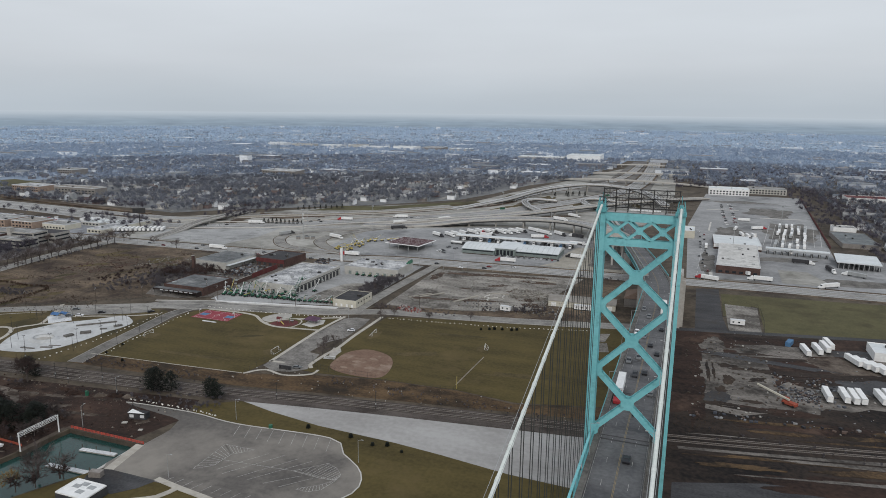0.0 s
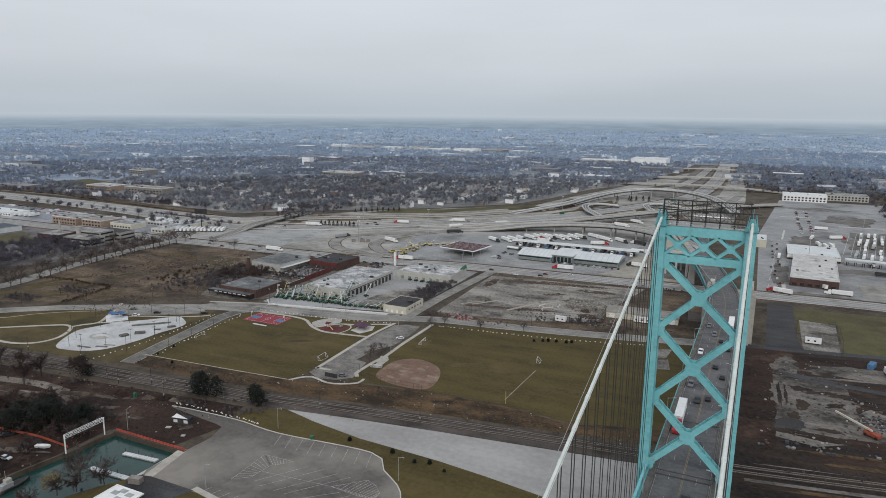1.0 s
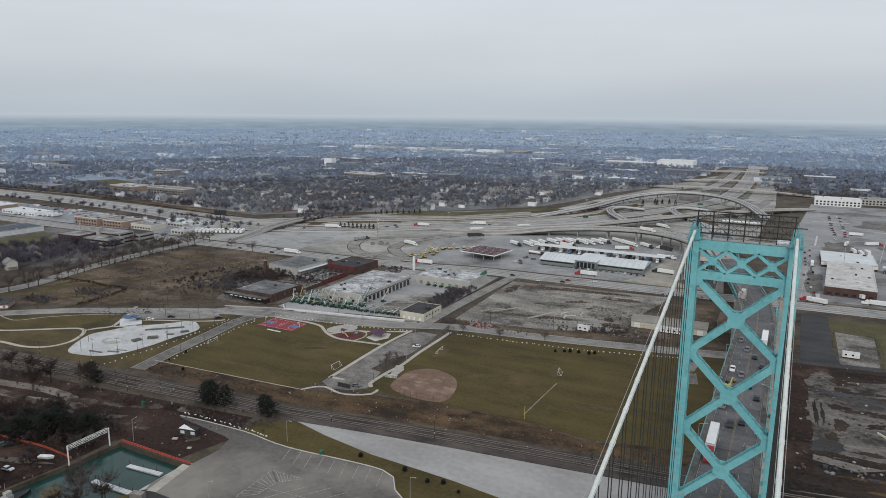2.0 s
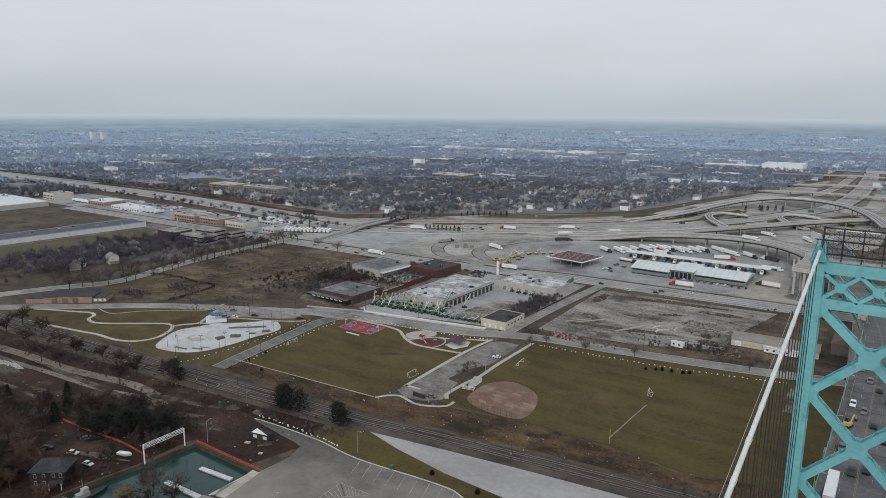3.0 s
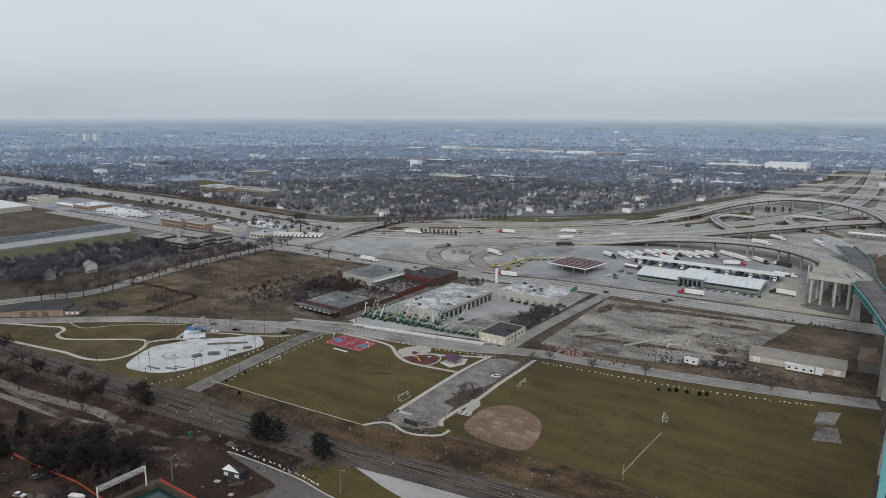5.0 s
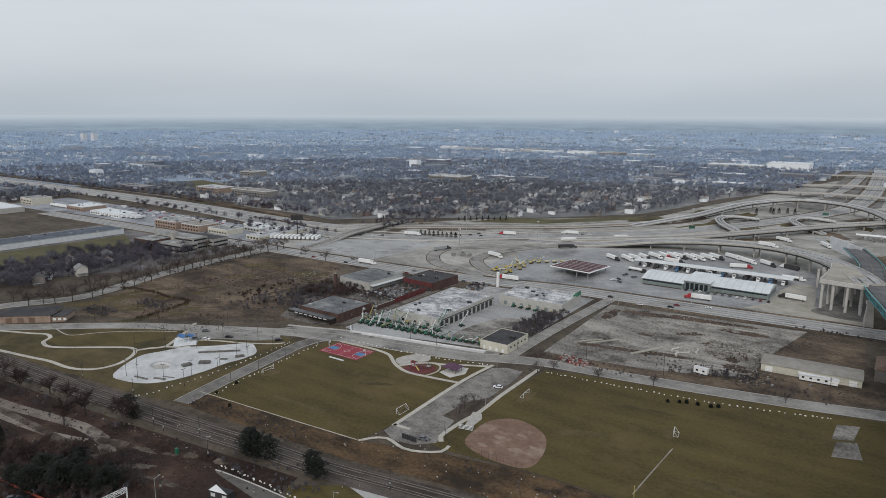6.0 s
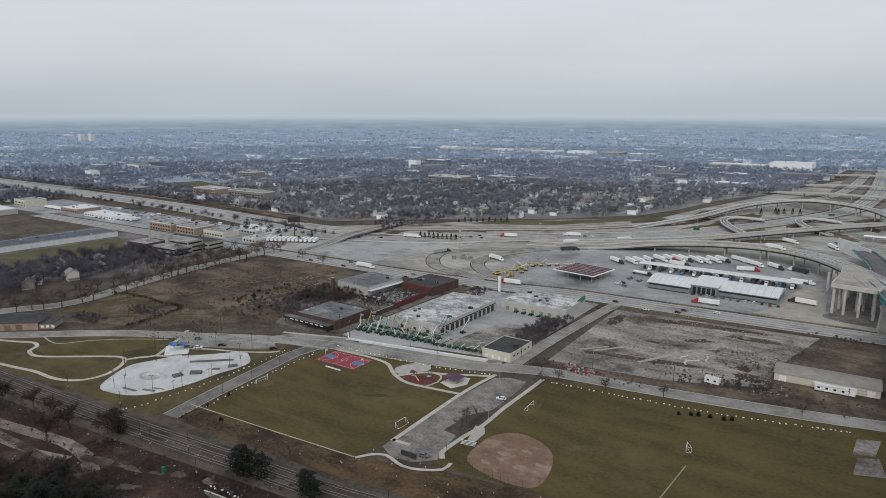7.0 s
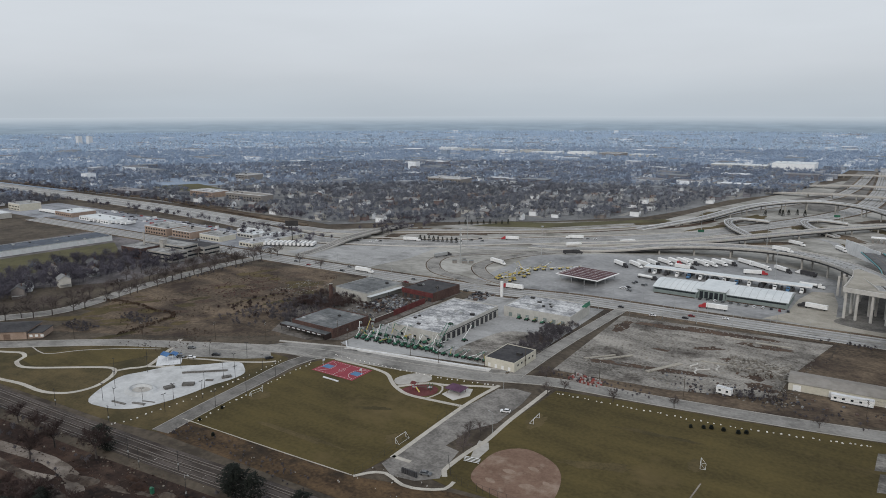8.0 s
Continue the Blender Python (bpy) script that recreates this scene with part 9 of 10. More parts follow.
for i in range(9):
    lift(-322 + rnd.uniform(-2, 4) + i * 2.2, 396 + i * 7.4, rnd.uniform(40, 110), rnd.choice((0, 4, 8, 15)), LIFT_YELLOW, rnd.uniform(6, 9))

for i in range(9):
    lift(-318 + i * 0.9 + rnd.uniform(-2, 2), 394 + i * 4.4, rnd.uniform(30, 80), rnd.choice((0, 3, 6)), LIFT_YELLOW, rnd.uniform(7, 10))
for i in range(6):
    lift(-312 + i * 5.6, 436 + i * 5.2, 42, 2, LIFT_YELLOW, 10)

# ---- street furniture ----
def post_master(height, arms, name, label, group, material=GREY_STEEL):
    ob = thing(name, label, "street lamp", group)
    part("pole", Mesh().rod((0, 0, 0), (0, 0, height), 0.13, 0.07, 6), material, ob)
    for s in arms:
        part("arm", Mesh().rod((0, 0, height - 0.2), (s * 2.0, 0, height + 0.3), 0.06, n=5), material, ob)
        part("lamp_head", Mesh().box(s * 2.0 - 0.45, -0.16, height + 0.22, s * 2.0 + 0.45, 0.16, height + 0.4), material, ob)
    return ob


lamp = post_master(10.0, (1,), "street_lamp", "tall grey street lamp with one arm", "street lamps")
lamp.matrix_basis = pose(-168, -10, 0.1)
park_lamp = post_master(9.0, (-0.35, 0.35), "park_lamp", "tall thin black park lamp with two heads", "park lamps", BLACK_STEEL)
park_lamp.matrix_basis = pose(-356, 70, 0.1)
for x, y, r in ((-366, 82, 0), (-345, 70, 0), (-334, 78, 40), (-327, 90, 40), (-327, 108, 60), (-336, 134, 30), (-362, 118, 30), (-372, 104, 30), (-384, 92, 0), (-330, 122, 60), (-318, 100, 90), (-320, 122, 90), (-319, 80, 90), (-322, 142, 90), (-302, 96, 90), (-304, 116, 90), (-307, 138, 90), (-392, 116, 0), (-345, 150, 30), (-366, 140, 30)):
    copy_thing(park_lamp, pose(x, y, 0.1, 0, 0, r))
for x, y, r in ((-105, 27, 0), (-175, 41, 0), (-234, 10, 90), (-246, 41, 0), (-296, 178, 0), (-199, 195, 0), (-179, 150, 180)):
    copy_thing(lamp, pose(x, y, 0.1, 0, 0, r))
for i in range(26):
    copy_thing(lamp, pose(-520 + i * 22, 336 + max(0, (-520 + i * 22 + 355)) * 0.13, 0.1, 0, 0, 90))
for i in range(20):
    copy_thing(lamp, pose(-520 + i * 22, 364 + max(0, (-520 + i * 22 + 355)) * 0.13, 0.1, 0, 0, -90))
for i in range(16):
    x = -560 + i * 20
    copy_thing(lamp, pose(x, 462 + max(0, x + 520) * 0.78 - 18, 0.1, 0, 0, -50))
for y in range(-60, 300, 45):
    for s in (-1, 1):
        copy_thing(lamp, pose(s * 8.6, y, deck_z(y) + 0.2, 0, 0, 90 - s * 90 + 180))
high_lamp = thing("high_mast_lamp", "very tall motorway mast with a ring of lamps", "street lamp", "high mast lamps", at=pose(-226, 691, 0))
part("pole", Mesh().rod((0, 0, 0), (0, 0, 30), 0.3, 0.15, 8), GREY_STEEL, high_lamp)
part("lamp_ring", Mesh().rod((0, 0, 29.4), (0, 0, 30.2), 1.4, n=10), GREY_STEEL, high_lamp)
for x, y in ((-389, 444), (-153, 663), (-330, 500), (-120, 500), (-430, 520), (-100, 860), (60, 560), (120, 700), (-60, 1240)):
    copy_thing(high_lamp, pose(x, y, 0))
utility = thing("utility_pole", "weathered timber utility pole with cross-arms", "utility pole", "utility poles", at=pose(-248, 206, 0))
part("pole", Mesh().rod((0, 0, 0), (0, 0, 12), 0.17, 0.11, 6), TIMBER, utility)
for z in (10.4, 11.4):
    part("cross_arm", Mesh().box(-0.08, -1.3, z, 0.08, 1.3, z + 0.16), TIMBER, utility)
    for e in (-1.1, -0.4, 0.4, 1.1):
        part("insulator", Mesh().rod((0, e, z + 0.16), (0, e, z + 0.42), 0.06, n=5), PALE_CONCRETE, utility)
signal = thing("trackside_pole", "slim dark trackside pole with a small box", "pole", "trackside poles", at=pose(-292.6, 45.9, 0))
part("pole", Mesh().rod((0, 0, -0.2), (0, 0, 9.0), 0.14, 0.09, 6), BLACK_STEEL, signal)
part("box", Mesh().box(-0.25, -0.2, 2.6, 0.25, 0.2, 3.4), GREY_STEEL, signal)
part("cross_arm", Mesh().box(-0.8, -0.06, 8.4, 0.8, 0.06, 8.54), BLACK_STEEL, signal)
for x, y in ((-281.4, 43.8), (-266.1, 51.4), (-245.5, 40.7), (-239.1, 15.2), (-330, 58.5), (-370, 54), (-205, 61), (-170, 66), (-120, 74)):
    copy_thing(signal, pose(x, y, 0, 0, 0, 8))
street_poles = [(-462, 110), (-425, 134), (-386, 159), (-359, 176), (-309, 197), (-268, 206), (-248, 206), (-222, 214), (-205, 230)]
lane_poles = [(-205, 230), (-162, 232), (-120, 238), (-76, 246), (-43, 254), (0, 268)]
depot_poles = [(-325, 205), (-324, 240), (-323, 275), (-322, 310)]
for x, y in set(street_poles + lane_poles + depot_poles) - {(-248, 206)}:
    copy_thing(utility, pose(x, y, 0, 0, 0, 25))
for run_ in (street_poles, lane_poles, depot_poles):
    for (xa, ya), (xb, yb) in zip(run_, run_[1:]):
        for dz, e in ((10.8, -0.8), (11.8, 0.0), (11.8, 0.9), (9.2, 0.0)):
            pts = [Vector((xa + (xb - xa) * t + e * 0.3, ya + (yb - ya) * t + e, dz - 4 * 0.7 * t * (1 - t))) for t in [k / 6 for k in range(7)]]
            solo("overhead_wire", Mesh().strip(pts, 0.02, 0.02, -0.02, 0.02), BLACK_STEEL, "thin dark overhead wire between utility poles", "wire", "overhead wires")


def mesh_fence(pts, height=2.2, label="grey chain-link fence on thin posts", gap=6.0):
    ob = thing("chain_link_fence", label, "fence", "chain-link fences")
    line = flat(pts, 0, gap)
    for p in line:
        put_part("post", FENCE_POST, ob, pose(p.x, p.y, 0) @ Matrix.Diagonal((1, 1, height, 1)))
    for h in (height - 0.05, height * 0.5, 0.15):
        part("wire_rail", Mesh().strip(line, 0.02, 0.02, h, h + 0.04), BLACK_STEEL, ob)


FENCE_POST = Mesh().rod((0, 0, 0), (0, 0, 1), 0.05, n=5).data("post", BLACK_STEEL)
mesh_fence([(-197.5, 226), (-197, 290), (-194, 356)], 2.6)
mesh_fence([(-194, 357), (-139, 362), (-66, 370), (-30, 374)], 2.6)
mesh_fence([(-209, 246), (-208, 300), (-206, 352)])
mesh_fence([(-317, 211), (-290, 215), (-258, 219), (-228, 217)], 2.4)
mesh_fence([(-82, 264), (-80, 303), (-66, 330), (-64, 366)])
mesh_fence([(-206, 89), (-206, 130), (-206.5, 165)], 2.6)
mesh_fence([(-134, 107), (-110, 108.5), (-93, 109.5)], 1.4)
mesh_fence([(-181, 118), (-172, 108), (-160, 106), (-136, 106.5)], 3.6, "tall chain-link backstop fence behind home plate", 3.0)
mesh_fence([(44, 263), (44, 333), (66, 331), (64, 262), (44, 263)])
mesh_fence([(-490, 104), (-440, 130), (-400, 154), (-362, 184)], 1.8)
net = thing("safety_fence", "sagging orange plastic safety fence on the soil", "fence")
line = flat([(-306, -16), (-290, -15), (-276, -13.5), (-262, -12), (-243, -12.5)], 0, 3)
part("netting", Mesh().strip(line, 0.05, 0.05, 0.1, 1.2), ORANGE_NET, net)
for p in line[::2]:
    part("post", Mesh().rod((p.x, p.y, 0), (p.x, p.y, 1.4), 0.04, n=4), BLACK_STEEL, net)

# goals
def goal(x, y, heading, w=7.3, h=2.44, d=2.0):
    ob = thing("soccer_goal", "white metal soccer goal without a net", "soccer goal", "soccer goals", at=pose(x, y, 0.08, 0, 0, heading))
    for s in (-1, 1):
        part("upright", Mesh().rod((s * w / 2, 0, 0), (s * w / 2, 0, h), 0.09), WHITE_STEEL, ob)
        part("back_stay", Mesh().rod((s * w / 2, 0, h), (s * w / 2, d, 0), 0.06), WHITE_STEEL, ob)
        part("ground_bar", Mesh().rod((s * w / 2, 0, 0.06), (s * w / 2, d, 0.06), 0.06), WHITE_STEEL, ob)
    part("crossbar", Mesh().rod((-w / 2, 0, h), (w / 2, 0, h), 0.09), WHITE_STEEL, ob)
    part("rear_bar", Mesh().rod((-w / 2, d, 0.06), (w / 2, d, 0.06), 0.06), WHITE_STEEL, ob)


goal(-209, 122, -90), goal(-299.5, 119, 90), goal(-168.5, 172, 95), goal(-95.5, 173.5, -80, 5.0)
post_ = solo("field_post", Mesh().rod((0, 0, 0), (0, 0, 6.5), 0.12), LIFT_YELLOW, "tall thin yellow foul pole on the field", "post", at=pose(-92, 111.5, 0.08))

stand = thing("bleachers", "small white tiered bleachers behind the backstop", "bleachers", at=pose(-173.5, 124, 0.08, 0, 0, 12))
for k in range(4):
    part("bench_plank", Mesh().box(-3.4, -0.9 + 0.6 * k, 0.35 + 0.28 * k, 3.4, -0.6 + 0.6 * k, 0.42 + 0.28 * k), WHITE_STEEL, stand)
for x in (-3.0, 0.0, 3.0):
    part("leg_frame", Mesh().bar((x, -0.9, 0.3), (x, 1.2, 1.2), 0.08, 0.1).bar((x, 1.1, 0), (x, 1.1, 1.2), 0.08, 0.08).bar((x, -0.8, 0), (x, -0.8, 0.35), 0.08, 0.08), GREY_STEEL, stand)

# white boulders along the park edges
BOULDERS = []
for k in range(5):
    r_ = random.Random(k)
    m = Mesh()
    ring = [[(0.75 * r * math.cos(g) * r_.uniform(0.8, 1.2), 0.55 * r * math.sin(g) * r_.uniform(0.8, 1.2), z * r_.uniform(0.85, 1.1)) for g in [i * 1.0472 for i in range(6)]] for r, z in ((1.0, -0.1), (1.05, 0.3), (0.6, 0.62))]
    m.add(sum(ring, []), [(i, (i + 1) % 6, 6 + (i + 1) % 6, 6 + i) for i in range(6)] + [(6 + i, 6 + (i + 1) % 6, 12 + (i + 1) % 6, 12 + i) for i in range(6)] + [tuple(range(12, 18))])
    BOULDERS.append(m.data("boulder", STONE))


def boulders(pts, gap, big=0.62):
    line = flat(pts, 0, gap)
    for p in line:
        tagged(put_part("boulder", rnd.choice(BOULDERS), None, pose(p.x + rnd.uniform(-0.9, 0.9), p.y + rnd.uniform(-0.6, 0.6), 0.05, 0, 0, rnd.uniform(0, 360)) @ Matrix.Diagonal((big * rnd.uniform(0.8, 1.25),) * 3 + (1,))), "pale limestone boulder along the park edge", "boulder", "edging boulders")


boulders([(-174, 206), (-141, 210), (-91, 217.5), (-40, 231)], 2.7)
boulders([(-305, 182), (-280, 184), (-256, 186), (-225, 191), (-207, 197)], 2.9)
boulders([(-298, 83), (-302, 108), (-305.5, 140), (-308, 165)], 3.2)
boulders([(-327, 58), (-322, 89), (-322, 129), (-325, 158)], 3.4)
boulders([(-237, 40.5), (-215, 41.5), (-186, 41)], 1.7, 0.55)

# waterfront booth, white-roofed pavilion, workboat
booth = thing("ticket_booth", "small black kiosk with a sloping open frame roof", "kiosk", at=pose(-217.5, 26, 0.08, 0, 0, 12))
part("body", Mesh().box(-4.2, -1.6, 0, 4.2, 2.0, 2.9), DARK_ROOF, booth)
part("shutter", Mesh().box(-3.6, -1.68, 0.9, -1.6, -1.58, 2.3), PALE_CONCRETE, booth)
part("shutter", Mesh().box(1.6, -1.68, 0.9, 3.6, -1.58, 2.3), PALE_CONCRETE, booth)
part("roof_deck", Mesh().prism([(-4.5, -1.7), (4.3, -1.7), (-4.5, 2.4)], 3.0, 3.12), WHITE_PAINT, booth, "white triangular roof panel")
part("roof_frame", Mesh().bar((-4.6, -1.8, 3.0), (4.6, -1.8, 3.0), 0.2, 0.25).bar((-4.6, -1.8, 3.0), (-4.6, 2.6, 5.2), 0.2, 0.25).bar((-4.6, 2.6, 5.2), (4.6, -1.8, 3.0), 0.2, 0.25).bar((-4.6, 2.6, 2.8), (-4.6, 2.6, 5.2), 0.2, 0.2), BLACK_STEEL, booth)
pav, a, b = flat_building("park_pavilion", "low pavilion with a patched white roof and dark walls", -195, -37, -181, -27, 3.6, DARK_ROOF, WHITE_PAINT, units=0, parapet=0.2, trim=WHITE_PAINT)
for x, y in ((-3, 1), (1, -1.5), (3, 2), (-1, 3)):
    part("roof_patch", Mesh().box(x - 1.6, y - 1.1, 3.6, x + 1.6, y + 1.1, 3.62), GREY_STEEL, pav)
path([(-172, -12), (-160, -14), (-145, -16), (-130, -18)], 2.6, top=0.2)
path([(-160, -14), (-163, -22), (-172, -28)], 2.6, top=0.21)
solo("rust_container", Mesh().obox(-195, -19, 0, 5, 2.6, 2.4, 15), RUST_STEEL, "rust-brown steel container beside the basin", "container")
boat = thing("work_boat", "weathered grey work boat cluttered with gear at the quay", "boat", at=pose(-237.5, -42, -2.0, 0, 0, 92))
hull_ring = [(-9, 1.9), (-9, -1.9), (3, -2.2), (6.5, -1.6), (9.5, 0), (6.5, 1.6), (3, 2.2)]
part("hull", Mesh().add([(x * 0.94, y * 0.8, -0.6) for x, y in hull_ring] + [(x, y, 1.2) for x, y in hull_ring], [tuple(range(7, 14)), tuple(range(6, -1, -1))] + [(i, (i + 1) % 7, 7 + (i + 1) % 7, 7 + i) for i in range(7)]), BLACK_STEEL, boat)
part("cabin", Mesh().box(-2.5, -1.3, 1.2, 2.0, 1.3, 2.9), GREY_STEEL, boat)
part("wheelhouse", Mesh().box(-0.5, -1.0, 2.9, 1.8, 1.0, 4.4), OLD_CONCRETE, boat)
part("cabin_window", Mesh().box(1.75, -0.8, 3.4, 1.85, 0.8, 4.1), GLASS_DARK, boat)
part("mast", Mesh().rod((0, 0, 4.4), (0, 0, 8), 0.09), GREY_STEEL, boat)
part("derrick", Mesh().rod((-3, 0, 1.2), (-7.5, 0, 5.0), 0.1), GREY_STEEL, boat)
for k in range(14):
    x, y = -8.2 + (k % 7) * 0.85, -1.1 + 2.2 * (k // 7)
    part("deck_gear", Mesh().obox(x, y, 1.2, 0.7, 0.6, 0.4 + 0.25 * (k % 3), 17 * k), (GREY_STEEL, OLD_CONCRETE, BLACK_STEEL)[k % 3], boat)
small_boat = thing("small_boat", "small white open boat lying on the soil", "boat", at=pose(-253, -17, 0.1, 0, 0, 20))
part("hull", Mesh().add([(-3, -0.8, 0), (-3, 0.8, 0), (1.4, 0.9, 0), (3.4, 0, 0.2), (1.4, -0.9, 0), (-3.1, -1.1, 1), (-3.1, 1.1, 1), (1.6, 1.2, 1.1), (4, 0, 1.4), (1.6, -1.2, 1.1)], [(0, 1, 2, 3, 4), (0, 1, 6, 5), (1, 2, 7, 6), (2, 3, 8, 7), (3, 4, 9, 8), (4, 0, 5, 9), (5, 6, 7, 8, 9)]), WHITE_PAINT, small_boat)
for x, y, sx, sy in ((-220, 20, 2.4, 1.6), (-208, 17, 1.8, 1.4)):
    solo("manhole_frame", Mesh().obox(x, y, 0.0, sx, sy, 0.35, 20).obox(x, y, 0.35, sx * 0.6, sy * 0.6, 0.02, 20), OLD_CONCRETE, "low concrete manhole frame in the soil", "manhole")

house_dark = thing("dark_house", "dark brick two-storey house with a hipped roof by the basin", "house", at=pose(-256, -43.5, 0, 0, 0, 39))
part("wall", Mesh().box(-6.5, -5, -0.5, 6.5, 5, 6.6), NEAR_BLACK_BRICK, house_dark)
part("roof", Mesh().add([(-7.1, -5.6, 6.5), (7.1, -5.6, 6.5), (7.1, 5.6, 6.5), (-7.1, 5.6, 6.5), (-2.6, 0, 9.8), (2.6, 0, 9.8)], [(3, 2, 1, 0), (0, 1, 5, 4), (1, 2, 5), (2, 3, 4, 5), (3, 0, 4)]), DARK_ROOF, house_dark)
part("chimney", Mesh().box(-4.4, 1.4, 6.6, -3.2, 2.6, 12.2).box(-4.55, 1.25, 12.2, -3.05, 2.75, 12.5), NEAR_BLACK_BRICK, house_dark)
part("porch_roof", Mesh().box(1.2, -7.4, 3.0, 6.2, -5.0, 3.25), DARK_ROOF, house_dark)
for x in (1.4, 6.0):
    part("porch_post", Mesh().box(x - 0.1, -7.3, 0, x + 0.1, -7.1, 3.0), WHITE_PAINT, house_dark)
for x in (-4.4, -1.2, 2.4, 5.0):
    for z in (1.2, 4.2):
        frame_ = part("window", Mesh().box(x - 0.55, -5.08, z - 0.1, x + 0.55, -4.98, z + 1.6), OLD_CONCRETE, house_dark)
        part("pane", Mesh().box(x - 0.42, -5.12, z, x + 0.42, -5.08, z + 1.45), GLASS_DARK, frame_)


def heap(x, y, rx, ry, h, turn_, material, label, seed):
    """A rough heap of loose soil with a lumpy crown."""
    c, s_ = math.cos(radians(turn_)), math.sin(radians(turn_))
    verts, faces, rings, around = [], [], 7, 20
    for k in range(rings + 1):
        f = k / rings
        for i in range(around):
            g = 2 * math.pi * i / around
            wob = 1 + 0.35 * noise.noise(Vector((math.cos(g) * 1.7, math.sin(g) * 1.7, seed)))
            u, v = rx * wob * (1 - f) * math.cos(g), ry * wob * (1 - f) * math.sin(g)
            z = h * (1 - (1 - f) ** 2) + 0.35 * h * noise.noise(Vector((u * 0.7, v * 0.7, seed * 2.0))) * (f > 0) - 0.1 * (k == 0)
            verts.append((x + c * u - s_ * v, y + s_ * u + c * v, z))
    for k in range(rings):
        faces += [(k * around + i, k * around + (i + 1) % around, (k + 1) * around + (i + 1) % around, (k + 1) * around + i) for i in range(around)]
    return solo("soil_heap", Mesh().add(verts, faces), material, label, "soil heap", "soil heaps")


for k, (x, y, rx, ry, h, turn_, m_) in enumerate(((-247, 41, 5, 2.4, 1.6, 10, DARK_SOIL), (-254, 38, 3.6, 2.2, 1.4, 30, TRACK_SOIL), (-240, 42, 3.4, 2.0, 1.3, 0, TRACK_SOIL), (-268, 36, 6, 2.2, 1.5, 12, DARK_SOIL), (-276, 38, 4, 1.8, 1.2, 5, DARK_SOIL), (-288, 27, 5, 2.6, 1.0, 20, TRACK_SOIL), (-300, 30, 4, 2, 0.9, 10, DARK_SOIL))):
    heap(x, y, rx, ry, h, turn_, m_, "dark soil heap on the waterfront" if m_ is DARK_SOIL else "tan soil heap on the waterfront", 3.1 + k)
# Flat black patches laid on the soil, drawn without a hollow.
blots("foundation_hole", "flat black patches on the soil", "pit", CINDER, [(-250, 35, 3, 1.6, 10), (-243, 38, 2.4, 1.4, 0), (-262, 40, 4, 1.2, 8)], 0.075, 51)

# sign board by the apron
board = thing("billboard", "tall billboard with a dark back on a single post", "billboard", at=pose(-598, 420, 0, 0, 0, 35))
part("post", Mesh().rod((0, 0, 0), (0, 0, 20), 0.5, n=8), BLACK_STEEL, board)
part("panel", Mesh().box(-7, -0.4, 16, 7, 0.4, 22), DARK_ROOF, board)
part("panel_face", Mesh().box(-6.8, -0.5, 16.2, 6.8, -0.4, 21.8), BLACK_STEEL, board)
for x, y, r in ((-226, 690, 40), (-110, 900, 20)):
    gantry_sign = thing("road_sign", "large green motorway direction sign on posts", "road sign", "motorway signs", at=pose(x, y, 0, 0, 0, r))
    part("panel", Mesh().box(-3.6, -0.1, 6.4, 3.6, 0.1, 9.2), LIFT_GREEN, gantry_sign)
    for e in (-4, 4):
        part("post", Mesh().rod((e, 0.2, 0), (e, 0.2, 9.5), 0.15), GREY_STEEL, gantry_sign)

# ---- loose ground clutter ----
def litter(name, label, category, material, count, region, size, seed, flatness=0.35, inside=None):
    """Countless small broken blocks strewn over a stretch of ground."""
    r_ = random.Random(seed)
    m = Mesh()
    x0, y0, x1, y1 = region
    placed = 0
    while placed < count:
        x, y = r_.uniform(x0, x1), r_.uniform(y0, y1)
        placed += 1
        if inside and not inside(x, y):
            continue
        s = size * r_.uniform(0.4, 1.6)
        m.obox(x, y, 0.0, s, s * r_.uniform(0.4, 1.0), 0.1 + s * flatness * r_.uniform(0.5, 1.2), r_.uniform(0, 180))
    return solo(name, m, material, label, category, kind="stuff")


def tufts(name, label, material, count, region, size, seed, inside=None):
    """Dead grass and weeds as small upright blades in clumps."""
    r_ = random.Random(seed)
    m = Mesh()
    x0, y0, x1, y1 = region
    for i in range(count):
        x, y = r_.uniform(x0, x1), r_.uniform(y0, y1)
        if inside and not inside(x, y):
            continue
        for k in range(5):
            g = r_.uniform(0, 6.3)
            h = size * r_.uniform(0.5, 1.3)
            dx, dy = math.cos(g) * h * 0.5, math.sin(g) * h * 0.5
            m.add([(x - dy * 0.5, y + dx * 0.5, 0), (x + dy * 0.5, y - dx * 0.5, 0), (x + dx, y + dy, h)], [(0, 1, 2)])
    return solo(name, m, material, label, "weeds", kind="stuff")


bank = lambda x, y: 66 + 0.075 * (x + 304) + 4 < y < (80 + 0.085 * (x + 302) if x < -206 else (100 if x < -135 else 107))
tufts("bank_weeds", "dead orange-brown weeds on the railway bank", SCRUB, 4500, (-304, 66, -14, 112), 0.32, 1, bank)
tufts("field_weeds", "dead brown weeds on the vacant field", ROUGH_FIELD, 4000, (-540, 110, -370, 330), 0.4, 2, lambda x, y: -540 + (y < 200) * (200 - y) * 0.5 < x < -360 - 0.45 * (y - 185))
tufts("yard_weeds", "dead weeds beside the railway east of the bridge", SCRUB, 2500, (14, 100, 300, 130), 0.4, 4, lambda x, y: 104 + 0.19 * (x - 20) < y < 122 + 0.2 * (x - 20))
litter("rubble", "broken concrete rubble on the cleared lot", "rubble", RUBBLE, 1500, (-190, 250, -72, 358), 0.7, 5, 0.4)
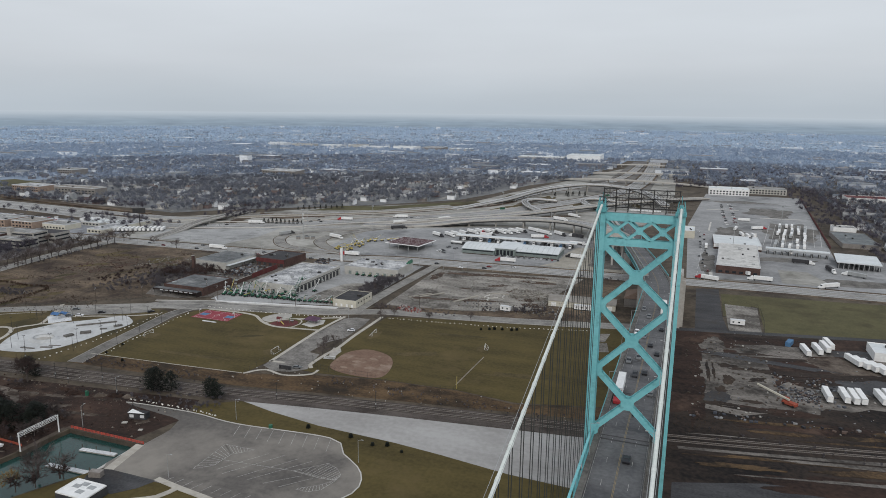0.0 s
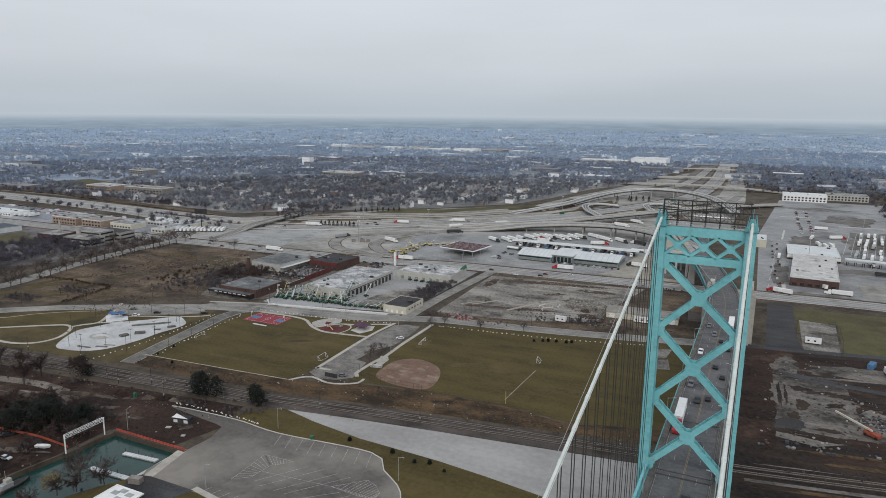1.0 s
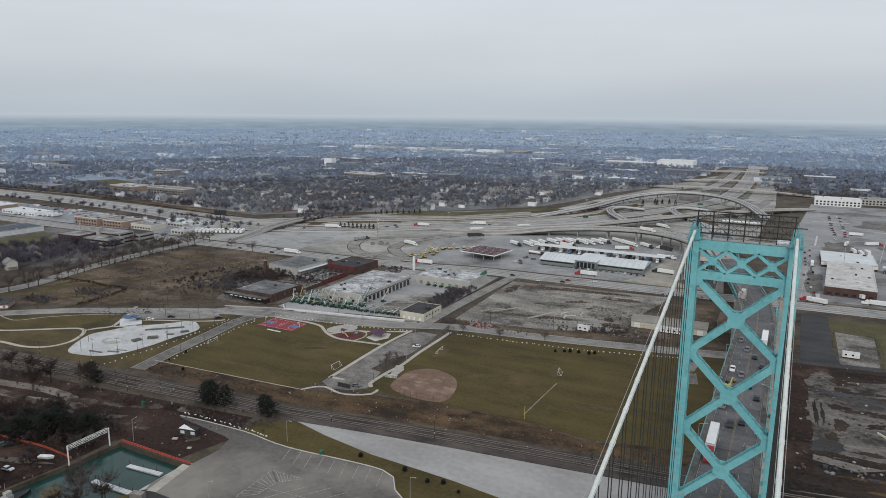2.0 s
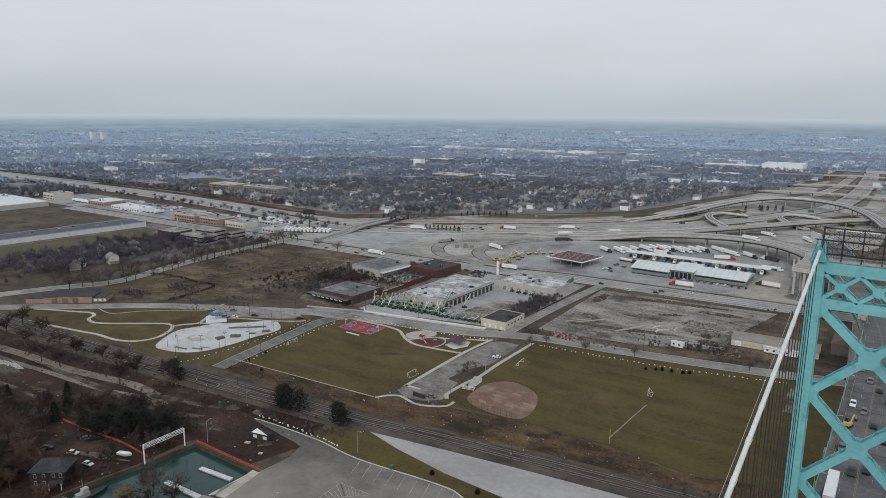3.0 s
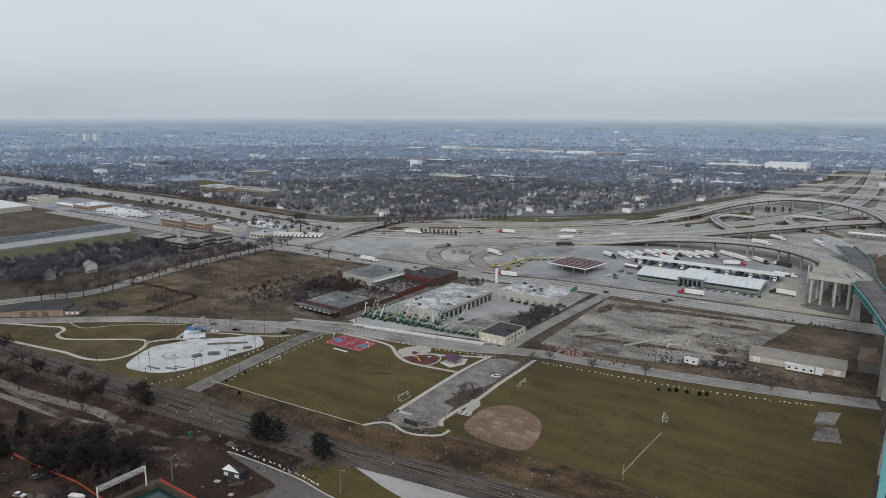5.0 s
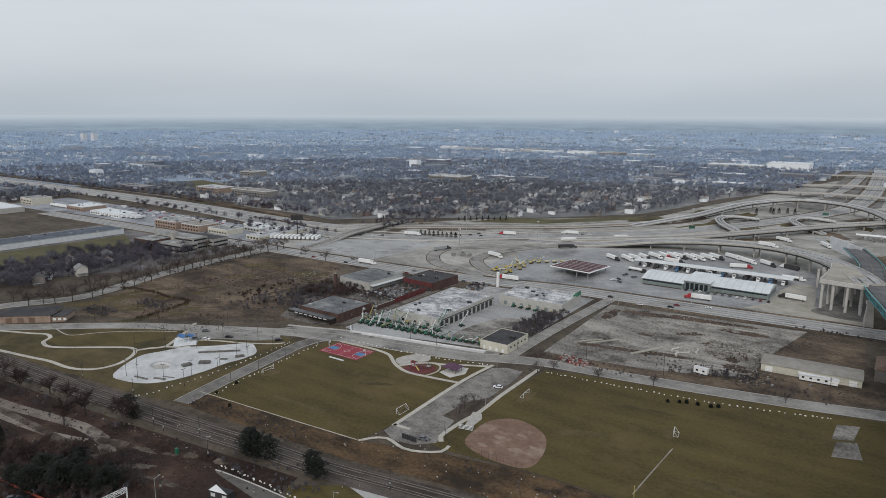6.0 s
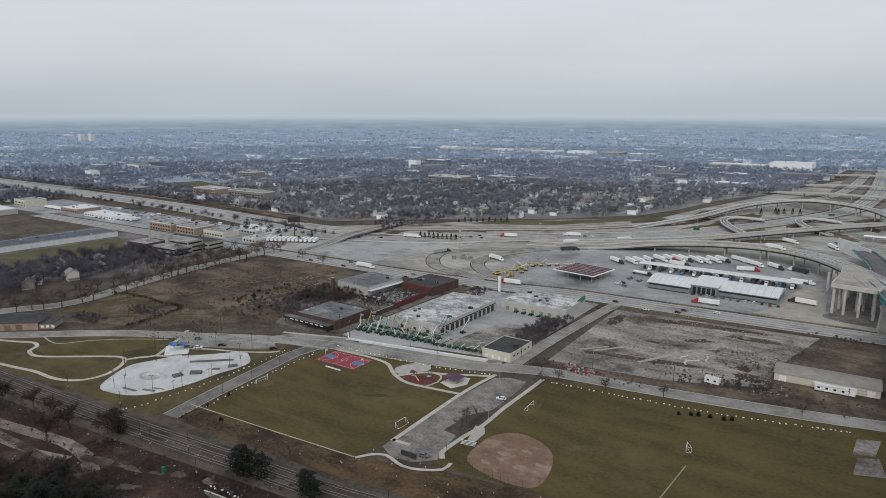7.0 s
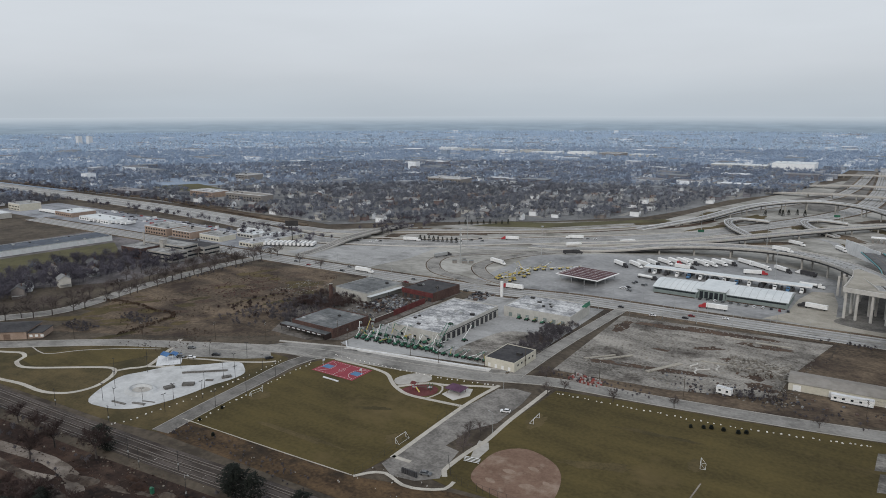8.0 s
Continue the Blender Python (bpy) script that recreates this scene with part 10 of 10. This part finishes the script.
litter("rubble_heap", "pale rubble heap at the lot's edge", "rubble", RUBBLE, 420, (-112, 288, -80, 312), 1.3, 6, 0.8)
litter("foundations", "old concrete strips left in the cleared lot", "rubble", RUBBLE, 16, (-180, 260, -90, 345), 5.0, 7, 0.05)
litter("soil_clods", "clods and stones on the waterfront soil", "clods", BARE_SOIL, 160, (-460, -60, -205, 42), 0.5, 8, 0.5, lambda x, y: not (x > -243 and y < 10))
litter("scrap_heap", "heap of scrap metal in the yard", "scrap", SCRAP, 300, (64, 160, 82, 176), 0.7, 9, 0.5)
litter("scrap_scatter", "scattered scrap and timber in the yard", "scrap", SCRAP, 300, (22, 132, 150, 262), 0.6, 10, 0.3)
litter("depot_clutter", "pallets and parts stacked in the brick yard", "clutter", SCRAP, 110, (-362, 242, -330, 304), 0.9, 11, 0.6)
litter("truck_yard_cars", "small things along the lane", "clutter", SCRAP, 140, (-140, 246, -20, 270), 0.8, 12, 0.6, lambda x, y: y > 244 + 0.2 * (x + 130))
litter("yard_bales", "bundled scrap and machine parts in the yard", "scrap", SCRAP, 150, (62, 156, 92, 196), 0.9, 21, 0.6)
litter("yard_pallets", "pallets and timber offcuts strewn about the yard", "pallets", TIMBER, 160, (18, 128, 62, 240), 0.9, 22, 0.3)
litter("yard_blocks", "pale concrete blocks and pipes in the yard", "blocks", OLD_CONCRETE, 40, (20, 126, 110, 250), 0.8, 23, 0.4)
litter("fence_line_scrap", "scrap piled along the yard's edge", "scrap", SCRAP, 160, (18, 120, 120, 136), 1.1, 24, 0.5, lambda x, y: 122 + 0.1 * (x - 18) < y < 128 + 0.1 * (x - 18))
litter("vacant_rubble", "broken masonry of a cleared house on the vacant field", "rubble", RUBBLE, 160, (-452, 258, -420, 300), 0.9, 25, 0.4)
litter("vacant_bricks", "reddish brick rubble on the vacant field", "rubble", BRICK, 220, (-500, 225, -455, 285), 0.9, 26, 0.4)
litter("bank_stones", "pale stones scattered over the railway bank", "stones", OLD_CONCRETE, 150, (-304, 66, -14, 108), 0.4, 27, 0.5, bank)
litter("track_debris", "pale gravel and timber scraps along the railway", "debris", OLD_CONCRETE, 70, (-330, 40, -180, 62), 0.35, 28, 0.3, lambda x, y: 50 + 0.1 * (x + 330) - 9 < y < 50 + 0.1 * (x + 330) - 1)
on_soil = lambda x, y: not (x > -243 and y < 10) and y < 40 + 0.1 * (x + 300) + 4
litter("dark_clods", "dark clods of churned soil on the waterfront", "clods", DARK_SOIL, 700, (-460, -60, -206, 46), 0.5, 31, 0.4, on_soil)
litter("tan_clods", "tan clods of dug soil on the waterfront", "clods", TRACK_SOIL, 120, (-310, 18, -232, 44), 0.5, 32, 0.4, on_soil)
tufts("waterfront_weeds", "dead russet weeds on the waterfront soil", RUSSET_TWIG, 3200, (-460, -60, -206, 46), 0.45, 33, on_soil)
tufts("trackside_weeds", "dead straw-coloured weeds beside the railway", SCRUB, 1600, (-420, 40, -20, 64), 0.4, 34, lambda x, y: 46 + 0.075 * (x + 414) - 9 + 0.02 * (x + 414) < y < 46 + 0.075 * (x + 414) - 5 + 0.02 * (x + 414) + 2)
crane = thing("orange_crane", "orange mobile crane with its boom lowered in the scrap yard", "crane", at=pose(67, 152, 0.1, 0, 0, 140))
part("body", Mesh().box(-3.5, -1.4, 0.8, 3.5, 1.4, 2.2), ORANGE_NET, crane)
part("cab", Mesh().box(1.2, -1.3, 2.2, 3.2, 0.2, 3.6), ORANGE_NET, crane)
part("boom", Mesh().bar((0, 0.4, 3.0), (18, 0.4, 5.0), 0.7, 0.8), CREAM_WALL, crane)
for wx in (-2.5, 2.5):
    for wy in (-1.3, 1.3):
        put_part("wheel", WHEEL, crane, pose(wx, wy, 0) @ Matrix.Diagonal((1.4, 1.4, 1.4, 1)))
solo("blue_container", Mesh().obox(78, 250, 0, 8, 3.0, 2.8, 70), COURT_BLUE, "faded blue steel container in the yard", "container")
litter("traffic_barrels", "jumble of red and white traffic barrels beside the lane", "barrels", BARREL, 120, (-177, 225, -159, 234), 1.0, 13, 1.0)
for i in range(7):
    solo("utility_cabinet", Mesh().obox(-191.5 + i * 1.1, 101.2, 0.1, 0.8, 0.8, 2.2), DARK_ROOF, "dark upright utility cabinet in the car park", "cabinet", "utility cabinets")
solo("portable_toilet", Mesh().box(-260.6, 35.4, 0, -259.4, 36.6, 2.2).gable(-260.6, 35.4, -259.4, 36.6, 2.2, 0.3, "x", 0.05), LIFT_GREEN, "green portable toilet on the soil", "toilet")
solo("waste_bin", Mesh().rod((-155.5, 39.6, 0.1), (-155.5, 39.6, 1.7), 0.9, n=10), LIFT_GREEN, "green round waste bin by the kerb", "bin")
litter("depot_pallets", "dark heaps of parts and pallets on the depot pad", "clutter", SCRAP, 90, (-309, 328, -294, 350), 1.6, 201, 0.7)
litter("workshop_clutter", "pale and rusty clutter in the brick workshop yard", "clutter", SCRAP, 260, (-362, 262, -328, 304), 1.5, 203, 0.6)
litter("workshop_crates", "pale crates and tanks in the brick workshop yard", "clutter", GREY_STEEL, 20, (-358, 270, -330, 304), 1.3, 205, 0.6)
litter("west_yard_vehicles", "countless parked vehicles and goods in the west yards", "vehicles", SCATTER_PAINT, 110, (-1000, 394, -640, 430), 3.4, 207, 0.35)
